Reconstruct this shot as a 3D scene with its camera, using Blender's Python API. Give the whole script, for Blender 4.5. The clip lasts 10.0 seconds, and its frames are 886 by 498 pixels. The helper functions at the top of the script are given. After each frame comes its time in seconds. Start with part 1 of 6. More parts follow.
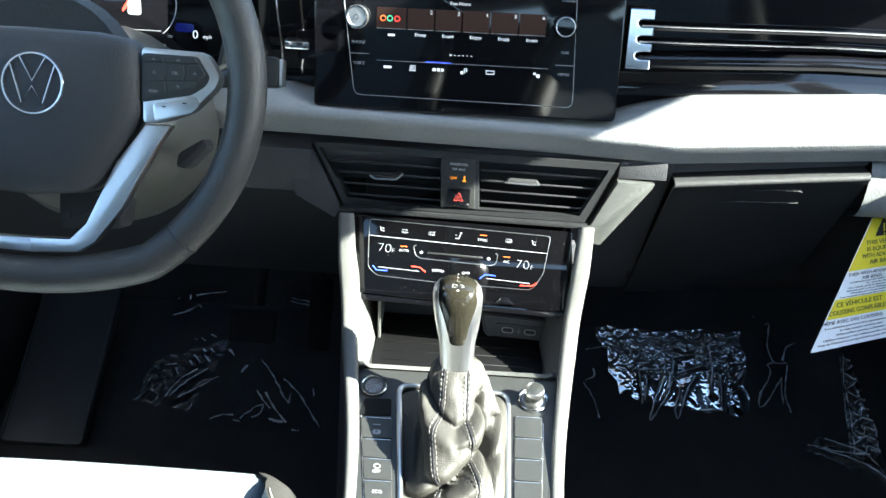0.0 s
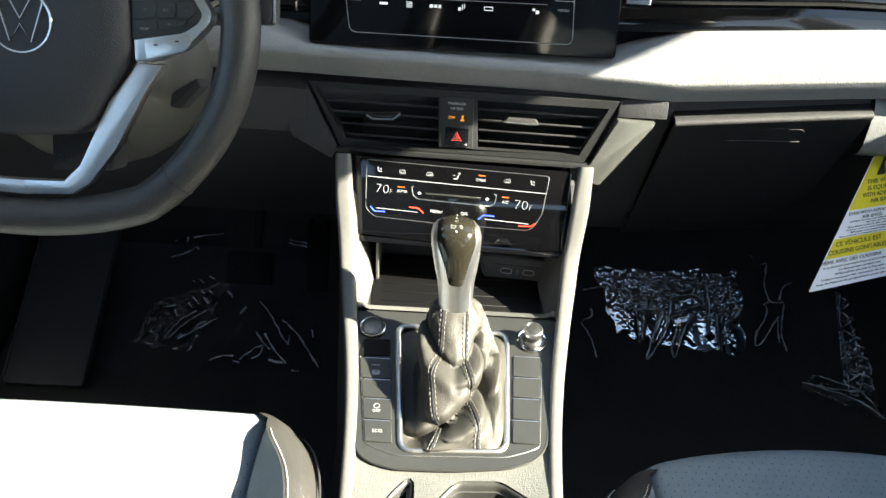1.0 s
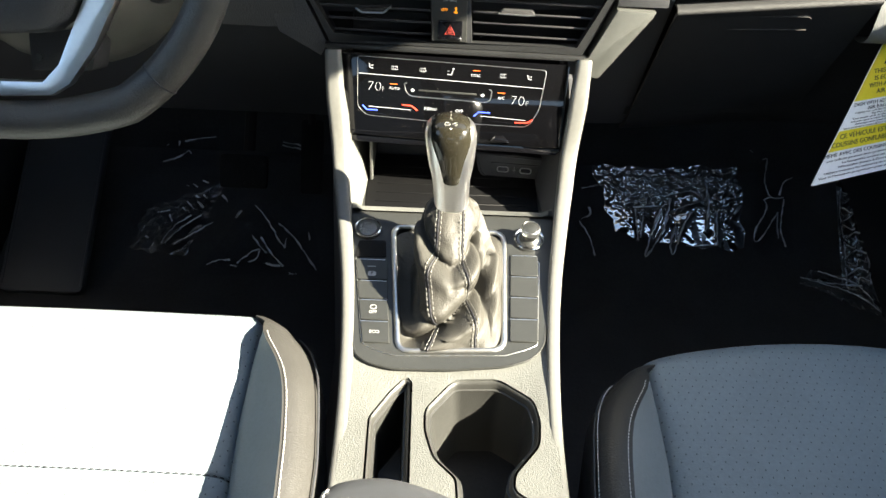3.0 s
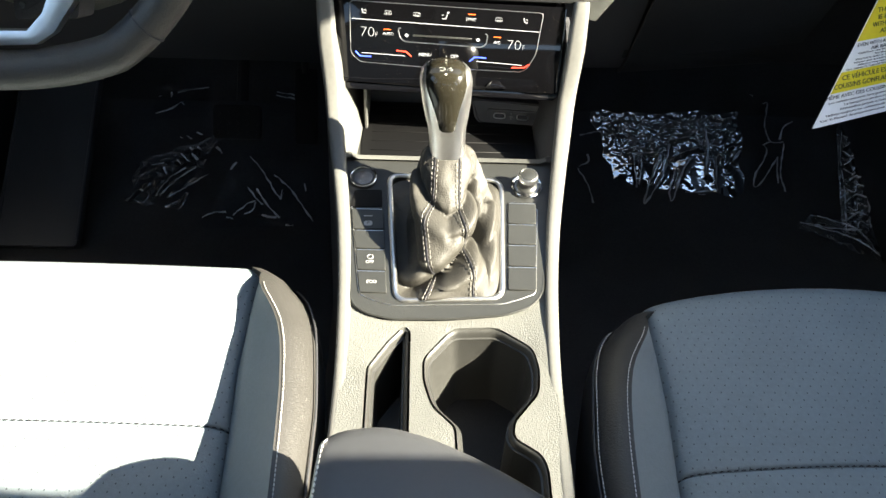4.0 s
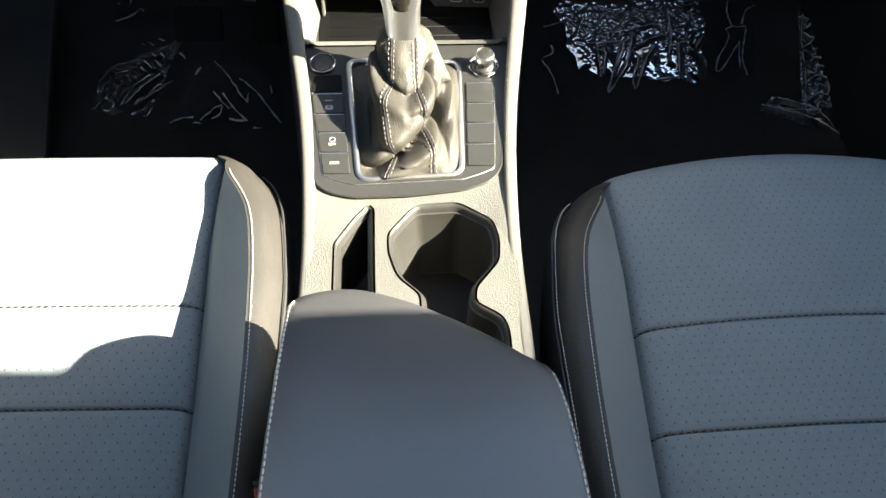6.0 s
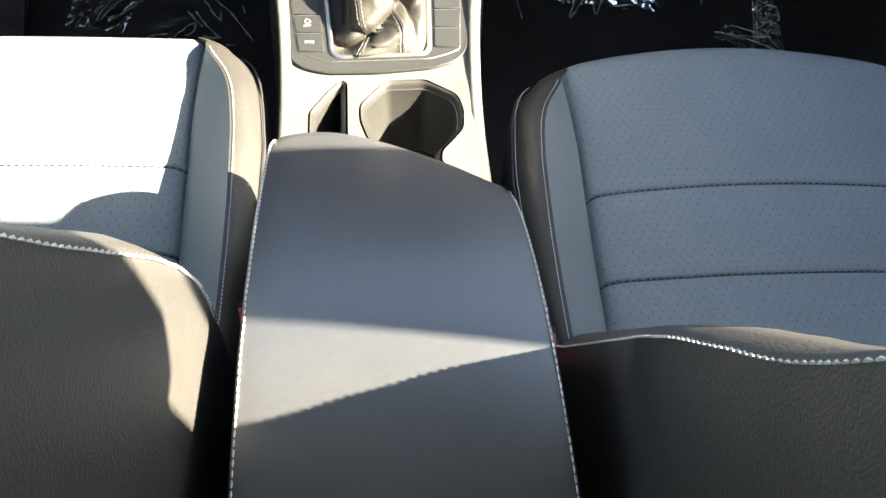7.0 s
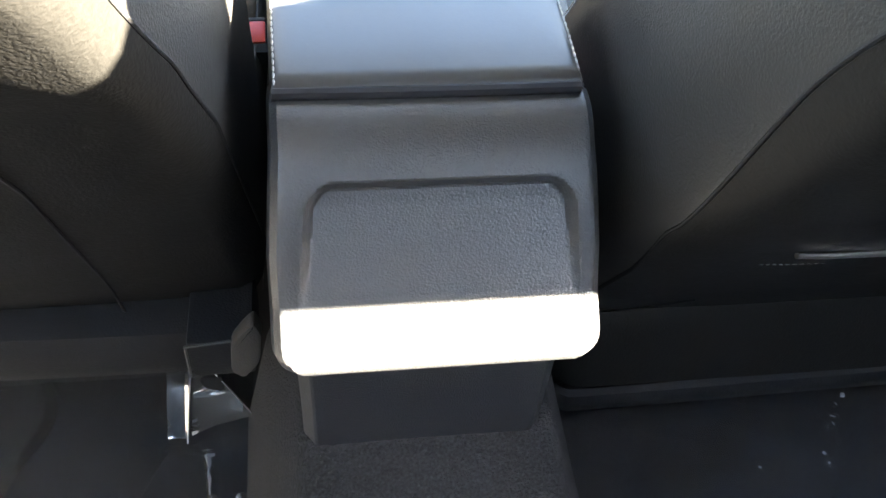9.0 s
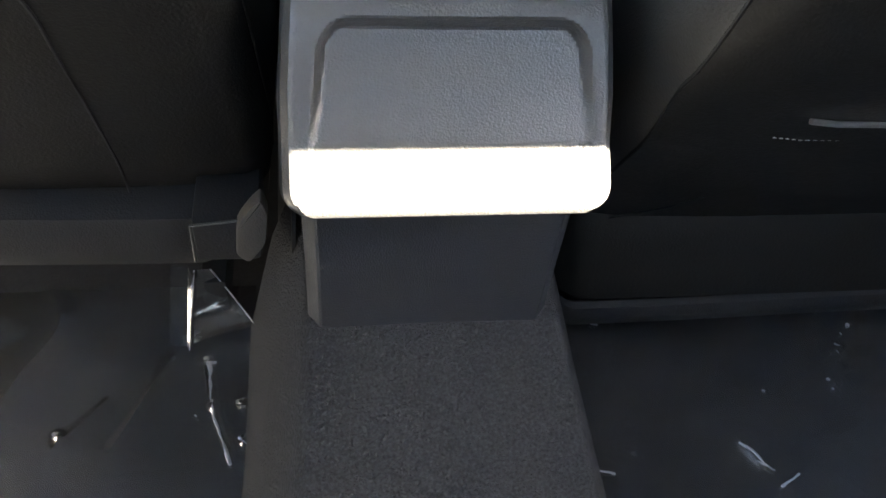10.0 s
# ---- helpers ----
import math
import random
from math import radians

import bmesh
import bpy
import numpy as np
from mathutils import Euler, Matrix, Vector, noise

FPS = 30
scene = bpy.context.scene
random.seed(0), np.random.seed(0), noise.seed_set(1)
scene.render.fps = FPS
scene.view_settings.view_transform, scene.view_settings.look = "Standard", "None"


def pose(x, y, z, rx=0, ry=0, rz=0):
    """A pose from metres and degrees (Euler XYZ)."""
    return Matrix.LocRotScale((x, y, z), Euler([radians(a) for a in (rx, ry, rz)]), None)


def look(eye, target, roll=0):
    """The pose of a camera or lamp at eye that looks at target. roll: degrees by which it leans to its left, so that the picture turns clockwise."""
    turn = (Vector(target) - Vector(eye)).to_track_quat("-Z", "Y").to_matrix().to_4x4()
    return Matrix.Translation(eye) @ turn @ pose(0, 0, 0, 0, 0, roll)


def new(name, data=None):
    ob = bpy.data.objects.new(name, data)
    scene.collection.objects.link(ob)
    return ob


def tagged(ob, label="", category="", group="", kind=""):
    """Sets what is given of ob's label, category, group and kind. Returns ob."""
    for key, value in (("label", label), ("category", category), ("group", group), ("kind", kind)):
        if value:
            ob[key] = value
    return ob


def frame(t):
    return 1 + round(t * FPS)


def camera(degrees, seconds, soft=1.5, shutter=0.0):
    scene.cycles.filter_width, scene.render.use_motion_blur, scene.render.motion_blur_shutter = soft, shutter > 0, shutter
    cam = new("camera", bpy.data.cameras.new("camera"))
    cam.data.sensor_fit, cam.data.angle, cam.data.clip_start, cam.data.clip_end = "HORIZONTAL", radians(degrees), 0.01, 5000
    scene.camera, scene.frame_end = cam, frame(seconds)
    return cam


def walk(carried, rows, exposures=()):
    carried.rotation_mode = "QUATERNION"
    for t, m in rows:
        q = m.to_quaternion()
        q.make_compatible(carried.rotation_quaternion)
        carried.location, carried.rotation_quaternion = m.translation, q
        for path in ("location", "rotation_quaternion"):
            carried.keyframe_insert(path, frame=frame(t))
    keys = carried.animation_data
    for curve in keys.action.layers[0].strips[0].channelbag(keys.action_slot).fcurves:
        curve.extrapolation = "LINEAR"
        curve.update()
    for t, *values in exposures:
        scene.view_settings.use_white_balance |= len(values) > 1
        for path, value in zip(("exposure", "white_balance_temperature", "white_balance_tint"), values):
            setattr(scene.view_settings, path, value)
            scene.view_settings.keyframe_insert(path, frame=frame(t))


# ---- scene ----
cam = camera(53.3, 10.0)
EXPOSURES = [(0, 3.75, 5950, 0), (0.6, 3.5, 6550, 1), (1.2, 3.35, 6950, 3), (5, 3.4, 7100, 5), (6.5, 3.65, 7400, 7), (7, 4.0, 7500, 8), (7.5, 4.4, 7500, 8), (8, 4.75, 7250, 7), (8.5, 5.1, 7450, 8), (9, 5.5, 7350, 8), (9.5, 6.05, 7600, 8), (10, 5.55, 7600, 8)]
PATH = [
    (0, (-0.026, -0.081, 0.939), (-0.017, 1.676, -0.017), 3.6),
    (0.5, (-0.026, -0.077, 0.938), (-0.012, 1.646, -0.078), 3.5),
    (1, (-0.027, -0.077, 0.936), (-0.004, 1.613, -0.134), 3.6),
    (1.5, (-0.025, -0.073, 0.934), (0.0, 1.581, -0.189), 3.4),
    (2, (-0.026, -0.07, 0.93), (0.005, 1.555, -0.236), 3.3),
    (2.5, (-0.025, -0.068, 0.928), (0.009, 1.526, -0.281), 3.2),
    (4, (-0.022, -0.061, 0.919), (0.021, 1.428, -0.416), 2.5),
    (4.5, (-0.021, -0.058, 0.915), (0.027, 1.387, -0.467), 2.2),
    (5, (-0.011, -0.058, 0.911), (0.044, 1.347, -0.512), 1.9),
    (5.2, (-0.009, -0.06, 0.916), (0.054, 1.332, -0.518), 1.8),
    (6.3, (-0.003, -0.129, 0.906), (0.091, 1.205, -0.581), 1.6),
    (6.5, (-0.001, -0.148, 0.902), (0.102, 1.17, -0.6), 2.0),
    (7, (-0.012, -0.215, 0.891), (0.15, 1.095, -0.612), 4.3),
    (7.5, (-0.027, -0.275, 0.885), (0.181, 1.028, -0.618), 6.1),
    (8, (-0.038, -0.346, 0.851), (0.181, 0.972, -0.637), 4.9),
    (8.5, (-0.052, -0.387, 0.828), (0.197, 0.91, -0.675), 5.7),
    (9, (-0.054, -0.415, 0.795), (0.202, 0.865, -0.721), 5.9),
    (9.5, (-0.06, -0.447, 0.767), (0.196, 0.829, -0.752), 6.4),
    (10, (-0.061, -0.472, 0.74), (0.192, 0.799, -0.783), 7.2),
]
walk(cam, [(t, look(eye, target, roll)) for t, eye, target, roll in PATH], exposures=EXPOSURES)

# ---- light ----
SUN = Vector((1.0, -0.29, 0.65)).normalized()
sun = new("sun", bpy.data.lights.new("sun", "SUN"))
sun.data.energy, sun.data.angle, sun.data.color = 5.0, radians(0.6), (1.0, 0.93, 0.82)
sun.matrix_world = look(SUN * 20, (0, 0, 0))
world = bpy.data.worlds.new("sky")
scene.world = world
world.use_nodes = True
wn = world.node_tree.nodes
sky = wn.new("ShaderNodeTexSky")
sky.sky_type, sky.sun_disc = "NISHITA", False
sky.sun_elevation, sky.sun_rotation = math.asin(SUN.z), math.atan2(SUN.x, SUN.y)
world.node_tree.links.new(sky.outputs[0], wn["Background"].inputs[0])
wn["Background"].inputs[1].default_value = 0.070


# ---- materials ----
def mat(name, col, rough=0.5, metal=0.0, grain=0.0, size=700, var=0.12, blotch=14, coat=0.0, spec=0.5, emit=None, power=0.0, kind="cells", relief=0.0008):
    """A procedural surface: blotches of tone, fine grain relief and uneven gloss."""
    m = bpy.data.materials.new(name)
    m.use_nodes = True
    n, l = m.node_tree.nodes, m.node_tree.links
    p = n["Principled BSDF"]
    p.inputs["Roughness"].default_value, p.inputs["Metallic"].default_value = rough, metal
    p.inputs["Specular IOR Level"].default_value, p.inputs["Coat Weight"].default_value = spec, coat
    p.inputs["Coat Roughness"].default_value = 0.04
    p.inputs["Base Color"].default_value = (*col, 1)
    if emit:
        p.inputs["Emission Color"].default_value, p.inputs["Emission Strength"].default_value = (*emit, 1), power
    co = n.new("ShaderNodeTexCoord")
    if var:
        big, small, add, ramp = n.new("ShaderNodeTexNoise"), n.new("ShaderNodeTexNoise"), n.new("ShaderNodeMath"), n.new("ShaderNodeMapRange")
        big.inputs["Scale"].default_value, big.inputs["Detail"].default_value = blotch, 4
        small.inputs["Scale"].default_value, small.inputs["Detail"].default_value = blotch * 18, 3
        add.operation = "ADD"
        ramp.inputs["From Min"].default_value, ramp.inputs["From Max"].default_value = 0.6, 1.4
        ramp.inputs["To Min"].default_value, ramp.inputs["To Max"].default_value = 1 - var, 1 + var
        mul = n.new("ShaderNodeVectorMath")
        mul.operation = "SCALE"
        mul.inputs[0].default_value = col
        for tex, k in ((big, 0), (small, 1)):
            l.new(co.outputs["Object"], tex.inputs["Vector"])
            l.new(tex.outputs["Fac"], add.inputs[k])
        l.new(add.outputs[0], ramp.inputs["Value"])
        l.new(ramp.outputs["Result"], mul.inputs["Scale"])
        l.new(mul.outputs[0], p.inputs["Base Color"])
        gl = n.new("ShaderNodeMapRange")
        gl.inputs["From Min"].default_value, gl.inputs["From Max"].default_value = 0.6, 1.4
        gl.inputs["To Min"].default_value, gl.inputs["To Max"].default_value = rough * 0.88, min(1, rough * 1.12)
        l.new(add.outputs[0], gl.inputs["Value"])
        l.new(gl.outputs["Result"], p.inputs["Roughness"])
    if grain:
        tex = n.new("ShaderNodeTexVoronoi" if kind == "cells" else "ShaderNodeTexNoise")
        tex.inputs["Scale"].default_value = size
        bump = n.new("ShaderNodeBump")
        bump.inputs["Strength"].default_value, bump.inputs["Distance"].default_value = grain, relief
        l.new(co.outputs["Object"], tex.inputs["Vector"])
        l.new(tex.outputs[0], bump.inputs["Height"])
        l.new(bump.outputs[0], p.inputs["Normal"])
    return m


def perforate(m, pitch=0.0092, hole=0.00042):
    """Rows of small staggered punched holes, on a surface seen from above."""
    n, l = m.node_tree.nodes, m.node_tree.links
    p = n["Principled BSDF"]
    co, sep = n.new("ShaderNodeTexCoord"), n.new("ShaderNodeSeparateXYZ")
    l.new(co.outputs["Object"], sep.inputs[0])

    def node(op, a, b=None):
        k = n.new("ShaderNodeMath")
        k.operation = op
        for i, v in enumerate((a, b)):
            if v is None:
                continue
            if isinstance(v, float):
                k.inputs[i].default_value = v
            else:
                l.new(v, k.inputs[i])
        return k.outputs[0]

    along = node("MULTIPLY", sep.outputs[1], 0.66)
    u = node("ADD", sep.outputs[0], along)
    v = node("SUBTRACT", sep.outputs[0], along)
    fu = node("SUBTRACT", node("FRACT", node("DIVIDE", u, pitch)), 0.5)
    fv = node("SUBTRACT", node("FRACT", node("DIVIDE", v, pitch)), 0.5)
    d = node("SQRT", node("ADD", node("MULTIPLY", fu, fu), node("MULTIPLY", fv, fv)))
    inside = node("LESS_THAN", d, hole * 1.9 / pitch)
    old = p.inputs["Base Color"].links[0].from_socket
    mix = n.new("ShaderNodeMix")
    mix.data_type = "RGBA"
    mix.inputs["B"].default_value = (0.065, 0.074, 0.082, 1)
    mix.inputs[7].default_value = (0.065, 0.074, 0.082, 1)
    l.new(inside, mix.inputs[0])
    l.new(old, mix.inputs[6])
    l.new(mix.outputs[2], p.inputs["Base Color"])
    return m


PLASTIC = mat("charcoal_plastic", (0.045, 0.046, 0.05), 0.55, grain=0.35, size=900)
SHROUD = mat("shroud_plastic", (0.070, 0.070, 0.062), 0.34, spec=0.7, grain=0.2, size=900)
GLOVE = mat("glovebox_plastic", (0.0165, 0.0170, 0.0180), 0.65, grain=0.5, size=1500, relief=0.0004)
FOOT = mat("foot_plastic", (0.043, 0.046, 0.053), 0.5, grain=0.4, size=800)
CONSOLE = mat("console_plastic", (0.088, 0.090, 0.084), 0.5, grain=0.75, size=820, relief=0.0005)
SURROUND = mat("surround_plastic", (0.064, 0.066, 0.060), 0.5, grain=0.7, size=1300, relief=0.0004)
# console plastic darkened for the wells: their inner shade is in the colour
SHADED_CUP = mat("shaded_cup_plastic", (0.027, 0.027, 0.025), 0.45, grain=0.2, size=1200)
SOFT = mat("soft_black", (0.03, 0.031, 0.034), 0.6, grain=0.3, size=700)
LOWER = mat("lower_black", (0.018, 0.018, 0.019), 0.75, grain=0.3, size=600)
LEATHER = mat("black_leatherette", (0.044, 0.0427, 0.040), 0.45, grain=0.55, size=620, kind="noise")
LID = mat("armrest_leatherette", (0.046, 0.048, 0.052), 0.37, spec=1.0, grain=0.15, size=700, relief=0.0002, kind="noise")
GAITER = mat("gaiter_leather", (0.036, 0.0340, 0.0290), 0.56, spec=0.4, grain=0.6, size=900, var=0.18, blotch=40, relief=0.0005)
GREY = mat("grey_leatherette", (0.176, 0.208, 0.228), 0.55, grain=0.4, size=600, kind="noise")
PERF = perforate(mat("perforated_grey_leatherette", (0.176, 0.208, 0.228), 0.55, grain=0.4, size=600, kind="noise"))
BOLSTER = mat("black_bolster_leatherette", (0.037, 0.0355, 0.033), 0.45, grain=0.5, size=620, kind="noise")
TRIM = mat("light_grey_trim", (0.205, 0.21, 0.21), 0.55, grain=0.3, size=600)
GLOSS = mat("piano_black", (0.004, 0.004, 0.005), 0.06, spec=0.45, var=0.05)
PANEL = mat("satin_black", (0.021, 0.0218, 0.0205), 0.42, grain=0.15, size=900)
CHROME = mat("chrome", (0.75, 0.75, 0.76), 0.14, 1.0, var=0.03)
SATIN = mat("satin_silver", (0.72, 0.72, 0.72), 0.33, 1.0, var=0.05)
FRAME = mat("frame_silver", (0.62, 0.61, 0.59), 0.34, 1.0, var=0.05)
RAIL = mat("rail_satin", (0.108, 0.108, 0.101), 0.42, grain=0.12, size=900)
SLAT = mat("slat_plastic", (0.030, 0.030, 0.032), 0.38)
VENT = mat("vent_plastic", (0.015, 0.0155, 0.016), 0.45, grain=0.1, size=1400, relief=0.0002)
DUCT = mat("duct_black", (0.002, 0.002, 0.002), 0.9, var=0)
HINGE = mat("hinge_plastic", (0.09, 0.082, 0.072), 0.55, grain=0.3)
SHELL = mat("seat_shell", (0.0150, 0.0144, 0.0130), 0.6, spec=0.3, grain=0.5, size=500, kind="noise")
THREAD = mat("pale_thread", (0.6, 0.6, 0.58), 0.7, var=0.1)
CARPET = mat("carpet", (0.045, 0.045, 0.047), 0.95, grain=1.0, size=900, var=0.35, kind="noise")
TUNNEL = mat("tunnel_carpet", (0.048, 0.050, 0.055), 0.95, grain=1.0, size=420, var=0.8, blotch=460, relief=0.004, kind="noise")
MATBLACK = mat("rubber", (0.008, 0.008, 0.009), 0.8, grain=0.3)
RED_PRINT = mat("red_print", (0.42, 0.05, 0.04), 0.5, var=0)
RED = mat("red_plastic", (0.6, 0.035, 0.02), 0.35, var=0.05)
WHITE_GLOW = mat("white_glow", (0.25, 0.25, 0.25), 0.4, emit=(0.9, 0.93, 1.0), power=0.09, var=0)
AMBER_GLOW = mat("amber_glow", (0.8, 0.3, 0.0), 0.4, emit=(1.0, 0.30, 0.02), power=0.12, var=0)
RED_GLOW = mat("red_glow", (0.8, 0.05, 0.03), 0.4, emit=(1.0, 0.06, 0.04), power=0.09, var=0)
BLUE_GLOW = mat("blue_glow", (0.05, 0.1, 0.8), 0.4, emit=(0.08, 0.12, 1.0), power=0.10, var=0)
PAINT = mat("printed_white", (0.32, 0.32, 0.32), 0.5, var=0)
YELLOW = mat("yellow_card", (0.85, 0.70, 0.03), 0.5, var=0.05)
CARD = mat("white_card", (0.93, 0.94, 0.95), 0.35, var=0.05)
# black rubber taken darker still: shade put into the colour
SHADED_PAD = mat("shaded_pad", (0.0018, 0.0018, 0.002), 0.6, spec=0.2, var=0.1)
KNOB = mat("knob_gloss", (0.016, 0.0145, 0.010), 0.12, var=0.08)
GREY_THREAD = mat("grey_thread", (0.21, 0.205, 0.19), 0.7, var=0.1)
DIM_GLOW = mat("dim_glow", (0.2, 0.2, 0.2), 0.4, emit=(0.9, 0.93, 1.0), power=0.05, var=0)
ORANGE_GLOW = mat("orange_glow", (0.7, 0.12, 0.02), 0.4, emit=(1.0, 0.14, 0.03), power=0.10, var=0)
GREEN_GLOW = mat("green_glow", (0.1, 0.6, 0.3), 0.4, emit=(0.15, 0.8, 0.45), power=0.06, var=0)
CAP = mat("cap_plastic", (0.072, 0.074, 0.079), 0.3, spec=1.0, grain=0.75, size=760, relief=0.0005, kind="noise")
INK = mat("ink", (0.02, 0.02, 0.025), 0.6, var=0)
HEADLINER = mat("headliner", (0.45, 0.45, 0.44), 0.9, grain=0.3, var=0.05)
ASPHALT = mat("asphalt", (0.12, 0.12, 0.12), 0.9, grain=0.5, size=60, var=0.3, blotch=1)


def dusty(m, size=420, share=0.085):
    """Specks of dust on a glossy face."""
    n, l = m.node_tree.nodes, m.node_tree.links
    p = n["Principled BSDF"]
    co, cells, less, mix, mask, both, keep = n.new("ShaderNodeTexCoord"), n.new("ShaderNodeTexVoronoi"), n.new("ShaderNodeMath"), n.new("ShaderNodeMix"), n.new("ShaderNodeTexNoise"), n.new("ShaderNodeMath"), n.new("ShaderNodeMath")
    cells.inputs["Scale"].default_value, mask.inputs["Scale"].default_value = size, 24
    less.operation, less.inputs[1].default_value = "LESS_THAN", share
    keep.operation, keep.inputs[1].default_value = "GREATER_THAN", 0.5
    both.operation = "MULTIPLY"
    mix.data_type = "RGBA"
    mix.inputs[7].default_value = (0.22, 0.19, 0.15, 1)
    l.new(co.outputs["Object"], cells.inputs["Vector"])
    l.new(co.outputs["Object"], mask.inputs["Vector"])
    l.new(cells.outputs["Distance"], less.inputs[0])
    l.new(mask.outputs["Fac"], keep.inputs[0])
    l.new(less.outputs[0], both.inputs[0])
    l.new(keep.outputs[0], both.inputs[1])
    l.new(both.outputs[0], mix.inputs[0])
    l.new(p.inputs["Base Color"].links[0].from_socket, mix.inputs[6])
    l.new(mix.outputs[2], p.inputs["Base Color"])
    return m


DUSTY = dusty(mat("dusty_piano_black", (0.0025, 0.0025, 0.003), 0.05, spec=0.5, var=0.05))


def film_material(name="clear_film", rough=0.06, gain=2.2, pale_sheen=0.0):
    """Thin clear film: sees through, with hard bright reflections. The last argument mixes in pale diffuse colour as
    sheen.
    """
    m = bpy.data.materials.new(name)
    m.use_nodes = True
    n, l = m.node_tree.nodes, m.node_tree.links
    n.remove(n["Principled BSDF"])
    mix, tr, gl, fr, mr = n.new("ShaderNodeMixShader"), n.new("ShaderNodeBsdfTransparent"), n.new("ShaderNodeBsdfGlossy"), n.new("ShaderNodeFresnel"), n.new("ShaderNodeMath")
    tr.inputs[0].default_value = (0.93, 0.93, 0.94, 1)
    gl.inputs["Roughness"].default_value = rough
    fr.inputs["IOR"].default_value = 1.5
    mr.operation, mr.inputs[1].default_value = "MULTIPLY", gain
    l.new(fr.outputs[0], mr.inputs[0])
    l.new(mr.outputs[0], mix.inputs[0])
    l.new(tr.outputs[0], mix.inputs[1])
    l.new(gl.outputs[0], mix.inputs[2])
    if pale_sheen:
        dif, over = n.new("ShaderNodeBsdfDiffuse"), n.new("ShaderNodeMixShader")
        dif.inputs[0].default_value, over.inputs[0].default_value = (0.85, 0.89, 0.97, 1), pale_sheen
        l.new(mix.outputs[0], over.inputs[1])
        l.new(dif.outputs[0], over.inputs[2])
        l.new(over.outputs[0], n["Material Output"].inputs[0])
    else:
        l.new(mix.outputs[0], n["Material Output"].inputs[0])
    return m


FILM = film_material()
BRIGHT_FILM = film_material("bright_film", 0.05, 5.0)
# ribs on folds: raised gain and pale diffuse colour stand in for glints
GLINT_FILM = film_material("glint_film", 0.22, 20.0, 0.45)
FAINT_FILM = film_material("faint_film", 0.10, 0.012)
SPARSE_FILM = film_material("sparse_film", 0.06, 1.1)
SPECK_FILM = film_material("speckled_film", 0.08, 0.45)
# a little pale diffuse colour stands in for the rear films' sheen
DULL_FILM = film_material("dull_film", 0.13, 2.8, 0.038)


# ---- builders ----
def thing(name, base, label, category, group="", kind=""):
    ob = new(name)
    ob.empty_display_size = 0.02
    ob.location = base
    return tagged(ob, label, category, group, kind)


def part(name, bm, material, parent=None, label="", sharp=38):
    me = bpy.data.meshes.new(name)
    bmesh.ops.remove_doubles(bm, verts=bm.verts, dist=1e-6)
    bmesh.ops.recalc_face_normals(bm, faces=bm.faces)
    for f in bm.faces:
        f.smooth = True
    bm.to_mesh(me)
    bm.free()
    me.set_sharp_from_angle(angle=radians(sharp))
    me.materials.append(material)
    ob = new(name, me)
    if parent:
        ob.parent = parent
        if parent.type == "EMPTY":
            ob.matrix_parent_inverse = Matrix.Translation(parent.location).inverted()
    if label:
        ob["label"] = label
    return ob


def one(name, bm, material, label, category, group="", kind="", sharp=38):
    """A thing that is a single mesh."""
    return tagged(part(name, bm, material, None, "", sharp), label, category, group, kind)


def sheet(rows, closed=False, caps=False):
    """A skin over rows of points; closed: each row is a ring; caps: first and last rings are filled."""
    bm = bmesh.new()
    vs = [[bm.verts.new(p) for p in r] for r in rows]
    for a, b in zip(vs, vs[1:]):
        k = len(a)
        for i in range(k if closed else k - 1):
            j = (i + 1) % k
            bm.faces.new((a[i], a[j], b[j], b[i]))
    if caps:
        bm.faces.new(vs[0])
        bm.faces.new(vs[-1])
    return bm


def thicken(bm, depth):
    """Gives an open skin a thickness."""
    bmesh.ops.recalc_face_normals(bm, faces=bm.faces)
    bmesh.ops.solidify(bm, geom=bm.faces[:], thickness=depth)
    return bm


def box(x0, x1, y0, y1, z0, z1, bevel=0.002, seg=2, m=None):
    bm = bmesh.new()
    bmesh.ops.create_cube(bm, size=1)
    for v in bm.verts:
        v.co = Vector(((x0 + x1) / 2 + v.co.x * (x1 - x0), (y0 + y1) / 2 + v.co.y * (y1 - y0), (z0 + z1) / 2 + v.co.z * (z1 - z0)))
    if bevel:
        bmesh.ops.bevel(bm, geom=bm.edges[:], offset=bevel, segments=seg, profile=0.6, affect="EDGES")
    if m:
        bm.transform(m)
    return bm


def join(*bms):
    out = bmesh.new()
    for b in bms:
        me = bpy.data.meshes.new("tmp")
        b.to_mesh(me)
        b.free()
        out.from_mesh(me)
        bpy.data.meshes.remove(me)
    return out


def prism(poly, w0, w1, bevel=0.0, m=None, seg=2):
    """A plate with the outline poly (u, v), from depth w0 to w1 along the third axis."""
    bm = bmesh.new()
    a = [bm.verts.new((u, v, w0)) for u, v in poly]
    b = [bm.verts.new((u, v, w1)) for u, v in poly]
    bm.faces.new(a)
    bm.faces.new(b)
    k = len(poly)
    for i in range(k):
        bm.faces.new((a[i], a[(i + 1) % k], b[(i + 1) % k], b[i]))
    bmesh.ops.recalc_face_normals(bm, faces=bm.faces)
    if bevel:
        bmesh.ops.bevel(bm, geom=[e for e in bm.edges if abs(e.verts[0].co.z - e.verts[1].co.z) < 1e-7], offset=bevel, segments=seg, profile=0.6, affect="EDGES")
    if m:
        bm.transform(m)
    return bm


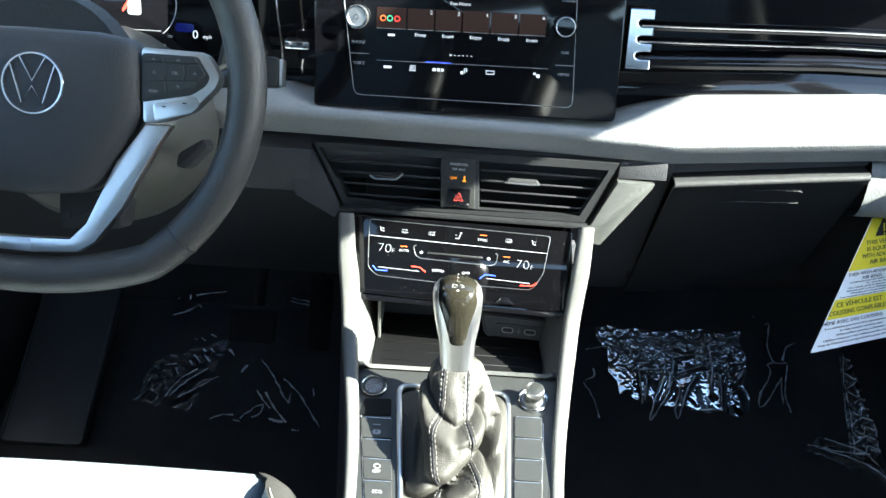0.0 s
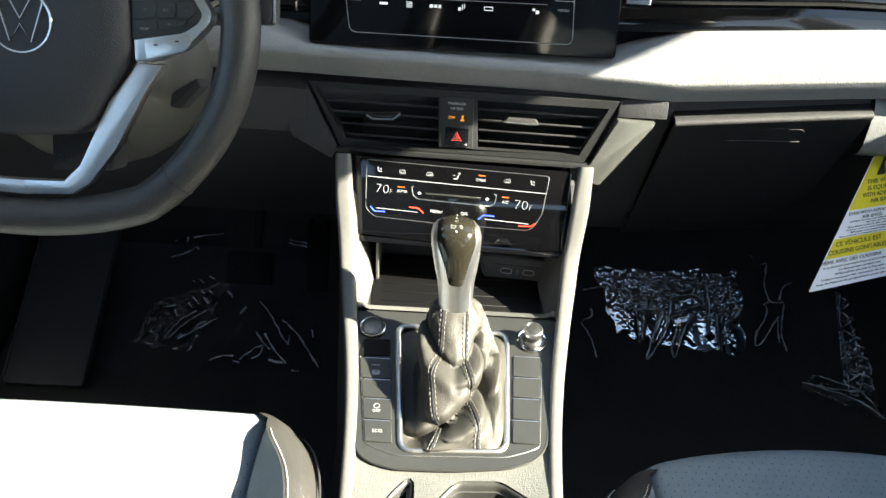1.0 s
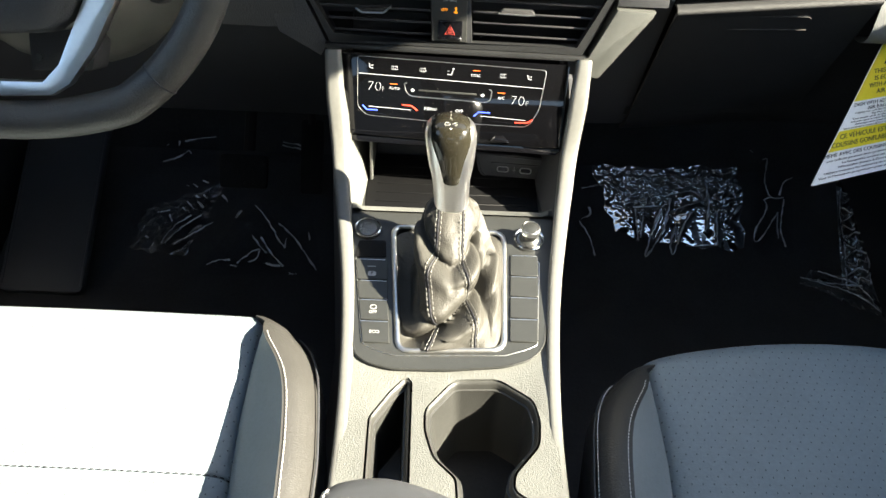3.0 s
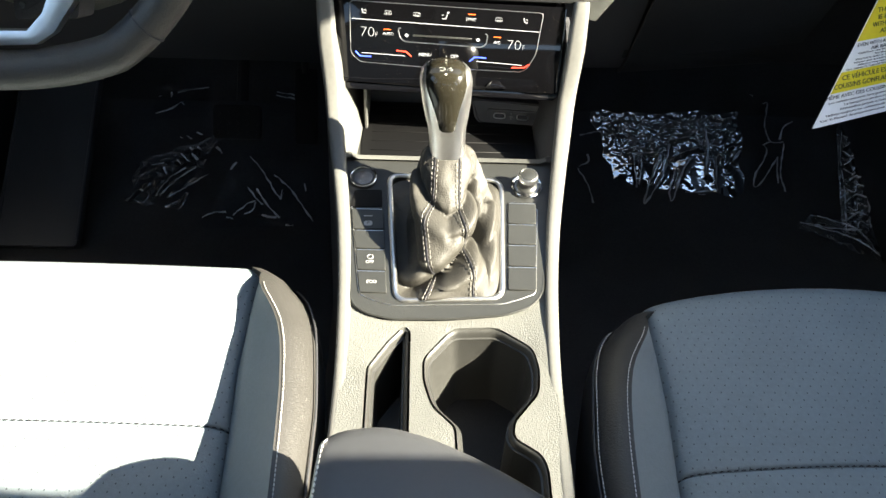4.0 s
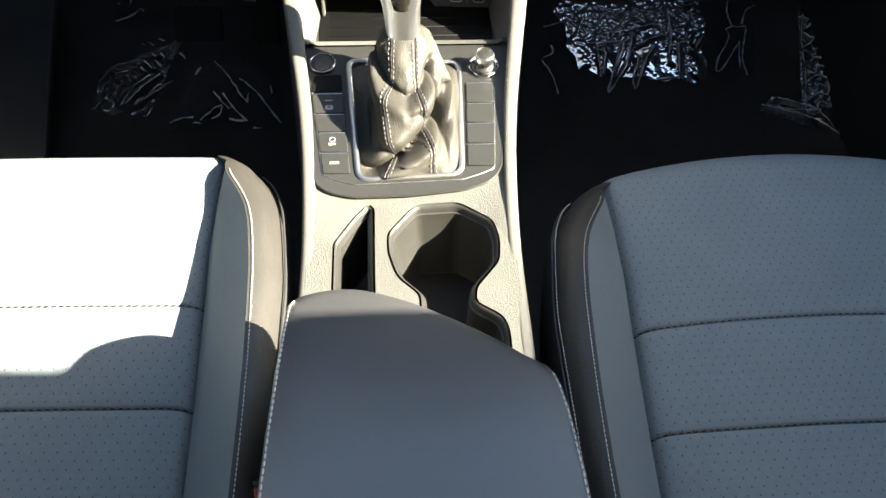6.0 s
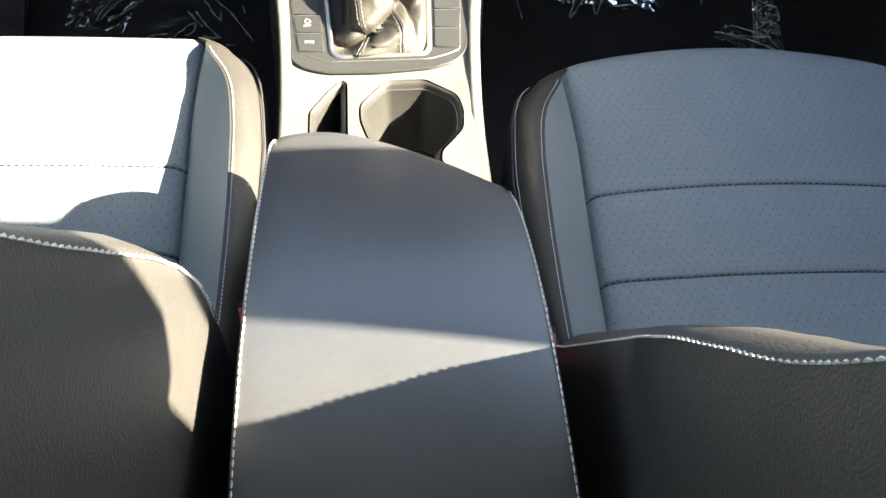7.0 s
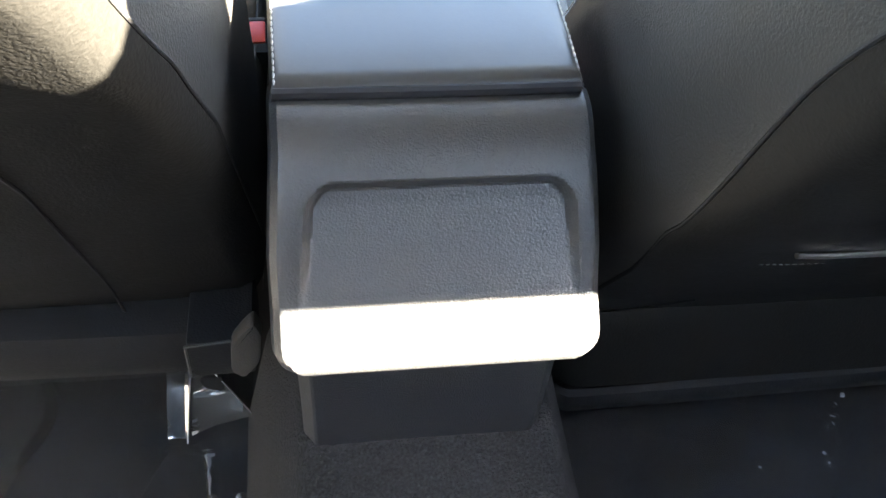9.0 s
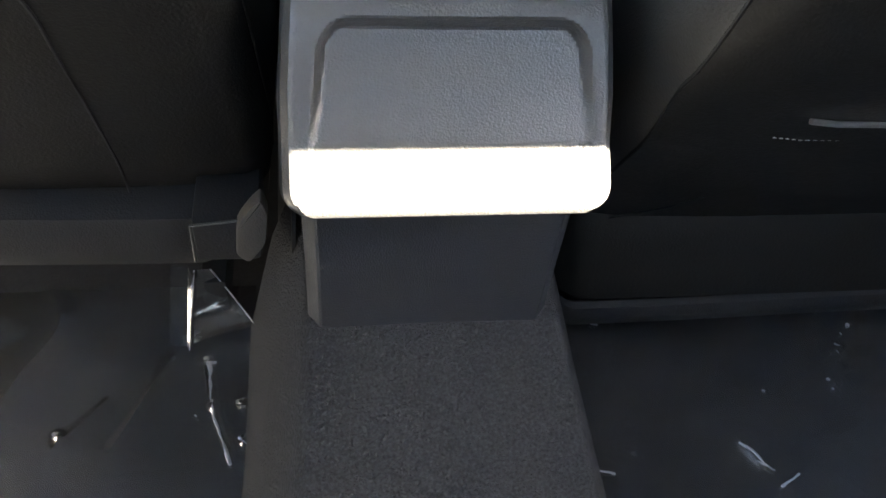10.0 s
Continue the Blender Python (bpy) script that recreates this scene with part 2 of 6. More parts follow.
def rounded(poly, r, seg=4):
    """The polygon with its corners rounded."""
    out = []
    k = len(poly)
    for i in range(k):
        p, a, b = Vector(poly[i]), Vector(poly[i - 1]), Vector(poly[(i + 1) % k])
        da, db = (a - p), (b - p)
        q = min(r, da.length * 0.45, db.length * 0.45)
        s, e = p + da.normalized() * q, p + db.normalized() * q
        for j in range(seg + 1):
            t = j / seg
            out.append(tuple((1 - t) ** 2 * s + 2 * t * (1 - t) * p + t ** 2 * e))
    return out


def bend(pts, r):
    """An open line with its inner corners rounded."""
    return [pts[0]] + rounded(pts, r)[5:-5] + [pts[-1]]


def rect(u0, u1, v0, v1):
    return [(u0, v0), (u1, v0), (u1, v1), (u0, v1)]


def spline(pts, n=8):
    """A smooth line through the points."""
    ps = [Vector(p) for p in pts]
    ps = [ps[0] * 2 - ps[1]] + ps + [ps[-1] * 2 - ps[-2]]
    out = []
    for i in range(1, len(ps) - 2):
        a, b, c, d = ps[i - 1:i + 3]
        for j in range(n):
            t = j / n
            out.append(0.5 * ((2 * b) + (c - a) * t + (2 * a - 5 * b + 4 * c - d) * t ** 2 + (3 * b - a - 3 * c + d) * t ** 3))
    out.append(ps[-2])
    return out


def tube(path, r, seg=8, closed=False, flat=1.0, up=(0, 0, 1)):
    """A round bar along the path; r may be a list."""
    rows = []
    k = len(path)
    for i, p in enumerate(path):
        a = path[(i - 1) % k] if closed or i else path[0]
        b = path[(i + 1) % k] if closed or i < k - 1 else path[-1]
        t = (Vector(b) - Vector(a)).normalized()
        s = t.cross(Vector(up))
        s = s.normalized() if s.length > 1e-6 else Vector((1, 0, 0))
        w = s.cross(t)
        rr = r[i] if isinstance(r, (list, tuple)) else r
        rows.append([Vector(p) + rr * (s * math.cos(q) + w * flat * math.sin(q)) for q in (2 * math.pi * j / seg for j in range(seg))])
    if closed:
        rows.append(rows[0])
    return sheet(rows, closed=True, caps=not closed)


def stitches(path, length=0.004, gap=0.0022, r=0.0007, lift=Vector((0, 0, 0.0006))):
    """A row of thread stitches along a path."""
    bms, carry = [], 0.0
    line = [Vector(p) for p in path]
    acc = [0.0]
    for a, b in zip(line, line[1:]):
        acc.append(acc[-1] + (b - a).length)

    def at(s):
        for i in range(len(line) - 1):
            if s <= acc[i + 1]:
                return line[i].lerp(line[i + 1], (s - acc[i]) / max(1e-9, acc[i + 1] - acc[i]))
        return line[-1]

    rows_all = bmesh.new()
    s = 0.0
    while s + length < acc[-1]:
        a, b = at(s) + lift, at(s + length) + lift
        t = (b - a).normalized()
        side = t.cross(Vector((0.3, 0.2, 1))).normalized()
        up = side.cross(t)
        ring = [side * r, up * r, -side * r, -up * r]
        va = [rows_all.verts.new(a + q * 0.5) for q in ring]
        vm = [rows_all.verts.new((a + b) / 2 + q + up * r * 0.5) for q in ring]
        vb = [rows_all.verts.new(b + q * 0.5) for q in ring]
        for p, q in ((va, vm), (vm, vb)):
            for i in range(4):
                rows_all.faces.new((p[i], p[(i + 1) % 4], q[(i + 1) % 4], q[i]))
        rows_all.faces.new(va)
        rows_all.faces.new(vb)
        s += length + gap
    return rows_all


def strip(path, wide, thick, side=(1, 0, 0)):
    """A flat bar with rounded edges along the path; wide may be a list."""
    rows = []
    for i, p in enumerate(path):
        a, b = path[max(0, i - 1)], path[min(len(path) - 1, i + 1)]
        t = (Vector(b) - Vector(a)).normalized()
        n = Vector(side).cross(t).normalized()
        sx = t.cross(n).normalized()
        w = wide[i] if isinstance(wide, (list, tuple)) else wide
        r = min(thick, w) * 0.45
        rows.append([Vector(p) + sx * u + n * v for u, v in rounded(rect(-w, w, -thick, thick), r * 1.6, 3)])
    return sheet(rows, closed=True, caps=True)


def lettering(text, height, m, width=None, thin=0.0):
    """Flat raised letters, centred; u to the right, v up, in the plane that m lays them in."""
    cu = bpy.data.curves.new("letters", "FONT")
    cu.body, cu.size, cu.align_x, cu.align_y, cu.extrude = text, height * 1.4, "CENTER", "CENTER", 0.00015
    cu.resolution_u, cu.offset = 3, -thin * height
    ob = new("letters", cu)
    dg = bpy.context.evaluated_depsgraph_get()
    dg.update()
    me = bpy.data.meshes.new_from_object(ob.evaluated_get(dg))
    bm = bmesh.new()
    bm.from_mesh(me)
    bpy.data.objects.remove(ob)
    bpy.data.curves.remove(cu)
    bpy.data.meshes.remove(me)
    if width and bm.verts:
        w = max(v.co.x for v in bm.verts) - min(v.co.x for v in bm.verts)
        bm.transform(Matrix.Diagonal((width / w, 1, 1, 1)))
    bm.transform(m)
    return bm


def cut_plate(outer, holes, z0, z1, zfun=None):
    """A plate with openings through it, outline and openings in plan."""
    bm = bmesh.new()
    loops = []
    for poly in [outer] + holes:
        vs = [bm.verts.new((x, y, z1)) for x, y in poly]
        es = [bm.edges.new((vs[i], vs[(i + 1) % len(vs)])) for i in range(len(vs))]
        loops += es
    bmesh.ops.triangle_fill(bm, use_beauty=True, use_dissolve=False, edges=loops)
    bmesh.ops.recalc_face_normals(bm, faces=bm.faces)
    ret = bmesh.ops.extrude_face_region(bm, geom=bm.faces[:])
    for v in ret["geom"]:
        if isinstance(v, bmesh.types.BMVert):
            v.co.z = z0
    if zfun:
        for v in bm.verts:
            v.co.z += zfun(v.co.x, v.co.y)
    return bm


def grow(poly, d):
    """The polygon moved outwards by d."""
    out, k = [], len(poly)
    area = sum(poly[i - 1][0] * poly[i][1] - poly[i][0] * poly[i - 1][1] for i in range(k))
    sg = 1 if area > 0 else -1
    for i in range(k):
        a, p, b = Vector(poly[i - 1]), Vector(poly[i]), Vector(poly[(i + 1) % k])
        t = (b - a).normalized()
        out.append((p.x + sg * t.y * d, p.y - sg * t.x * d))
    return out


def well(poly, z1, z0, shrink=0.9, zfun=None, flare=0.003):
    """A cup below an opening: a rounded lip, walls that narrow downwards and a floor."""
    c = Vector((sum(p[0] for p in poly) / len(poly), sum(p[1] for p in poly) / len(poly)))
    rows = []
    for d, z in ((flare, z1), (flare * 0.6, z1 - 0.0006), (flare * 0.25, z1 - 0.0025), (0.0, z1 - 0.006), (-0.0015, z1 - 0.0065), (-0.0015, z1 - 0.010)):
        rows.append([(x, y, z + (zfun(x, y) if zfun else 0)) for x, y in grow(poly, d)])
    for z, k in (((z0 + z1) / 2, (1 + shrink) / 2), (z0 + 0.006, shrink), (z0, shrink * 0.94)):
        rows.append([(c.x + (x - c.x) * k, c.y + (y - c.y) * k, z + (zfun(x, y) if zfun else 0)) for x, y in grow(poly, -0.0015)])
    bm = sheet(rows, closed=True)
    bm.verts.ensure_lookup_table()
    bm.faces.new(bm.verts[-len(poly):])
    return bm

# ---- shell of the car ----
def shell():
    rows = []
    for y, z in ((-1.3, 0.03), (-0.4, 0.0), (0.3, 0.0), (0.95, 0.0), (1.08, 0.03), (1.25, 0.075), (1.36, 0.25), (1.4, 0.6), (1.4, 0.72)):
        rows.append([(x, y, z) for x in np.linspace(-0.74, 0.74, 13)])
    one("floor", thicken(sheet(rows), -0.02), CARPET, "black carpeted car floor with a sloping toe board", "floor", kind="structure")
    for side, nm in ((-1, "wall_west"), (1, "wall_east")):
        # unseen sill line, stepped to cut the sun where the cabin is shaded
        prof = [(-1.35, -0.03), (1.4, -0.03), (1.4, 0.82), (0.80, 0.780), (0.66, 0.770), (0.50, 0.764), (0.22, 0.764), (-0.22, 0.776), (-0.28, 0.794), (-0.37, 0.794), (-0.45, 0.86), (-0.58, 0.97), (-1.35, 1.0)]
        m = Matrix(((0, 0, side, 0), (1, 0, 0, 0), (0, 1, 0, 0), (0, 0, 0, 1)))
        one(nm, prism(prof, 0.70, 0.78, 0.012, m), SOFT, "unseen black door trim panel, its sill shaped to cut the sun", "wall", kind="structure")
    one("wall_south", prism([(-0.78, -0.03), (0.78, -0.03), (0.78, 0.84), (0.46, 0.84), (0.42, 1.05), (-0.42, 1.05), (-0.46, 0.84), (-0.78, 0.84)], 1.0, 1.4, 0.03, pose(0, 0, 0, 90)), SOFT, "dark rear bulkhead below the rear window", "wall", kind="structure")
    one("ceiling", box(-0.58, 0.58, -1.05, 0.54, 1.13, 1.17, 0.015), HEADLINER, "pale grey fabric headliner", "ceiling", kind="structure")
    for side in (-1, 1):
        m = Matrix(((0, 0, side, 0), (1, 0, 0, 0), (0, 1, 0, 0), (0, 0, 0, 1)))
        # pillars and rails out of view, outlines fitted to the sun patches they bound
        for prof, x0, x1 in (
            ([(0.30, 1.16), (0.60, 1.16), (0.74, 1.07), (1.18, 0.86), (1.02, 0.81), (0.55, 1.0), (0.30, 1.11)], 0.64, 0.68),
            ([(-0.100, 0.76), (0.085, 0.76), (0.072, 0.87), (0.058, 0.911), (0.042, 0.944), (0.029, 0.958), (0.012, 1.003), (-0.012, 1.15), (-0.170, 1.15), (-0.140, 0.981), (-0.120, 0.886)], 0.66, 0.70),
            ([(-1.35, 0.76), (-1.15, 0.76), (-0.85, 1.15), (-1.1, 1.15)], 0.64, 0.70),
            ([(-1.1, 1.146), (-0.24, 1.146), (-0.19, 1.10), (0.40, 1.10), (0.66, 1.08), (0.66, 1.165), (-1.1, 1.165)], 0.575, 0.61),
        ):
            one("trim", prism(prof, x0, x1, 0.008, m), HEADLINER, "unseen pale grey pillar and roof rail trim, outlined for its shadows", "pillar", kind="structure")
    one("ground", box(-60, 60, -60, 60, -0.34, -0.28, 0), ASPHALT, "grey asphalt yard around the car", "ground", kind="structure")
    one("dash_top", box(-0.70, 0.70, 0.82, 1.35, 0.70, 0.78, 0.02), SOFT, "black padded dashboard top", "dashboard", kind="structure")


shell()


# ---- seats ----
def seat(side, dx, dy, dz, name_label):
    """A front seat; side -1: driver's, 1: passenger's. Built for the passenger and mirrored."""
    cx = 0.365
    root = thing("car_seat", (side * cx, 0.2 + dy, 0.0), name_label, "seat", "front seats")

    def w(x, y, z):
        return Vector((side * (x + dx), y + dy, z + dz))

    def mesh(rows, **k):
        return sheet([[w(*p) for p in r] for r in rows], **k)

    # cushion: plan lines as functions of y
    ys = [0.03, 0.08, 0.14, 0.20, 0.238, 0.2445, 0.2465, 0.248, 0.2495, 0.2515, 0.258, 0.30, 0.331, 0.3375, 0.3395, 0.341, 0.3425, 0.3445, 0.351, 0.38, 0.40, 0.42, 0.435, 0.45, 0.4625, 0.475, 0.485, 0.495]

    def soft(y, ks, vs):
        return float(np.mean([np.interp(y + q, ks, vs) for q in np.linspace(-0.018, 0.018, 9)]))

    def plan(y):
        x0 = soft(y, [0, 0.2, 0.34, 0.39, 0.43, 0.46, 0.48, 0.50], [0.112, 0.110, 0.110, 0.115, 0.120, 0.128, 0.138, 0.157])
        x2 = soft(y, [0, 0.16, 0.27, 0.35, 0.40, 0.43, 0.455, 0.475, 0.50], [0.132, 0.1345, 0.138, 0.143, 0.149, 0.157, 0.170, 0.1815, 0.1808])
        x3 = np.interp(y, [0, 0.1, 0.2, 0.34, 0.40, 0.45, 0.50], [0.180, 0.181, 0.182, 0.186, 0.188, 0.186, 0.181])
        top = np.interp(y, [0, 0.2, 0.4, 0.47, 0.50], [0.375, 0.364, 0.362, 0.354, 0.343])
        low = np.interp(y, [0, 0.25, 0.34, 0.45, 0.50], [0.298, 0.312, 0.322, 0.336, 0.342])
        return x0, x2, x3, top, low

    crown = 0.033 if side > 0 else -0.003
    bol_rows, strip_rows, ins_rows = [], [], []
    out_line, in_line = [], []
    for y in ys:
        x0, x2, x3, top, low = plan(y)
        r = [(x0 + 0.012, y, 0.17), (x0 + 0.004, y, 0.24), (x0, y, top - 0.05)]
        for t in np.linspace(0.15, 1, 7):
            x = x0 + (x2 - x0) * (1 - math.cos(t * math.pi / 2)) * 1.0
            r.append((x, y, top - 0.05 + 0.05 * math.sin(t * math.pi / 2)))
        r.append((x2 + 0.0005, y, top - 0.016))
        bol_rows.append(r)
        if y < 0.487:
            out_line.append((x0 + 0.0045, y, top - 0.018))
        if y < 0.476:
            in_line.append((x2 - 0.0035, y, top))
        if y < 0.48:
            strip_rows.append([(x2 + (x3 - x2) * t, y, top + (low - top) * t ** 0.85 - (0.009 if t == 1 else 0.002 if t == 0.94 else 0)) for t in (0, 0.2, 0.4, 0.6, 0.8, 0.94, 1)])
        seam = min(abs(y - 0.248), abs(y - 0.341))
        dip = -0.0035 if seam < 0.001 else -0.0008 if seam < 0.002 else 0.0
        half = cx - x3
        ins_rows.append([(x3 + 2 * half * t, y + crown * math.sin(math.pi * t) ** 0.7 * (y / 0.5) ** 3, low + 0.005 * math.sin(math.pi * t) + dip - 0.009 * math.exp(-min(t, 1 - t) / 0.015)) for t in (0, 0.008, 0.02, 0.04, 0.07, 0.11, 0.17, 0.25, 0.33, 0.42, 0.5, 0.58, 0.67, 0.75, 0.83, 0.89, 0.93, 0.96, 0.98, 0.992, 1)])
    # rolled front edge
    last_ins, last_b = ins_rows[-1], bol_rows[-1]
    for k, (fy, fz) in enumerate(((0.012, -0.004), (0.024, -0.016), (0.03, -0.035), (0.03, -0.08), (0.02, -0.16))):
        ins_rows.append([(x, y + fy, z + fz) for x, y, z in last_ins])
        bol_rows.append([(x + (0.01 - fz * 0.05), y + fy * 0.9, max(0.17, z + fz)) for x, y, z in last_b])
    part("seat_insert", mesh(ins_rows), PERF, root, "perforated grey leatherette seat insert with cross seams")
    for ys_ in (0.248, 0.341):
        r = ins_rows[ys.index(ys_)]
        part("seam_stitching", stitches([w(x, y, z + 0.0016) for x, y, z in r], 0.0038, 0.0022, 0.0008), INK, root, "row of dark stitches across the insert")
    mirror = lambda rows: [[(2 * cx - x, y, z) for x, y, z in r] for r in rows]
    for rows in (bol_rows, mirror(bol_rows)):
        b = part("seat_bolster", mesh(rows), BOLSTER, root, "black leatherette seat bolster with pale stitching")
        if rows is bol_rows:
            part("stitching", stitches([w(*p) for p in spline(in_line, 3)], 0.0030, 0.0009, 0.00055), THREAD, b)
            part("piping", tube([w(*p) for p in spline(out_line, 3)], 0.0010, 6), SOFT, b)
            if side > 0:
                part("stitching", stitches([w(x + 0.0025, y, z + 0.003) for x, y, z in spline(out_line, 3)], 0.0030, 0.0009, 0.00055), THREAD, b)
    for rows in (strip_rows, mirror(strip_rows)):
        part("side_panel", mesh(rows), GREY, root)
    part("seat_base", box(*sorted((side * 0.15, side * 0.58)), 0.05 + dy, 0.45 + dy, 0.11, 0.20 + dz, 0.02), LOWER, root)
    for x in (0.17, 0.56):
        part("seat_rail", box(*sorted((side * (x - 0.012), side * (x + 0.012))), 0.02 + dy, 0.42 + dy, 0.03, 0.08, 0.004), LOWER, root, "black steel seat rail")

    # backrest: rings in planes square to the curved, reclined spine
    spine = [Vector((0, 0.1725, 0.309))]
    lean = lambda s: radians(38 - 26 * max(0.0, min(1.0, (s - 0.33) / 0.25)))
    for k in range(1, 201):
        a_ = lean(k * 0.005)
        spine.append(spine[-1] + 0.005 * Vector((0, -math.sin(a_), math.cos(a_))))

    def at_spine(s):
        i = min(199, int(s / 0.005))
        return spine[i].lerp(spine[i + 1], s / 0.005 - i), Vector((0, -math.cos(lean(s)), -math.sin(lean(s))))

    ss = [0.02 * k for k in range(31)] + [0.62, 0.64, 0.66, 0.675, 0.69, 0.70, 0.71, 0.72]
    deep = [0.20, 0.19, 0.157, 0.150, 0.142, 0.150, 0.164, 0.148, 0.07] if side > 0 else [0.20, 0.188, 0.142, 0.122, 0.126, 0.155, 0.170, 0.155, 0.08]
    depth = lambda s: float(np.interp(s, [0, 0.1, 0.28, 0.36, 0.45, 0.56, 0.66, 0.70, 0.72], deep))
    ring_rows, edge, seam, ins, shell = [], [], [], [], []
    slim = 0.006 if side > 0 else 0.0
    corner = [(1.0, 0.35), (0.985, 0.75), (0.965, 0.855), (0.942, 0.925), (0.905, 0.972), (0.7, 1.0), (0.3, 1.01)]
    for s in ss:
        inner = np.interp(s, [0, 0.1, 0.3, 0.45, 0.53, 0.60, 0.66, 0.70, 0.72], [0.116, 0.109, 0.114, 0.131, 0.174, 0.246, 0.30, 0.33, 0.34] if side > 0 else [0.116, 0.111, 0.1165, 0.140, 0.166, 0.200, 0.225, 0.26, 0.30])
        half = cx - inner
        thick = depth(s) - slim
        bol = np.interp(s, [0, 0.1, 0.24, 0.30, 0.36, 0.40, 0.45, 0.58, 0.72], [0.020, 0.026, 0.035, 0.035, 0.029, 0.021, 0.014, 0.012, 0.0])
        puff = float(np.interp(s, [0.60, 0.66, 0.70, 0.72], [0.0, 0.008, 0.010, 0.0]))
        tuck = float(np.interp(s, [0.3, 0.42, 0.53, 0.60, 0.66, 0.70], [0.007, 0.003, -0.008, -0.012, -0.008, 0.0])) if side > 0 else 0.0
        o_, back = at_spine(s)
        ring = []
        fade = min(1.0, (0.73 - s) / 0.10)
        if side > 0:
            e = float(np.interp(s, [0, 0.1, 0.17, 0.26, 0.31, 0.36, 0.40, 0.44, 0.48, 0.60], [0.012, 0.016, 0.022, 0.030, 0.032, 0.0285, 0.0225, 0.0185, 0.015, 0.012]))
            swell = 0.004
        else:
            e = float(np.interp(s, [0, 0.10, 0.15, 0.18, 0.21, 0.26, 0.31, 0.36, 0.40, 0.44, 0.48, 0.60], [-0.080, -0.045, -0.008, 0.014, 0.029, 0.037, 0.040, 0.0395, 0.0365, 0.0325, 0.027, 0.020]))
            swell = float(np.interp(s, [0.05, 0.14, 0.30, 0.45, 0.55], [-0.02, 0.010, 0.012, 0.007, 0.002]))
        e, bol = e * fade, max(bol * (1 if e > 0 else 0), (e + swell) * fade)
        half_prof = [(1, min(0.0, e)), (0.99, e), (0.955, 0.6 * bol + 0.4 * e), (0.90, bol), (0.82, bol), (0.74, 0.6 * bol), (0.66, 0.12 * bol), (0.4, 0.0)]
        prof = [(-u, d) for u, d in half_prof] + [(0, 0.004)] + half_prof[::-1]
        for u, d in prof:
            if side > 0 and u > 0.3:
                d *= 1 - 0.8 * max(0.0, min(1.0, (s - 0.45) / 0.10))
            ring.append(o_ - back * (d + (puff if -0.95 < u < (0.2 if side > 0 else 0.95) else 0)) + Vector((cx + u * half + tuck * max(0.0, min(1.0, (-u - 0.6) / 0.3)), 0, 0)))
        near = corner
        if side < 0:
            # the side face ends at a seam that falls forwards, the rear corner rounds off from there
            fall = lambda d: (o_ + back * d * thick).y - float(np.interp((o_ + back * d * thick).z, [0.36, 0.405, 0.42, 0.47, 0.51, 0.536, 0.572, 0.59, 0.62, 0.64, 0.66], [-0.053, -0.077, -0.083, -0.111, -0.131, -0.144, -0.161, -0.168, -0.182, -0.190, -0.194]))
            d_s = min(np.linspace(0.12, 0.80, 137), key=lambda d: abs(fall(d)))
            near = [(1.0, 0.5 * d_s), (0.992, d_s)] + [(0.992 - 0.078 * (1 - math.cos(a)), d_s + (0.985 - d_s) * math.sin(a)) for a in (0.55, 1.05, 1.5708)] + [(0.7, 1.0), (0.3, 1.01)]
        for u, d in corner + [(-u, d) for u, d in reversed(near)]:
            # passenger's unseen inner shoulder, flared to shape its shadow on the driver's seat
            flare = 0.0
            if side > 0 and u < -0.5 and d < 0.4:
                more = max(0.0, min(1.0, (s - 0.58) / 0.06))
                flare, d = 0.042 * more, d + 0.22 * more
            ring.append(o_ + back * d * thick + Vector((cx + u * half - flare, 0, 0)))
        ring_rows.append([w(*p) for p in ring])
        if s < 0.69:
            ins.append([w(*(ring[i] - back * 0.003)) for i in range(6, 11)])
        edge.append(ring[1] + Vector((-0.001, 0, 0.0)))
        if side > 0:
            line = float(np.interp(ring[-3].z, [0.34, 0.39, 0.402, 0.426, 0.44, 0.47, 0.50, 0.53, 0.555, 0.575, 0.603, 0.63], [0.145, 0.136, 0.1345, 0.133, 0.131, 0.130, 0.1293, 0.1287, 0.1297, 0.1302, 0.132, 0.137]))
            k = next((k for k in range(26, 29) if ring[k + 1].x < line), 28)
            seam.append(ring[k].lerp(ring[k + 1], max(0.0, min(1.0, (ring[k].x - line) / (ring[k].x - ring[k + 1].x)))) + back * 0.0012)
        else:
            k, line = 28, 0.0
            seam.append(ring[-2] + back * 0.0012)
        shell.append([w(*p) + Vector((0, -0.0015, -0.0008)) for p in ring[18:k + 1] + [seam[-1]] * (29 - k)])
    part("back_shell", sheet(shell), SHELL, root, "black leatherette rear panel of the backrest", sharp=180)
    part("back_insert", thicken(sheet(ins), 0.002), GREY, root, "grey leatherette backrest insert")
    part("backrest", sheet(ring_rows, closed=True, caps=True), LEATHER, root, "black leatherette backrest with pale top stitching", sharp=60)
    part("stitching", stitches([w(*p) for p in spline(edge, 3)], 0.0038, 0.0012, 0.0009), THREAD, root)
    part("seam", tube([w(*p) for p in spline(seam, 3)], 0.0012, 6), LOWER, root)
    def rear(x, s, out=0.001):
        o_, back = at_spine(s)
        return w(x, 0, 0) + o_ + back * ((depth(s) - slim) * 1.012 + out)

    if side < 0:
        part("panel_seam", tube(spline([(-0.203, -0.107, 0.497), (-0.201, -0.092, 0.467), (-0.202, -0.077, 0.433), (-0.202, -0.059, 0.390), (-0.204, -0.031, 0.330), (-0.205, -0.016, 0.294), (-0.207, -0.001, 0.250)], 5), 0.0011, 6), INK, root)
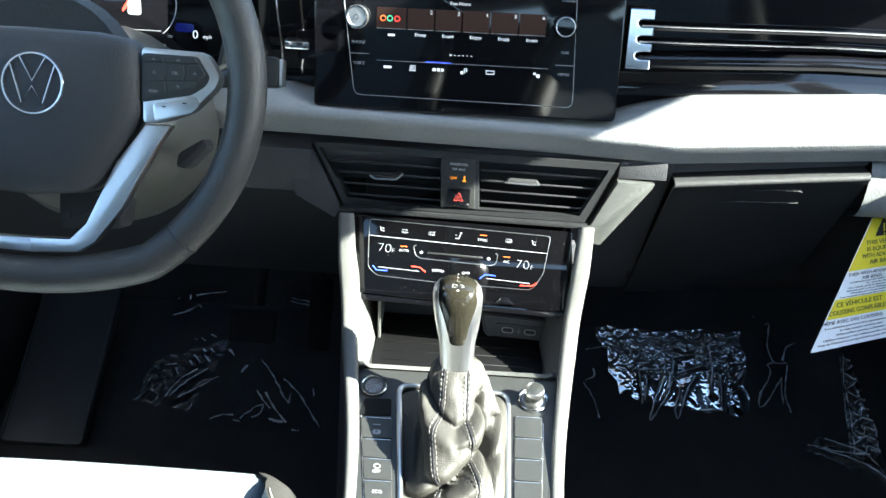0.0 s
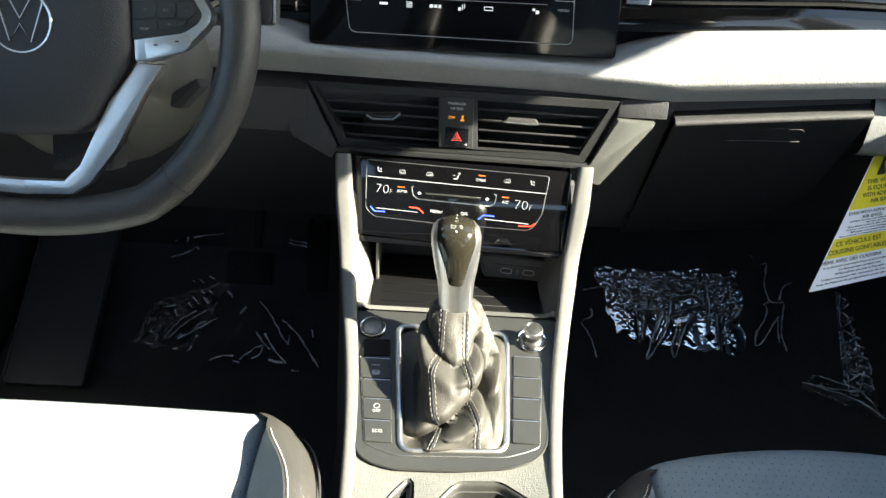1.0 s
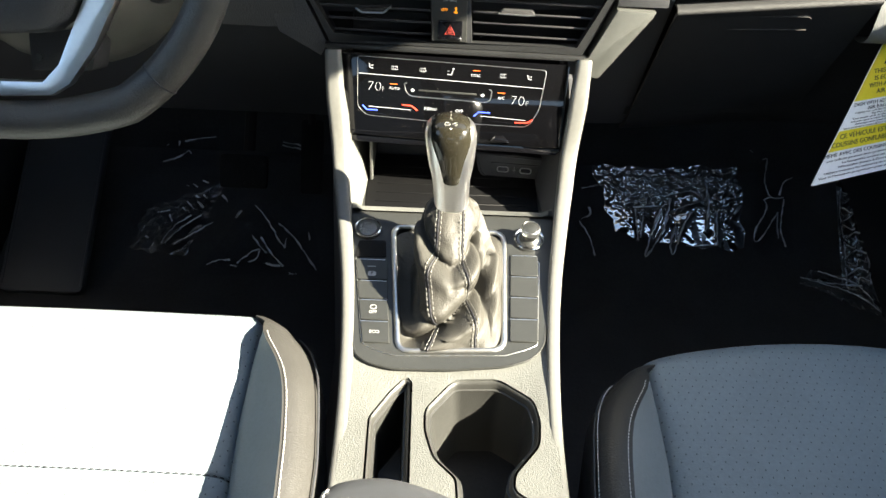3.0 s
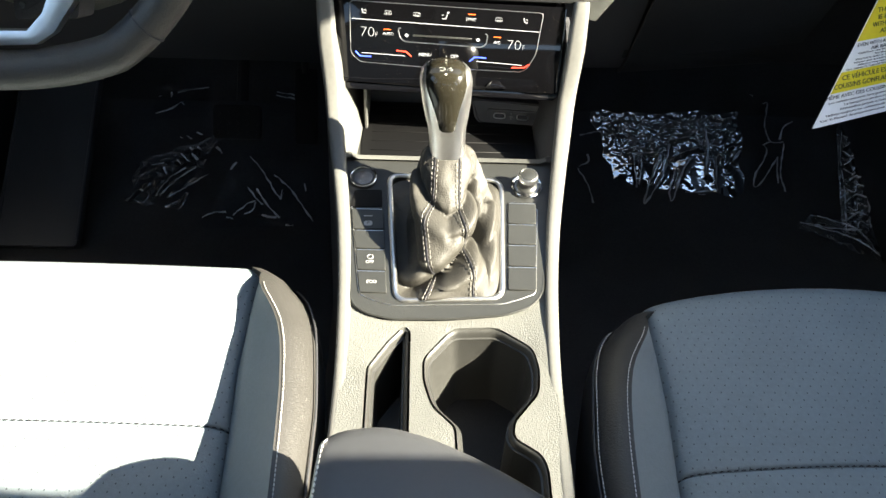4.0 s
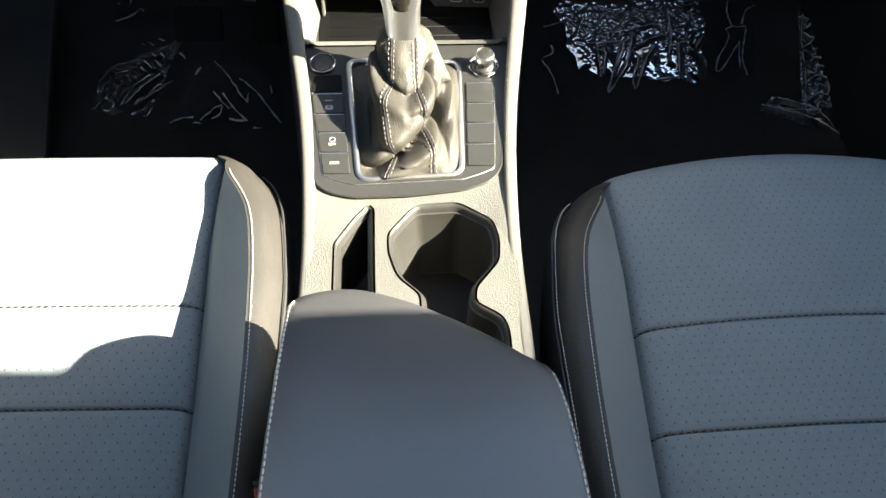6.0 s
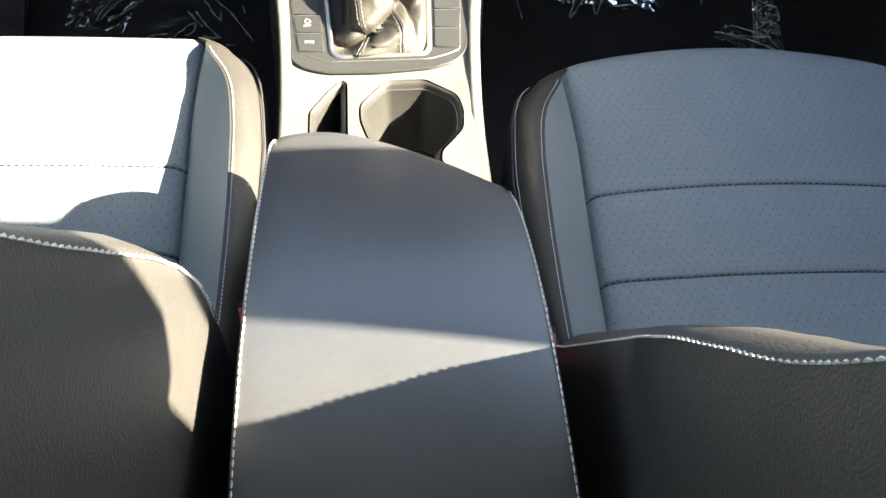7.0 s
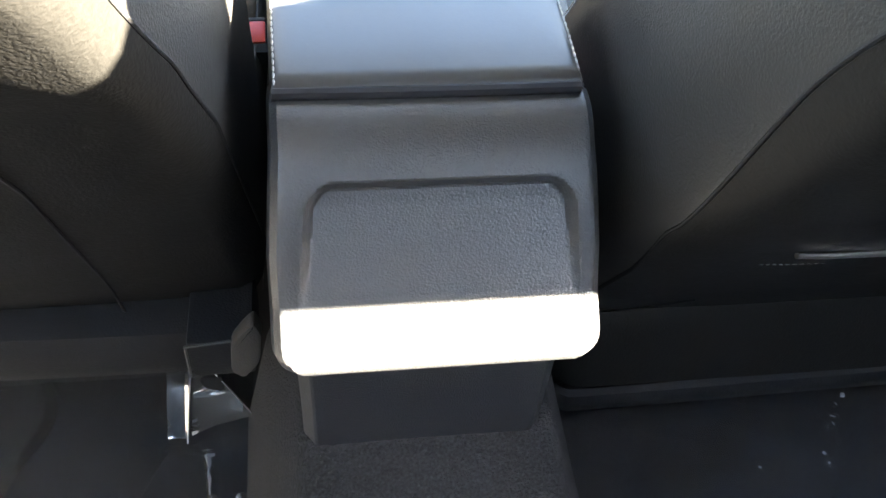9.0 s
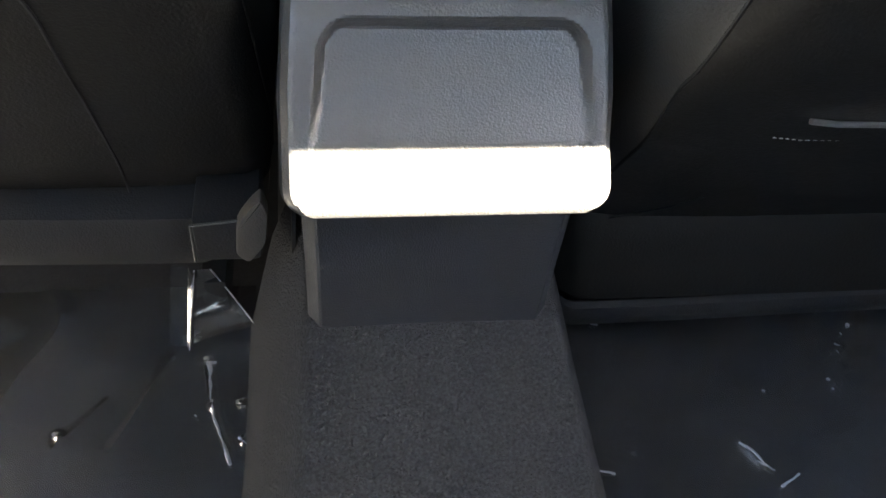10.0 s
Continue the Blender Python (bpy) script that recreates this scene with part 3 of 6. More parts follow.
        part("hinge_cover", box(-0.160, -0.112, -0.040, 0.03, 0.214, 0.258, 0.005), LOWER, root, "black hinge cover")
        part("hinge_cap", prism(rounded([(-0.127, 0.261), (-0.116, 0.279), (-0.108, 0.288), (-0.104, 0.272), (-0.108, 0.239), (-0.121, 0.219), (-0.130, 0.228)], 0.005), 0.0, 0.014, 0.0025, pose(0, -0.033, 0, 90)), HINGE, root)
        part("bracket_edge", tube([(-0.161, -0.041, 0.217), (-0.160, -0.041, 0.256), (-0.126, -0.041, 0.261)], 0.0013, 6), CONSOLE, root)
    else:
        pocket = [(0.215, 0.262), (0.235, 0.257), (0.30, 0.254), (0.42, 0.254), (0.50, 0.262)]
        pk = part("map_pocket", tube([rear(x, s, 0.003) for x, s in pocket], 0.0019, 8), SATIN, root, "pale edge of a map pocket")
        part("stitching", stitches([rear(x - 0.006, s - 0.034, 0.001) for x, s in pocket], 0.003, 0.002, 0.0005), THREAD, pk)
        part("panel_seam", tube([rear(x, s) for x, s in ((0.175, 0.01), (0.19, 0.03), (0.21, 0.06), (0.22, 0.10))], 0.0008, 6), INK, root)
    if side < 0:
        prof, ends, skin = [(0.02, 0.222), (-0.020, 0.217), (-0.032, 0.210), (-0.037, 0.197), (-0.037, 0.175), (-0.032, 0.157), (-0.022, 0.148), (0.02, 0.146)], (0.158, 0.60), LOWER
    else:
        skirt = [(0.03, 0.215), (0.014, 0.20), (0.002, 0.170), (-0.006, 0.140), (-0.010, 0.110)]
        part("lower_skirt", sheet([[w(x, y + 0.02 * max(0.0, (0.17 - x) / 0.03) ** 2, z) for x in (0.14, 0.148, 0.158, 0.17, 0.22, 0.4, 0.60)] for y, z in skirt]), SHELL, root, "black lower end of the backrest cover")
        prof, ends, skin = [(-0.008, 0.108), (-0.014, 0.105), (-0.017, 0.097), (-0.016, 0.083), (-0.010, 0.076), (0.02, 0.074)], (0.142, 0.60), LOWER
    part("valance", sheet([[w(x, y + 0.016 * max(0.0, (ends[0] + 0.018 - x) / 0.018) ** 2, z - 0.004 * math.sin(9 * x)) for x in np.linspace(ends[0], ends[0] + 0.02, 5).tolist() + np.linspace(ends[0] + 0.04, ends[1], 8).tolist()] for y, z in prof]), skin, root, "rounded lower edge of the backrest shell")
    # headrest out of view, placed and sized for the shadow it casts
    rows = []
    for d, k in ((-0.046, 0.66), (-0.038, 0.88), (-0.018, 1.0), (0.025, 1.0), (0.060, 0.90), (0.072, 0.66)):
        ring = []
        for a in np.linspace(0, 2 * math.pi, 24, endpoint=False):
            ca, sa = math.copysign(abs(math.cos(a)) ** 0.5, math.cos(a)), math.copysign(abs(math.sin(a)) ** 0.5, math.sin(a))
            ring.append(w(cx + 0.135 * k * ca, 0, 0) + at_spine(0.790 + 0.095 * k * sa)[0] + at_spine(0.75)[1] * (d + 0.010))
        rows.append(ring)
    part("headrest", sheet(rows, closed=True, caps=True), LEATHER, root)
    for x in (0.31, 0.42):
        part("headrest_post", tube([w(x, 0, 0) + at_spine(s)[0] + at_spine(s)[1] * 0.04 for s in (0.69, 0.72, 0.76)], 0.006, 8), CHROME, root)
    return root


passenger_seat = seat(1, 0.0, 0.0, 0.0, "grey perforated leatherette passenger seat with black bolsters")
driver_seat = seat(-1, -0.012, 0.025, 0.02, "grey perforated leatherette driver's seat with black bolsters, sunlit")


def spline2(pts, n=4):
    return [(p[0], p[1]) for p in spline([(a, b, 0) for a, b in pts], n)]


# ---- centre console ----
def zc(x, y):
    """Height of the console's top along the car."""
    return float(np.interp(y, [0.2, 0.45, 0.47, 0.63, 0.66], [0.362, 0.367, 0.372, 0.405, 0.41]))


def console():
    root = thing("centre_console", (0, 0.3, 0.0), "grey grained plastic centre console with cup holders and gear selector", "console")
    # side panels down to the tunnel
    for s in (-1, 1):
        rows = []
        for y, x, z in ((-0.02, 0.078, 0.40), (0.2, 0.085, 0.36), (0.30, 0.087, 0.358), (0.42, 0.087, 0.36), (0.50, 0.090, 0.372), (0.57, 0.098, 0.396), (0.63, 0.106, 0.416), (0.67, 0.113, 0.44), (0.69, 0.115, 0.475), (0.705, 0.116, 0.515)):
            rows.append([(s * x, y, z), (s * (x + 0.004), y, z - 0.02), (s * (x + 0.006), y, z - 0.10), (s * (x + 0.012), y, 0.15), (s * (x + 0.03), y, 0.0)])
        part("side_panel", thicken(sheet(rows), 0.003), SOFT, root)
        path = spline([(s * 0.0855, 0.20, 0.354), (s * 0.0865, 0.30, 0.358), (s * 0.0870, 0.40, 0.360), (s * 0.0900, 0.48, 0.373), (s * 0.0955, 0.55, 0.393), (s * 0.1035, 0.61, 0.414), (s * 0.1095, 0.65, 0.430), (s * 0.1135, 0.678, 0.458), (s * 0.1180, 0.694, 0.50), (s * 0.1195, 0.703, 0.522), (s * 0.1205, 0.709, 0.536), (s * 0.1207, 0.712, 0.542)], 5)
        part("rail", strip(path, [float(np.interp(i, [0, 18, 30, 40, 50, 55], [0.0055, 0.0058, 0.0078, 0.0088, 0.0078, 0.0075])) for i in range(len(path))], 0.0065), RAIL, root, "pale satin console side rail")
    part("stack_core", box(-0.108, 0.108, 0.765, 1.36, 0.0, 0.56, 0.01), LOWER, root, "black carpeted lower end of the console under the dashboard")
    cup = rounded([(-0.0165, 0.419), (0.0045, 0.448), (0.0415, 0.450), (0.067, 0.431), (0.0705, 0.411), (0.0685, 0.388), (0.0475, 0.360), (0.046, 0.346), (0.049, 0.339), (0.067, 0.326), (0.070, 0.315), (0.070, 0.285), (0.05, 0.265), (0.0, 0.265), (-0.006, 0.285), (0.0105, 0.322), (0.009, 0.354), (-0.0095, 0.374), (-0.016, 0.398)], 0.006)
    slot = rounded([(-0.060, 0.26), (-0.034, 0.26), (-0.0365, 0.450), (-0.0470, 0.436), (-0.0620, 0.409)], 0.003)
    outer = [(-0.087, 0.20), (0.087, 0.20), (0.0875, 0.40), (0.0905, 0.497), (0.0785, 0.487), (0.068, 0.476), (0.047, 0.468), (0.0, 0.463), (-0.048, 0.462), (-0.067, 0.467), (-0.079, 0.474), (-0.086, 0.489), (-0.0905, 0.497), (-0.0875, 0.40)]
    part("top_surround", cut_plate(outer, [grow(cup, 0.005), grow(slot, 0.005)], -0.004, 0.0, zc), CONSOLE, root, "grey grained plastic surround")
    # both wells carry the shade of their depth in a darker colour
    part("cup_holder", well(cup, 0.0, -0.075, 0.9, zfun=zc), SHADED_CUP, root, "deep double cup holder")
    cc = Vector((sum(p[0] for p in cup) / len(cup), sum(p[1] for p in cup) / len(cup)))
    part("cup_mat", prism([(cc.x + (x - cc.x) * 0.88, cc.y + (y - cc.y) * 0.88) for x, y in cup], 0.292, 0.2945), MATBLACK, root, "black rubber cup holder mat")
    part("key_slot", well(slot, 0.0, -0.06, 0.85, zfun=zc), SHADED_CUP, root)
    # selector panel
    flat_y = lambda poly: [(u, 0.55 + 0.98 * v) for u, v in poly]
    pan = rounded(flat_y([(-0.1015, 0.0836), (-0.0865, -0.066), (-0.0800, -0.0815), (-0.0690, -0.0880), (-0.0492, -0.0926), (0.0, -0.0918), (0.0483, -0.0866), (0.0700, -0.0785), (0.0785, -0.0690), (0.0825, -0.0600), (0.100, 0.0836)]), 0.006)
    boot_hole = rounded(flat_y([(-0.0430, -0.0740), (0.0445, -0.0690), (0.0475, 0.0600), (-0.0545, 0.0640)]), 0.010, 5)
    part("selector_panel", cut_plate(pan, [boot_hole], -0.006, 0.004, zc), PANEL, root, "satin black selector panel")
    part("panel_edge", tube([(x * 1.004, 0.55 + (y - 0.55) * 1.008, zc(x, y) + 0.003) for x, y in pan], 0.0013, 6, closed=True), PANEL, root, "rounded black panel edge")
    line = rounded(flat_y([(-0.0905, 0.030), (-0.0775, -0.0700), (-0.0660, -0.0760), (-0.0480, -0.0815), (0.0470, -0.0775), (0.0640, -0.0715), (0.0765, -0.0655), (0.0830, 0.030)]), 0.004)
    part("panel_line", tube([(x, y, zc(x, y) + 0.0042) for x, y in line], 0.0004, 5), SATIN, root, "fine light line along the panel")
    ring = rounded(flat_y([(-0.0455, -0.0765), (0.0470, -0.0715), (0.0502, 0.0630), (-0.0572, 0.0670)]), 0.012, 6)
    part("boot_frame", tube([(x, y, zc(x, y) + 0.0042) for x, y in ring], 0.0026, 10, closed=True, flat=0.85), FRAME, root, "satin silver frame round the gaiter")
    return root


CONSOLE_OB = console()


def armrest():
    root = thing("armrest", (0, 0.1, 0.36), "dark grey leatherette centre armrest with pale edge stitching", "armrest")
    zl = lambda y: float(np.mean([np.interp(y + q, [-0.12, -0.057, 0.0, 0.06, 0.12, 0.19, 0.28, 0.34], [0.502, 0.504, 0.5075, 0.5055, 0.4965, 0.479, 0.4535, 0.436]) for q in (-0.02, -0.01, 0.0, 0.01, 0.02)]))
    out = spline([(-0.0805, -0.057, 0), (-0.0845, 0.10, 0), (-0.0860, 0.25, 0), (-0.082, 0.279, 0), (-0.06, 0.290, 0), (-0.035, 0.289, 0), (0.0, 0.272, 0), (0.04, 0.242, 0), (0.068, 0.215, 0), (0.083, 0.198, 0), (0.0870, 0.15, 0), (0.0868, 0.05, 0), (0.0855, -0.055, 0)], 3)
    c = Vector((0, 0.1, 0))
    rows = []
    for k, dz in ((0.12, 0.003), (0.30, 0.0028), (0.55, 0.0022), (0.80, 0.001), (0.93, 0.0), (0.975, -0.001), (0.992, -0.0035), (1.0, -0.008), (0.996, -0.012), (0.95, -0.022)):
        rows.append([(c.x + (p.x - c.x) * k, c.y + (p.y - c.y) * (k if dz > -0.013 else 1), zl(c.y + (p.y - c.y) * k) + dz) for p in out])
    bm = sheet(rows, closed=True, caps=True)
    part("lid", bm, LID, root, "padded dark grey leatherette lid")
    for s in (-1, 1):
        ps = [(p.x * 0.968, p.y * 0.985 + 0.001, zl(p.y) - 0.0008) for p in out if (p.x * s > 0.0795)]
        part("stitching", stitches(ps, 0.0040, 0.0012, 0.00075), THREAD, root)
    part("lid_edge", tube([(x, -0.0560 - 0.0008 * (1 - (x / 0.08) ** 2), 0.4985) for x in np.linspace(-0.079, 0.083, 9)], 0.0036, 8), INK, root, "rolled black rear edge")
    body = [(-0.078, -0.04), (0.078, -0.04), (0.078, 0.17), (0.03, 0.225), (-0.03, 0.262), (-0.076, 0.250)]
    part("box", prism(rounded(body, 0.01), 0.30, 0.45), SOFT, root)
    return root


armrest()


def rear_cap():
    root = thing("console_rear_cap", (0, -0.1, 0.2), "charcoal grained plastic rear end of the console", "console")
    prof = spline2([(-0.045, 0.494), (-0.058, 0.4965), (-0.070, 0.495), (-0.082, 0.4885), (-0.093, 0.478), (-0.103, 0.465), (-0.113, 0.449), (-0.123, 0.433), (-0.132, 0.4195)], 10)
    prof += [(-0.1335, 0.4175), (-0.145, 0.408), (-0.150, 0.404), (-0.1535, 0.4012), (-0.156, 0.399), (-0.1575, 0.3965), (-0.158, 0.394), (-0.1575, 0.391), (-0.155, 0.388), (-0.13, 0.386)]
    rows = []
    for y, z in prof:
        h = 0.0868 + 0.0042 * max(0.0, min(1.0, (0.485 - z) / 0.045)) - 0.5 * max(0.0, 0.402 - z) - 0.008 * (1 - math.sqrt(1 - max(0.0, min(1.0, (0.405 - z) / 0.017)) ** 2))
        r = [(-h + 0.001, y + 0.06, z - 0.012), (-h, y + 0.012, z - 0.008), (-h + 0.002, y + 0.005, z - 0.003), (-h + 0.006, y + 0.001, z)]
        for x in np.linspace(-1, 1, 121):
            x = x * (h - 0.008)
            # shallow recess with a rounded top, open at the lower lip
            half = 0.0715 + 0.0065 * (0.470 - z) / 0.05
            d = 0.016 - math.hypot(max(0.0, 0.016 - (half - abs(x - 0.002))), max(0.0, 0.016 - (0.4745 - z) * 1.0))
            d = min(1.0, max(0.0, d / 0.0065)) * (1.0 if z > 0.419 else 0.0)
            d = d * d * (3 - 2 * d)
            d *= min(1.0, max(0.15, (z - 0.412) / 0.05))
            r.append((x, y + 0.0080 * d, z - 0.0040 * d))
        r += [(h - 0.006, y + 0.001, z), (h - 0.002, y + 0.005, z - 0.003), (h, y + 0.012, z - 0.008), (h - 0.001, y + 0.06, z - 0.012)]
        rows.append([(px + 0.0038, py, pz) for px, py, pz in r])
    part("cap", sheet(rows), CAP, root, "charcoal grained plastic cap with a shallow recess", sharp=24)
    rows = []
    for y, z, h in ((-0.124, 0.392, 0.087), (-0.112, 0.366, 0.084), (-0.107, 0.34, 0.0805), (-0.108, 0.28, 0.0795), (-0.108, 0.221, 0.0795), (-0.108, 0.19, 0.0795)):
        rows.append([(x + 0.0085, yy, z) for x, yy in ((-h - 0.007, y + 0.12), (-h - 0.007, y + 0.013), (-h - 0.006, y + 0.010), (-h + 0.001, y + 0.001), (-h + 0.003, y), (0, y), (h - 0.003, y), (h - 0.001, y + 0.001), (h + 0.006, y + 0.010), (h + 0.007, y + 0.013), (h + 0.007, y + 0.12))])
    part("foot_panel", sheet(rows), FOOT, root, "plain charcoal lower panel", sharp=24)
    return root


rear_cap()
rows = []
for y in (-1.3, -0.6, -0.3, -0.10, 0.05):
    z = float(np.interp(y, [-1.3, -0.3, -0.1, 0.05], [0.15, 0.195, 0.221, 0.232]))
    w_ = float(np.interp(y, [-1.3, -0.25, -0.1], [0.14, 0.100, 0.094]))
    rows.append([(x + 0.012, y, zz) for x, zz in ((-w_ - 0.06, 0.0), (-w_ - 0.03, z * 0.6), (-w_ - 0.001, z - 0.008), (-w_ + 0.006, z), (0, z + 0.002), (w_ - 0.006, z), (w_ + 0.001, z - 0.008), (w_ + 0.03, z * 0.6), (w_ + 0.06, 0.0))])
one("floor_tunnel", sheet(rows), TUNNEL, "dark grey carpeted floor tunnel between the rear footwells", "floor tunnel", kind="structure", sharp=60)


def frame_at(x, y, z, yaw, tilt, roll=0):
    """u to the right, v up, w out of the face towards the seats."""
    return pose(x, y, z) @ pose(0, 0, 0, 0, 0, yaw) @ pose(0, 0, 0, 90 + tilt, 0, 0) @ pose(0, 0, 0, 0, 0, roll)


def at(m, u, v, w=0.0):
    return m @ pose(u, v, w)


def bar(m, u0, u1, v0, v1, w=0.0, t=0.0003):
    """A thin printed or glowing bar."""
    return box(u0, u1, v0, v1, w, w + t, 0, 1, m)


def outline(m, poly, w, r, seg=6, closed=True):
    up = m.to_3x3() @ Vector((0, 0, 1))
    return tube([m @ Vector((u, v, w)) for u, v in poly], r, seg, closed=closed, up=tuple(up))


def disc(m, u, v, w0, rows, n=28):
    """A turned shape standing on a face: rows of (radius, height)."""
    return sheet([[m @ Vector((u + r * math.cos(a), v + r * math.sin(a), w0 + h)) for a in (2 * math.pi * j / n for j in range(n))] for r, h in rows], closed=True, caps=True)


# ---- buttons and knobs on the selector panel ----
M_BTN = frame_at(0, 0.55, 0.392, 0, -78.4)


def key(v0, v1, left):
    """Outline of a key of the two columns beside the gaiter."""
    if left:
        f = lambda v: (-0.0867 - 0.140 * v, -0.0588 - 0.080 * v)
    else:
        f = lambda v: (0.0545 + 0.034 * v, 0.0800 + 0.050 * v)
    (a0, b0), (a1, b1) = f(v0), f(v1)
    return [(a0, v0), (b0, v0), (b1, v1), (a1, v1)]


def console_controls():
    root = CONSOLE_OB
    for left, marks in ((True, (0.0243, -0.0007, -0.0225, -0.0458, -0.0698)), (False, (0.0355, 0.0100, -0.0139, -0.0381, -0.0637))):
        for k, (b, a) in enumerate(zip(marks, marks[1:])):
            ob = part("push_button", prism(rounded(key(a + 0.0008, b - 0.0008, left), 0.001, 2), -0.003, 0.0022, 0.0006, M_BTN, 1), PANEL, root)
            q = key(a, b, left)
            part("light_line", bar(M_BTN, q[2][0] - 0.0245, q[2][0] - 0.001, b - 0.0013, b - 0.0006, 0.0016), SATIN, ob)
            if left and k == 0:
                part("symbol", join(bar(M_BTN, -0.0780, -0.0704, 0.0145, 0.0153, 0.0022), prism(rounded(rect(-0.0775, -0.0697, 0.0036, 0.0090), 0.0026), 0.0022, 0.0026, 0, M_BTN)), PAINT, ob)
                part("symbol", lettering("P", 0.0030, at(M_BTN, -0.0736, 0.0063, 0.0030)), INK, ob)
            if left and k == 2:
                part("lettering", lettering("OFF", 0.0030, at(M_BTN, -0.0698, -0.0371, 0.0024)), PAINT, ob)
                part("symbol", outline(M_BTN, [(-0.0697 + 0.0026 * math.cos(a), -0.0315 + 0.0024 * math.sin(a)) for a in np.linspace(0, 2 * math.pi, 16, endpoint=False)], 0.0024, 0.0004, 5), PAINT, ob)
            if left and k == 3:
                part("lettering", lettering("ECO", 0.0032, at(M_BTN, -0.0672, -0.0582, 0.0024)), PAINT, ob)
    # near-black blank: the shadow lying on the panel here is its colour
    part("shadow_blank", prism(rounded([(-0.0915, 0.0262), (-0.0615, 0.0275), (-0.0630, 0.0475), (-0.0885, 0.0465)], 0.002), -0.004, 0.0015, 0, M_BTN), SHADED_PAD, root)
    st = part("start_button", disc(M_BTN, -0.0812, 0.0616, 0.0, [(0.0125, 0.0), (0.0125, 0.0030), (0.0112, 0.0034), (0.0108, 0.0026), (0.004, 0.0023), (0.0005, 0.0023)]), PANEL, root, "round engine start button with chrome ring")
    part("ring", disc(M_BTN, -0.0812, 0.0616, 0.0025, [(0.0128, 0.0), (0.0128, 0.0012), (0.0120, 0.0016), (0.0113, 0.0012), (0.0113, 0.0)]), CHROME, st)
    kn = part("rotary_knob", disc(M_BTN, 0.0742, 0.0560, 0.0, [(0.0105, 0.0), (0.0098, 0.004), (0.0074, 0.006), (0.0072, 0.009), (0.0086, 0.012), (0.0092, 0.0155), (0.0088, 0.0178), (0.0076, 0.0186), (0.0005, 0.0187)]), PANEL, root, "black drive mode knob with silver rim")
    part("ring", disc(M_BTN, 0.0742, 0.0560, 0.001, [(0.0148, 0.0), (0.0148, 0.0020), (0.0140, 0.0027), (0.0124, 0.0020), (0.0116, 0.001)]), CHROME, kn)
    part("cap", disc(M_BTN, 0.0742, 0.0560, 0.0, [(0.0094, 0.0140), (0.0094, 0.0168), (0.0088, 0.0182), (0.0080, 0.0190), (0.0078, 0.0184)]), SATIN, kn)
    # open tray under the climate panel
    rows = []
    for y, z, h, tx, tz in ((0.632, 0.412, 0.094, 0.100, 0.414), (0.640, 0.411, 0.094, 0.102, 0.416), (0.646, 0.400, 0.091, 0.103, 0.420), (0.67, 0.398, 0.090, 0.107, 0.445), (0.70, 0.396, 0.088, 0.111, 0.50), (0.77, 0.394, 0.086, 0.113, 0.52)):
        rows.append([(-tx, y, tz), (-tx * 0.6 - h * 0.4, y, z + (tz - z) * 0.6), (-h, y, z + 0.003), (-h + 0.006, y, z), (0, y, z), (h - 0.006, y, z), (h, y, z + 0.003), (tx * 0.6 + h * 0.4, y, z + (tz - z) * 0.6), (tx, y, tz)])
    part("tray", sheet([r[2:7] for r in rows[2:]]), PANEL, root, "black storage tray")
    part("tray_lip", sheet([r[2:7] for r in rows[:3]]), CONSOLE, root, "grey lip of the tray")
    # paler left wall, darker right wall: sun and shade put into the colours
    part("tray_side", sheet([r[:3] for r in rows]), CONSOLE, root)
    part("tray_side", sheet([r[6:] for r in rows]), PLASTIC, root)
    part("tray_back", box(-0.12, 0.12, 0.755, 0.765, 0.38, 0.50, 0.002), PLASTIC, root)
    part("tray_roof", box(-0.115, 0.115, 0.70, 0.77, 0.452, 0.458, 0.001), PANEL, root)
    # black rubber mat, the shade of the tray included in its colour
    mat_ = part("rubber_mat", box(-0.088, 0.088, 0.652, 0.752, 0.3965, 0.4015, 0.002), SHADED_PAD, root, "ribbed black rubber tray mat")
    for k in range(6):
        part("rib", box(-0.078, 0.078, 0.662 + 0.016 * k, 0.6640 + 0.016 * k, 0.4012, 0.4022, 0.0006, 1), SHADED_PAD, mat_)
    part("divider", box(-0.086, -0.083, 0.70, 0.757, 0.40, 0.455, 0.001), CONSOLE, root)
    mu = frame_at(0, 0.722, 0.411, -4.5, -12)
    usb = part("usb_panel", prism(rounded([(0.022, 0.016), (0.104, 0.014), (0.104, -0.014), (0.036, -0.014), (0.028, -0.007)], 0.004), -0.03, 0.0, 0.0012, mu), PLASTIC, root, "charcoal panel with two charging sockets")
    part("frame", outline(mu, rounded([(0.0245, 0.014), (0.102, 0.012), (0.102, -0.012), (0.037, -0.012), (0.030, -0.006)], 0.004), 0.0006, 0.0011, 6), PLASTIC, usb)
    part("plate", prism(rounded(rect(0.0405, 0.092, -0.008, 0.006), 0.002), 0.0, 0.0014, 0.0004, mu), PLASTIC, usb)
    for u in (0.0535, 0.0775):
        part("socket", outline(mu, rounded(rect(u - 0.0058, u + 0.0058, -0.0036, 0.0020), 0.0028), 0.0016, 0.0006, 6), SATIN, usb)
        part("socket_opening", prism(rounded(rect(u - 0.0050, u + 0.0050, -0.0028, 0.0012), 0.0018), 0.0013, 0.0018, 0, mu), INK, usb)
    part("symbol", join(bar(mu, 0.0652, 0.0658, -0.0040, 0.0030, 0.0015), bar(mu, 0.0634, 0.0676, -0.0012, -0.0006, 0.0015)), PAINT, usb)


console_controls()


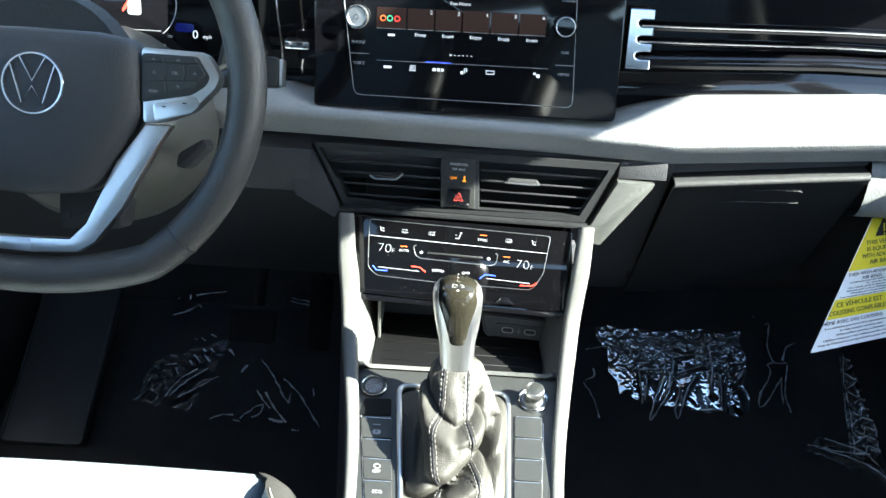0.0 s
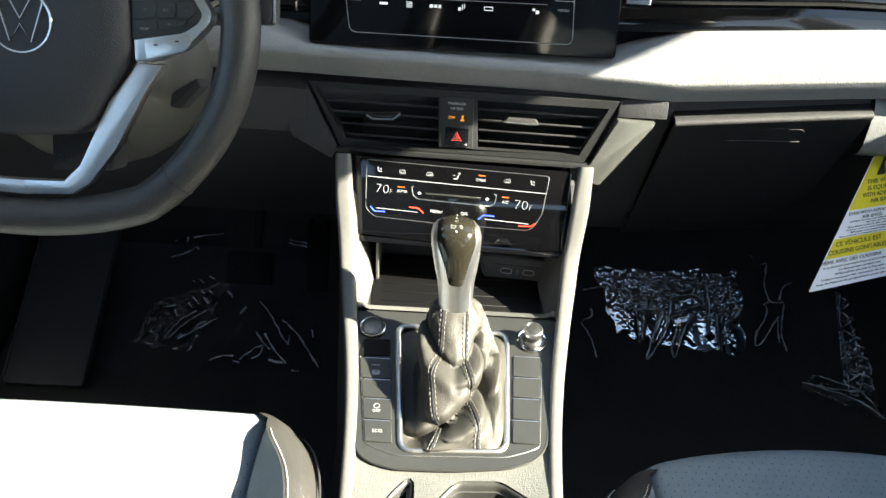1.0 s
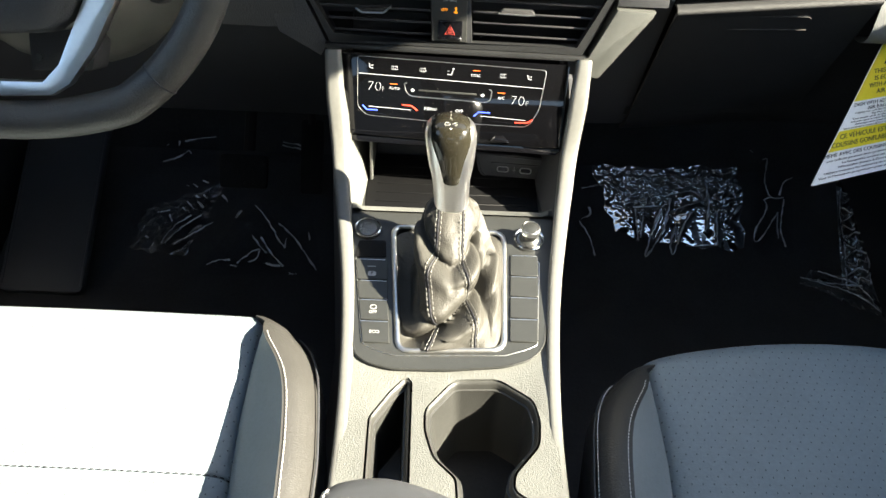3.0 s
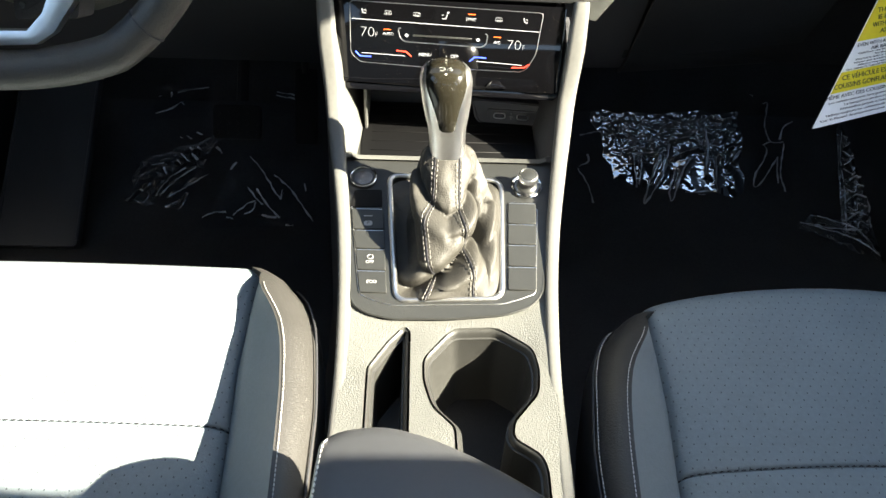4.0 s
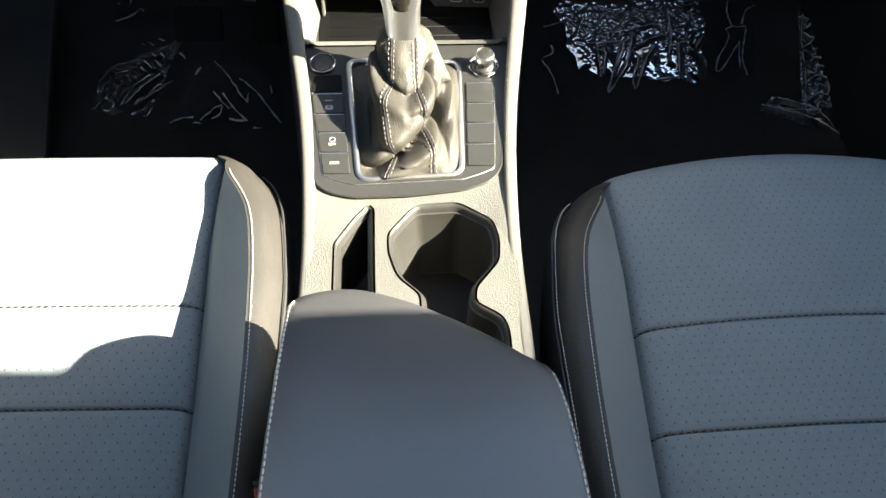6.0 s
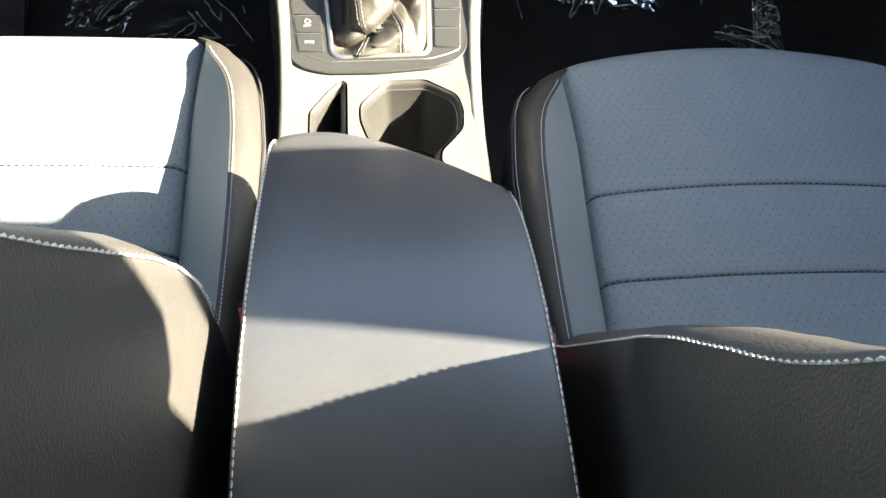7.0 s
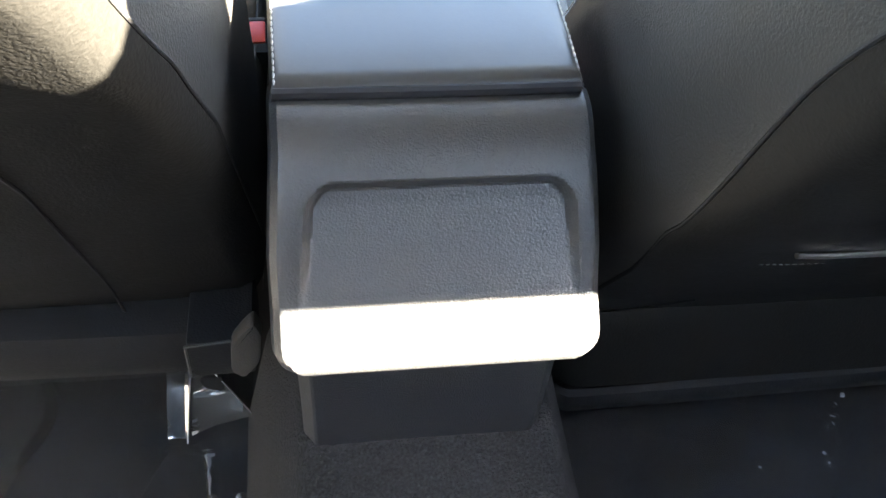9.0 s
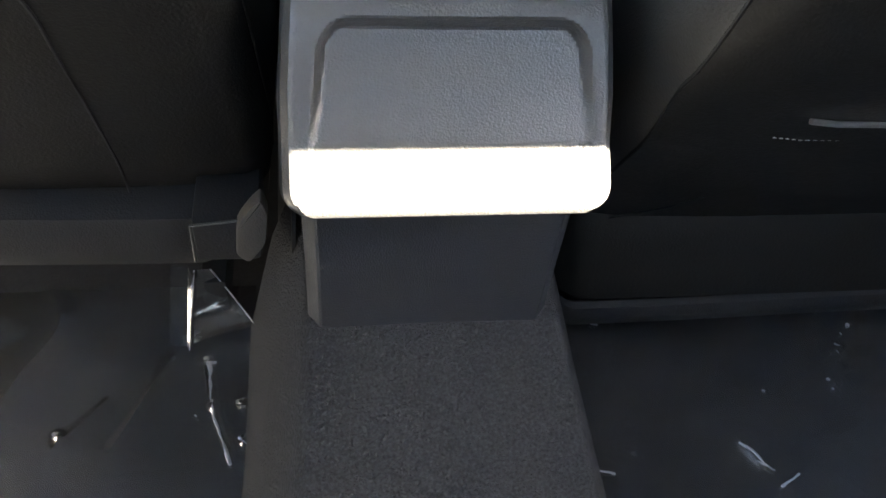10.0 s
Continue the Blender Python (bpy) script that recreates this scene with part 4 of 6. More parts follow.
# ---- gear selector ----
def selector():
    root = thing("gear_selector", (0, 0.55, 0.385), "gear selector with creased black leather gaiter and silver collar", "gear selector")
    KT = [0, 0.05, 0.12, 0.22, 0.36, 0.52, 0.70, 0.85, 1]
    LEFT = [0.0510, 0.0492, 0.0440, 0.0350, 0.0305, 0.0305, 0.0285, 0.0240, 0.0150]
    RIGHT = [0.0510, 0.0502, 0.0490, 0.0470, 0.0440, 0.0395, 0.0330, 0.0252, 0.0150]
    FRONT = [0.0690, 0.0675, 0.0640, 0.0590, 0.0510, 0.0415, 0.0300, 0.0215, 0.0130]
    BACK = [0.0670, 0.0645, 0.0560, 0.0420, 0.0310, 0.0260, 0.0235, 0.0200, 0.0130]
    LOW = [0, -0.001, -0.004, -0.004, 0.008, 0.027, 0.043, 0.053, 0.060]
    HIGH = [0, 0.003, 0.008, 0.014, 0.024, 0.035, 0.046, 0.054, 0.060]
    LEAN = [0, 0, 0.02, 0.08, 0.25, 0.5, 0.75, 0.9, 1]
    ip = lambda t, v: float(np.interp(t, KT, v))
    # creases over the front: the line (across, up), half width, depth and the swell on the two sides of it
    CREASES = (
        ([(-0.030, 0.74), (-0.014, 0.62), (0.002, 0.56), (0.014, 0.60), (0.030, 0.74)], 0.0045, 0.0100, 0.0060, -0.0020),
        ([(0.036, 0.43), (0.022, 0.37), (0.004, 0.26), (-0.018, 0.15), (-0.040, 0.05)], 0.0055, 0.0210, 0.0010, 0.0080),
        ([(-0.012, 0.20), (-0.026, 0.28), (-0.030, 0.42)], 0.0060, 0.0050, 0.0040, 0.0),
        ([(0.024, 0.40), (0.013, 0.46), (0.004, 0.45)], 0.0035, 0.0060, 0.0, 0.0),
        ([(0.0300, 0.70), (0.0345, 0.58), (0.0365, 0.44), (0.0375, 0.32)], 0.0060, 0.0260, 0.0, 0.0040),
    )

    def crease(x, h, pts):
        """How far (x, h) lies from the line, and on which side of it."""
        best = (9.0, 1.0)
        for (ax, at_), (bx, bt) in zip(pts, pts[1:]):
            dx, dh, px, ph = bx - ax, (bt - at_) * 0.126, x - ax, h - at_ * 0.126
            k = max(0.0, min(1.0, (px * dx + ph * dh) / (dx * dx + dh * dh)))
            d = math.hypot(px - k * dx, ph - k * dh)
            if d < best[0]:
                best = (d, 1.0 if dx * ph - dh * px > 0 else -1.0)
        return best

    def skin(t, a):
        """A place on the gaiter: t up its height, a round it (-90 degrees faces the seats)."""
        ca, sa = math.cos(a), math.sin(a)
        hx, hy = ip(t, LEFT if ca < 0 else RIGHT), ip(t, FRONT if sa < 0 else BACK)
        e = 0.28 + 0.62 * min(1.0, t * 2.0)
        ux, uy = math.copysign(abs(ca) ** e, ca), math.copysign(abs(sa) ** e, sa)
        x = ux * hx * (1 + 0.07 * uy * (1 - t))
        env = min(1.0, t / 0.06) * min(1.0, (1 - t) / 0.08)
        q = Vector((x * 40, uy * 1.3, t * 3.0))
        fold = 0.0030 * noise.noise(q + Vector((3.1, 0.4, 7.0))) + 0.0010 * noise.noise(q * 3.1)
        if sa < 0.35:
            for pts, wd, dp, over, under in CREASES:
                d, side = crease(x, t * 0.126, pts)
                swell = over if side < 0 else under
                fold += swell * math.exp(-((d - 0.011) / 0.008) ** 2) - dp * math.exp(-(d / wd) ** 1.25)
        fold *= env
        front = max(0.0, -sa)
        h = ip(t, LOW) + (ip(t, HIGH) - ip(t, LOW)) * (front if ca < 0 else max(front, 0.8))
        y = 0.545 + 0.043 * ip(t, LEAN) + uy * hy + uy * fold * 0.8
        return Vector((x - 0.003 + 0.5 * ux * fold, y, 0.3905 + 0.206 * (y - 0.55) + h + 0.55 * fold))

    rows = [[skin(k / 80, 2 * math.pi * j / 180) for j in range(180)] for k in range(81)]
    g = part("gaiter", sheet(rows, closed=True), GAITER, root, "creased black leather gaiter with double stitched seams", sharp=180)

    def seam_angle(t, x):
        hx = ip(t, LEFT if x < 0 else RIGHT)
        e = 0.28 + 0.62 * min(1.0, t * 2.0)
        return -math.pi / 2 + math.copysign(math.asin(min(0.97, (abs(x) / hx) ** (1 / e))), x)

    for at_t, at_x in (((0, 0.17, 0.39, 0.55, 0.67, 1), (-0.0195, -0.0125, -0.0165, -0.0185, -0.0125, -0.0108)), ((0, 0.25, 0.39, 0.6, 0.75, 1), (0.0270, 0.0250, 0.0205, 0.0130, 0.0115, 0.0110))):
        lines = {}
        for off in (-0.0024, 0.0, 0.0024):
            lines[off] = []
            for k in range(1, 100):
                t = k / 100
                x = float(np.mean([np.interp(t + q, at_t, at_x) for q in (-0.06, -0.03, 0, 0.03, 0.06)]))
                p = skin(t, seam_angle(t, x + off))
                lines[off].append(p + Vector((0, -0.6, 0.8)) * 0.0006)
            if off:
                part("stitching", stitches(lines[off], 0.0034, 0.0014, 0.00042), GREY_THREAD, g)
        part("seam", tube([p - Vector((0, -0.6, 0.8)) * 0.0003 for p in lines[0.0]], 0.0006, 5), INK, g)
    axis = Vector((-0.05, 0.20, 1)).normalized() * 0.85
    fwd = Vector((0, 1, -0.20)).normalized()
    o = Vector((-0.003, 0.5875, 0.452))

    def ring(s, hx, hy, n=28, e=0.8, dy=0.0):
        return [o + axis * s + fwd * dy + Vector((math.copysign(abs(math.cos(a)) ** e, math.cos(a)) * hx, 0, 0)) + fwd * (math.copysign(abs(math.sin(a)) ** e, math.sin(a)) * hy) for a in (2 * math.pi * j / n for j in range(n))]

    part("collar", sheet([ring(0.0, 0.0155, 0.0135), ring(0.010, 0.0158, 0.0138), ring(0.022, 0.0163, 0.0145), ring(0.034, 0.0172, 0.0160), ring(0.049, 0.0198, 0.0190), ring(0.062, 0.0214, 0.0210), ring(0.0745, 0.0225, 0.0222), ring(0.084, 0.0228, 0.0222), ring(0.092, 0.0214, 0.0205), ring(0.097, 0.0180, 0.0170), ring(0.099, 0.0100, 0.0100)], closed=True, caps=True), SATIN, root, "satin silver selector collar")
    kb = part("knob", sheet([ring(0.033, 0.0090, 0.0140, dy=-0.0026), ring(0.035, 0.0105, 0.0152, dy=-0.0026), ring(0.049, 0.0135, 0.0180, dy=-0.0028), ring(0.062, 0.0166, 0.0202, dy=-0.0028), ring(0.0745, 0.0192, 0.0218, dy=-0.0028), ring(0.084, 0.0204, 0.0220, dy=-0.0026), ring(0.092, 0.0196, 0.0206, dy=-0.0022), ring(0.098, 0.0166, 0.0178, dy=-0.0018), ring(0.1015, 0.0115, 0.0130, dy=-0.0014), ring(0.1028, 0.005, 0.006, dy=-0.001)], closed=True, caps=True), KNOB, root, "gloss black selector knob")
    mk = Matrix.Translation(o + axis * 0.0998 - fwd * 0.0142) @ frame_at(0, 0, 0, 0, -66)
    part("lettering", lettering("P\nR\nN", 0.0024, at(mk, 0, 0.0080, 0.0006), None, 0.05), THREAD, kb)
    part("lettering", lettering("D/S", 0.0036, at(mk, 0, -0.0022, 0.0022), 0.0105, 0.05), THREAD, kb)
    part("symbol", prism([(-0.0011, -0.0060), (0.0, -0.0075), (0.0011, -0.0060)], 0.0010, 0.0016, 0, mk), THREAD, kb)
    return root


selector()


# ---- dashboard ----
M_SCREEN = frame_at(-0.010, 0.753, 0.640, -3.0, -12, 1.4)
M_VENT = frame_at(-0.006, 0.738, 0.575, -5.3, -12, 1.3) @ Matrix.Scale(0.987, 4)
M_CLIM = frame_at(-0.006, 0.704, 0.494, -4.0, -23) @ Matrix.Diagonal((1.0, 0.962, 1.0, 1.0))


def dashboard():
    root = thing("dashboard", (0, 0.9, 0.4), "charcoal dashboard with pale grey leatherette trim band", "dashboard")
    zt = lambda x: 0.022 * max(0.0, min(1.0, (x + 0.1) / 0.45))

    def band(prof, x_from=-0.7, x_to=0.7, rise=True, yaw=0.05, n=33):
        rows = []
        for x in np.linspace(x_from, x_to, n):
            off = -yaw * max(-0.18, min(0.18, x))
            rows.append([(x, y + off, z + (zt(x) if rise else 0)) for y, z in prof])
        return sheet(rows)

    rows = []
    for x in np.linspace(-0.7, 0.7, 71):
        off = -0.05 * max(-0.18, min(0.18, x))
        top = float(np.interp(x, [-0.7, -0.2, -0.155, 0.135, 0.165, 0.22, 0.4, 0.7], [0.651, 0.651, 0.640, 0.640, 0.652, 0.666, 0.678, 0.680]))
        low = float(np.interp(x, [-0.7, 0.1, 0.2, 0.4], [0.0, 0.001, -0.001, 0.015]))
        rows.append([(x, y + off, z) for y, z in spline2([(0.80, top - 0.004), (0.772, top), (0.748, top - 0.003), (0.7375, max(top - 0.010, 0.6385 + low)), (0.7320, 0.6335 + low), (0.7325, 0.627 + low), (0.739, 0.615 + low), (0.747, 0.6065 + low), (0.78, 0.604 + low)])])
    part("trim_band", sheet(rows), TRIM, root, "pale grey leatherette trim band")
    part("upper_dash", band([(0.79, 0.647), (0.792, 0.662), (0.800, 0.672), (0.803, 0.69), (0.808, 0.76), (0.84, 0.785), (1.0, 0.79)]), GLOSS, root, "gloss black upper fascia")
    part("fascia_lip", band(spline2([(0.803, 0.672), (0.789, 0.674), (0.785, 0.681), (0.790, 0.688), (0.803, 0.69)]), 0.15, 0.7), GLOSS, root)
    rise = lambda x: (zt(x) - zt(0.158)) * 0.6
    for k, z in enumerate((0.6985, 0.7135, 0.729)):
        part("fascia_rib", tube([(x, 0.795 - 0.05 * min(0.18, x), z - 0.0015 + rise(x)) for x in np.linspace(0.158, 0.69, 14)], 0.0042, 8, flat=0.8), GLOSS, root)
        part("chrome_line", tube([(x, 0.7905 - 0.05 * min(0.18, x), z + 0.0005 + rise(x)) for x in np.linspace(0.158, 0.69, 14)], 0.0010, 6), CHROME, root, "thin bright line along the rib")
    me_ = frame_at(0.1575, 0.783, 0.716, -6, -12, 1.5)
    comb = [(-0.0115, -0.0285), (0.0125, -0.0285)]
    for v in (-0.0155, 0.0, 0.0155):
        comb += [(0.0125, v - 0.0040), (0.0015, v - 0.0040), (-0.0020, v - 0.0026), (-0.0030, v), (-0.0020, v + 0.0026), (0.0015, v + 0.0040), (0.0125, v + 0.0040)]
    comb += [(0.0125, 0.0285), (-0.0115, 0.0285)]
    part("rib_end", prism(comb, -0.006, 0.004, 0.0008, me_, 1), CHROME, root, "bright metal end piece with slots for the ribs")
    part("rib_end", box(-0.190, -0.165, 0.772, 0.79, 0.688, 0.696, 0.002), CHROME, root, "bright metal end piece of the ribs")
    part("lower_dash", band([(0.79, 0.600), (0.760, 0.601), (0.753, 0.597), (0.752, 0.582), (0.776, 0.54), (0.810, 0.48), (0.852, 0.40), (0.875, 0.37), (1.1, 0.36)], -0.7, 0.2055), PLASTIC, root, "charcoal lower dashboard")
    part("lower_dash", band([(0.81, 0.585), (0.80, 0.582), (0.825, 0.48), (0.85, 0.40), (0.88, 0.372), (1.1, 0.36)], 0.20, 0.7), LOWER, root)
    def door(prof, n=12):
        rows = []
        for x in np.linspace(0.2065, 0.398, n):
            r = 0.0200 * (x - 0.2065) / 0.19
            rows.append([(x, y - 0.009, z + r) for y, z in prof])
        return sheet(rows)

    gl = part("glovebox_door", thicken(door(spline2([(0.772, 0.5905), (0.757, 0.5893), (0.7480, 0.5885), (0.7430, 0.5865), (0.7415, 0.5835), (0.7430, 0.5805), (0.7480, 0.5745), (0.7575, 0.559), (0.7750, 0.531), (0.808, 0.478), (0.846, 0.418), (0.870, 0.385), (0.885, 0.372)], 3)), 0.004), GLOVE, root, "black glovebox lid")
    mh = frame_at(0.293, 0.7455, 0.5735, 0, 31, 3.5)
    part("handle_recess", prism(rounded([(-0.046, -0.010), (0.046, -0.010), (0.049, -0.001), (0.044, 0.010), (-0.036, 0.010)], 0.004), -0.008, 0.0008, 0, mh), GLOVE, gl)
    part("handle_lip", tube([mh @ Vector((u, -0.0105, 0.0012)) for u in np.linspace(-0.046, 0.046, 9)], 0.0008, 6), GLOVE, gl)
    part("fascia_strip", door([(0.785, 0.612), (0.764, 0.611), (0.758, 0.606), (0.757, 0.592), (0.776, 0.590)], 8), SOFT, root)
    part("end_panel", band(spline2([(0.79, 0.625), (0.765, 0.622), (0.752, 0.610), (0.750, 0.585), (0.753, 0.565), (0.765, 0.552), (0.79, 0.548)]), 0.4015, 0.70, rise=False, n=8), TRIM, root, "pale grey dashboard end panel")
    # knee panel below the wheel
    part("knee_panel", band([(0.758, 0.60), (0.742, 0.592), (0.738, 0.57), (0.742, 0.545), (0.765, 0.538)], -0.7, -0.162), SOFT, root)
    part("vent_surround", prism([(0.1575, 0.0300), (0.2050, 0.0320), (0.2048, 0.0125), (0.1560, 0.0112)], -0.03, -0.006, 0.002, M_VENT), SOFT, root)
    part("vent_surround", prism([(0.1560, 0.0105), (0.1925, 0.0100), (0.1905, 0.0050), (0.1450, -0.0570), (0.1300, -0.0560), (0.1200, -0.0410), (0.1330, -0.0360)], -0.03, 0.006, 0.003, M_VENT), SURROUND, root, "grey grained lower vent surround")
    part("vent_surround", prism([(-0.158, 0.025), (-0.125, -0.039), (-0.132, -0.052), (-0.175, -0.03), (-0.19, 0.02)], -0.03, 0.002, 0.003, M_VENT), SOFT, root)
    part("vent_ledge", prism([(-0.127, -0.0370), (0.130, -0.0352), (0.128, -0.0400), (-0.126, -0.0415)], -0.03, 0.010, 0.0015, M_VENT), VENT, root)
    part("bright_line", tube([(-0.196, 0.762, 0.80), (-0.1945, 0.760, 0.74), (-0.190, 0.758, 0.70), (-0.187, 0.757, 0.665)], 0.0010, 6), CHROME, root, "thin bright line beside the instruments")
    return root


dashboard()


def touchscreen():
    root = thing("touchscreen", (0, 0.76, 0.66), "gloss black infotainment touchscreen showing empty radio presets", "touchscreen")
    M, w = M_SCREEN, 0.0062
    part("glass", prism(rounded(rect(-0.1485, 0.1485, 0.0, 0.185), 0.005), -0.02, 0.006, 0.0012, M), GLOSS, root, "gloss black glass")
    part("bezel_line", outline(M, rounded([(-0.1255, 0.150), (-0.1085, 0.0135), (0.106, 0.0115), (0.1005, 0.150)], 0.007), w, 0.0003, 5), PAINT, root, "fine light line round the display")
    k1 = part("volume_knob", disc(M, -0.1065, 0.0877, 0.004, [(0.0112, 0.0), (0.0110, 0.008), (0.0100, 0.0100), (0.0080, 0.0106), (0.0074, 0.0100), (0.0005, 0.0100)]), SATIN, root, "silver volume knob")
    part("ring", outline(M, [(-0.1065 + 0.0095 * math.cos(a), 0.0877 + 0.0095 * math.sin(a)) for a in np.linspace(0, 6.283, 28, endpoint=False)], 0.0140, 0.0012, 6), CHROME, k1)
    part("symbol", outline(M, [(-0.1065 + 0.0022 * math.cos(a), 0.0877 + 0.0022 * math.sin(a)) for a in np.linspace(0, 6.283, 16, endpoint=False)], 0.0144, 0.0004, 5), INK, k1)
    k2 = part("tuning_knob", disc(M, 0.0930, 0.0878, 0.004, [(0.0112, 0.0), (0.0110, 0.008), (0.0100, 0.0100), (0.0005, 0.0102)]), GLOSS, root, "black tuning knob")
    part("ring", outline(M, [(0.0930 + 0.0088 * math.cos(a), 0.0878 + 0.0088 * math.sin(a)) for a in np.linspace(0, 6.283, 28, endpoint=False)], 0.0142, 0.0005, 5), SATIN, k2)
    for txt, u, v, h in (("PHONE", -0.1050, 0.0638, 0.0028), ("VOICE", -0.1043, 0.0440, 0.0028), ("CAR", 0.0947, 0.0635, 0.0028), ("MENU", 0.0948, 0.0427, 0.0028), ("SOUND", 0.0948, 0.1115, 0.0028), ("Five Hours", -0.0078, 0.1040, 0.0032)):
        part("lettering", lettering(txt, h, at(M, u, v, w)), WHITE_GLOW if txt == "Five Hours" else PAINT, root)
    for u0, u1, v in ((-0.1140, -0.0948, 0.0530), (0.0864, 0.1052, 0.0512)):
        part("separator", bar(M, u0, u1, v, v + 0.0005, w), PAINT, root)
    edges = (-0.0886, -0.0585, -0.0318, -0.0055, 0.0215, 0.0488, 0.0755)
    TILE = mat("preset_tile", (0.010, 0.006, 0.005), 0.2, spec=0.05, emit=(0.10, 0.06, 0.055), power=0.025, var=0)
    for k in range(6):
        t = part("preset_tile", prism(rounded(rect(edges[k] + 0.0007, edges[k + 1] - 0.0007, 0.0785, 0.0978), 0.0008), w, w + 0.0003, 0, M), TILE, root)
        part("tile_line", bar(M, edges[k] + 0.001, edges[k + 1] - 0.001, 0.0778, 0.0782, w), PAINT, t)
        if k:
            part("lettering", lettering(str(k + 1), 0.0036, at(M, edges[k + 1] - 0.0035, 0.0945, w + 0.0005)), WHITE_GLOW, t)
            part("lettering", lettering("Empty", 0.0031, at(M, (edges[k] + edges[k + 1]) / 2, 0.0733, w)), WHITE_GLOW, t)
        else:
            for j, (mt, u) in enumerate(((ORANGE_GLOW, -0.0815), (GREEN_GLOW, -0.0750), (RED_GLOW, -0.0680))):
                part("station_mark", outline(M, [(u + 0.0024 * math.cos(a), 0.0875 + 0.0024 * math.sin(a)) for a in np.linspace(0, 6.283, 14, endpoint=False)], w + 0.0005, 0.0006, 5), mt, t)
            part("station_name", bar(M, -0.0765, -0.0700, 0.0710, 0.0732, w), WHITE_GLOW, t)
    for k in range(6):
        part("page_dot", disc(M, -0.0150 + 0.0040 * k, 0.0558, w, [(0.0009 if k == 0 else 0.0006, 0.0), (0.0004, 0.0003)], 10), WHITE_GLOW, root)
    part("menu_line", bar(M, -0.0873, 0.0796, 0.0474, 0.0478, w), PAINT, root)
    part("menu_marker", bar(M, -0.0391, -0.0143, 0.0478, 0.0487, w), BLUE_GLOW, root)
    part("source_name", bar(M, -0.0800, -0.0720, 0.0404, 0.0428, w), WHITE_GLOW, root)
    for u in (-0.0515, -0.0266, -0.0012, 0.0241, 0.0689):
        kind = {-0.0515: [(-0.003, 0.003, y, y + 0.0007) for y in (-0.0022, -0.0007, 0.0008, 0.0023)], -0.0266: [(-0.0055, -0.002, -0.0014, 0.0014), (-0.001, 0.002, -0.0014, 0.0014), (0.003, 0.0055, -0.0014, 0.0014)], -0.0012: [(-0.0035, -0.001, -0.003, 0.0), (0.0, 0.0008, -0.002, 0.003), (0.002, 0.0028, -0.001, 0.003)], 0.0241: [(-0.0042, 0.0042, -0.0019, -0.0012), (-0.0042, 0.0042, 0.0012, 0.0019), (-0.0042, -0.0036, -0.0019, 0.0019), (0.0036, 0.0042, -0.0019, 0.0019)], 0.0689: [(-0.0032, -0.0008, 0.0, 0.0022), (0.0, 0.0032, -0.0026, 0.0006)]}[u]
        part("menu_symbol", join(*[bar(M, u + a, u + b, 0.0412 + c, 0.0412 + d, w) for a, b, c, d in kind]), WHITE_GLOW, root)
    return root


touchscreen()


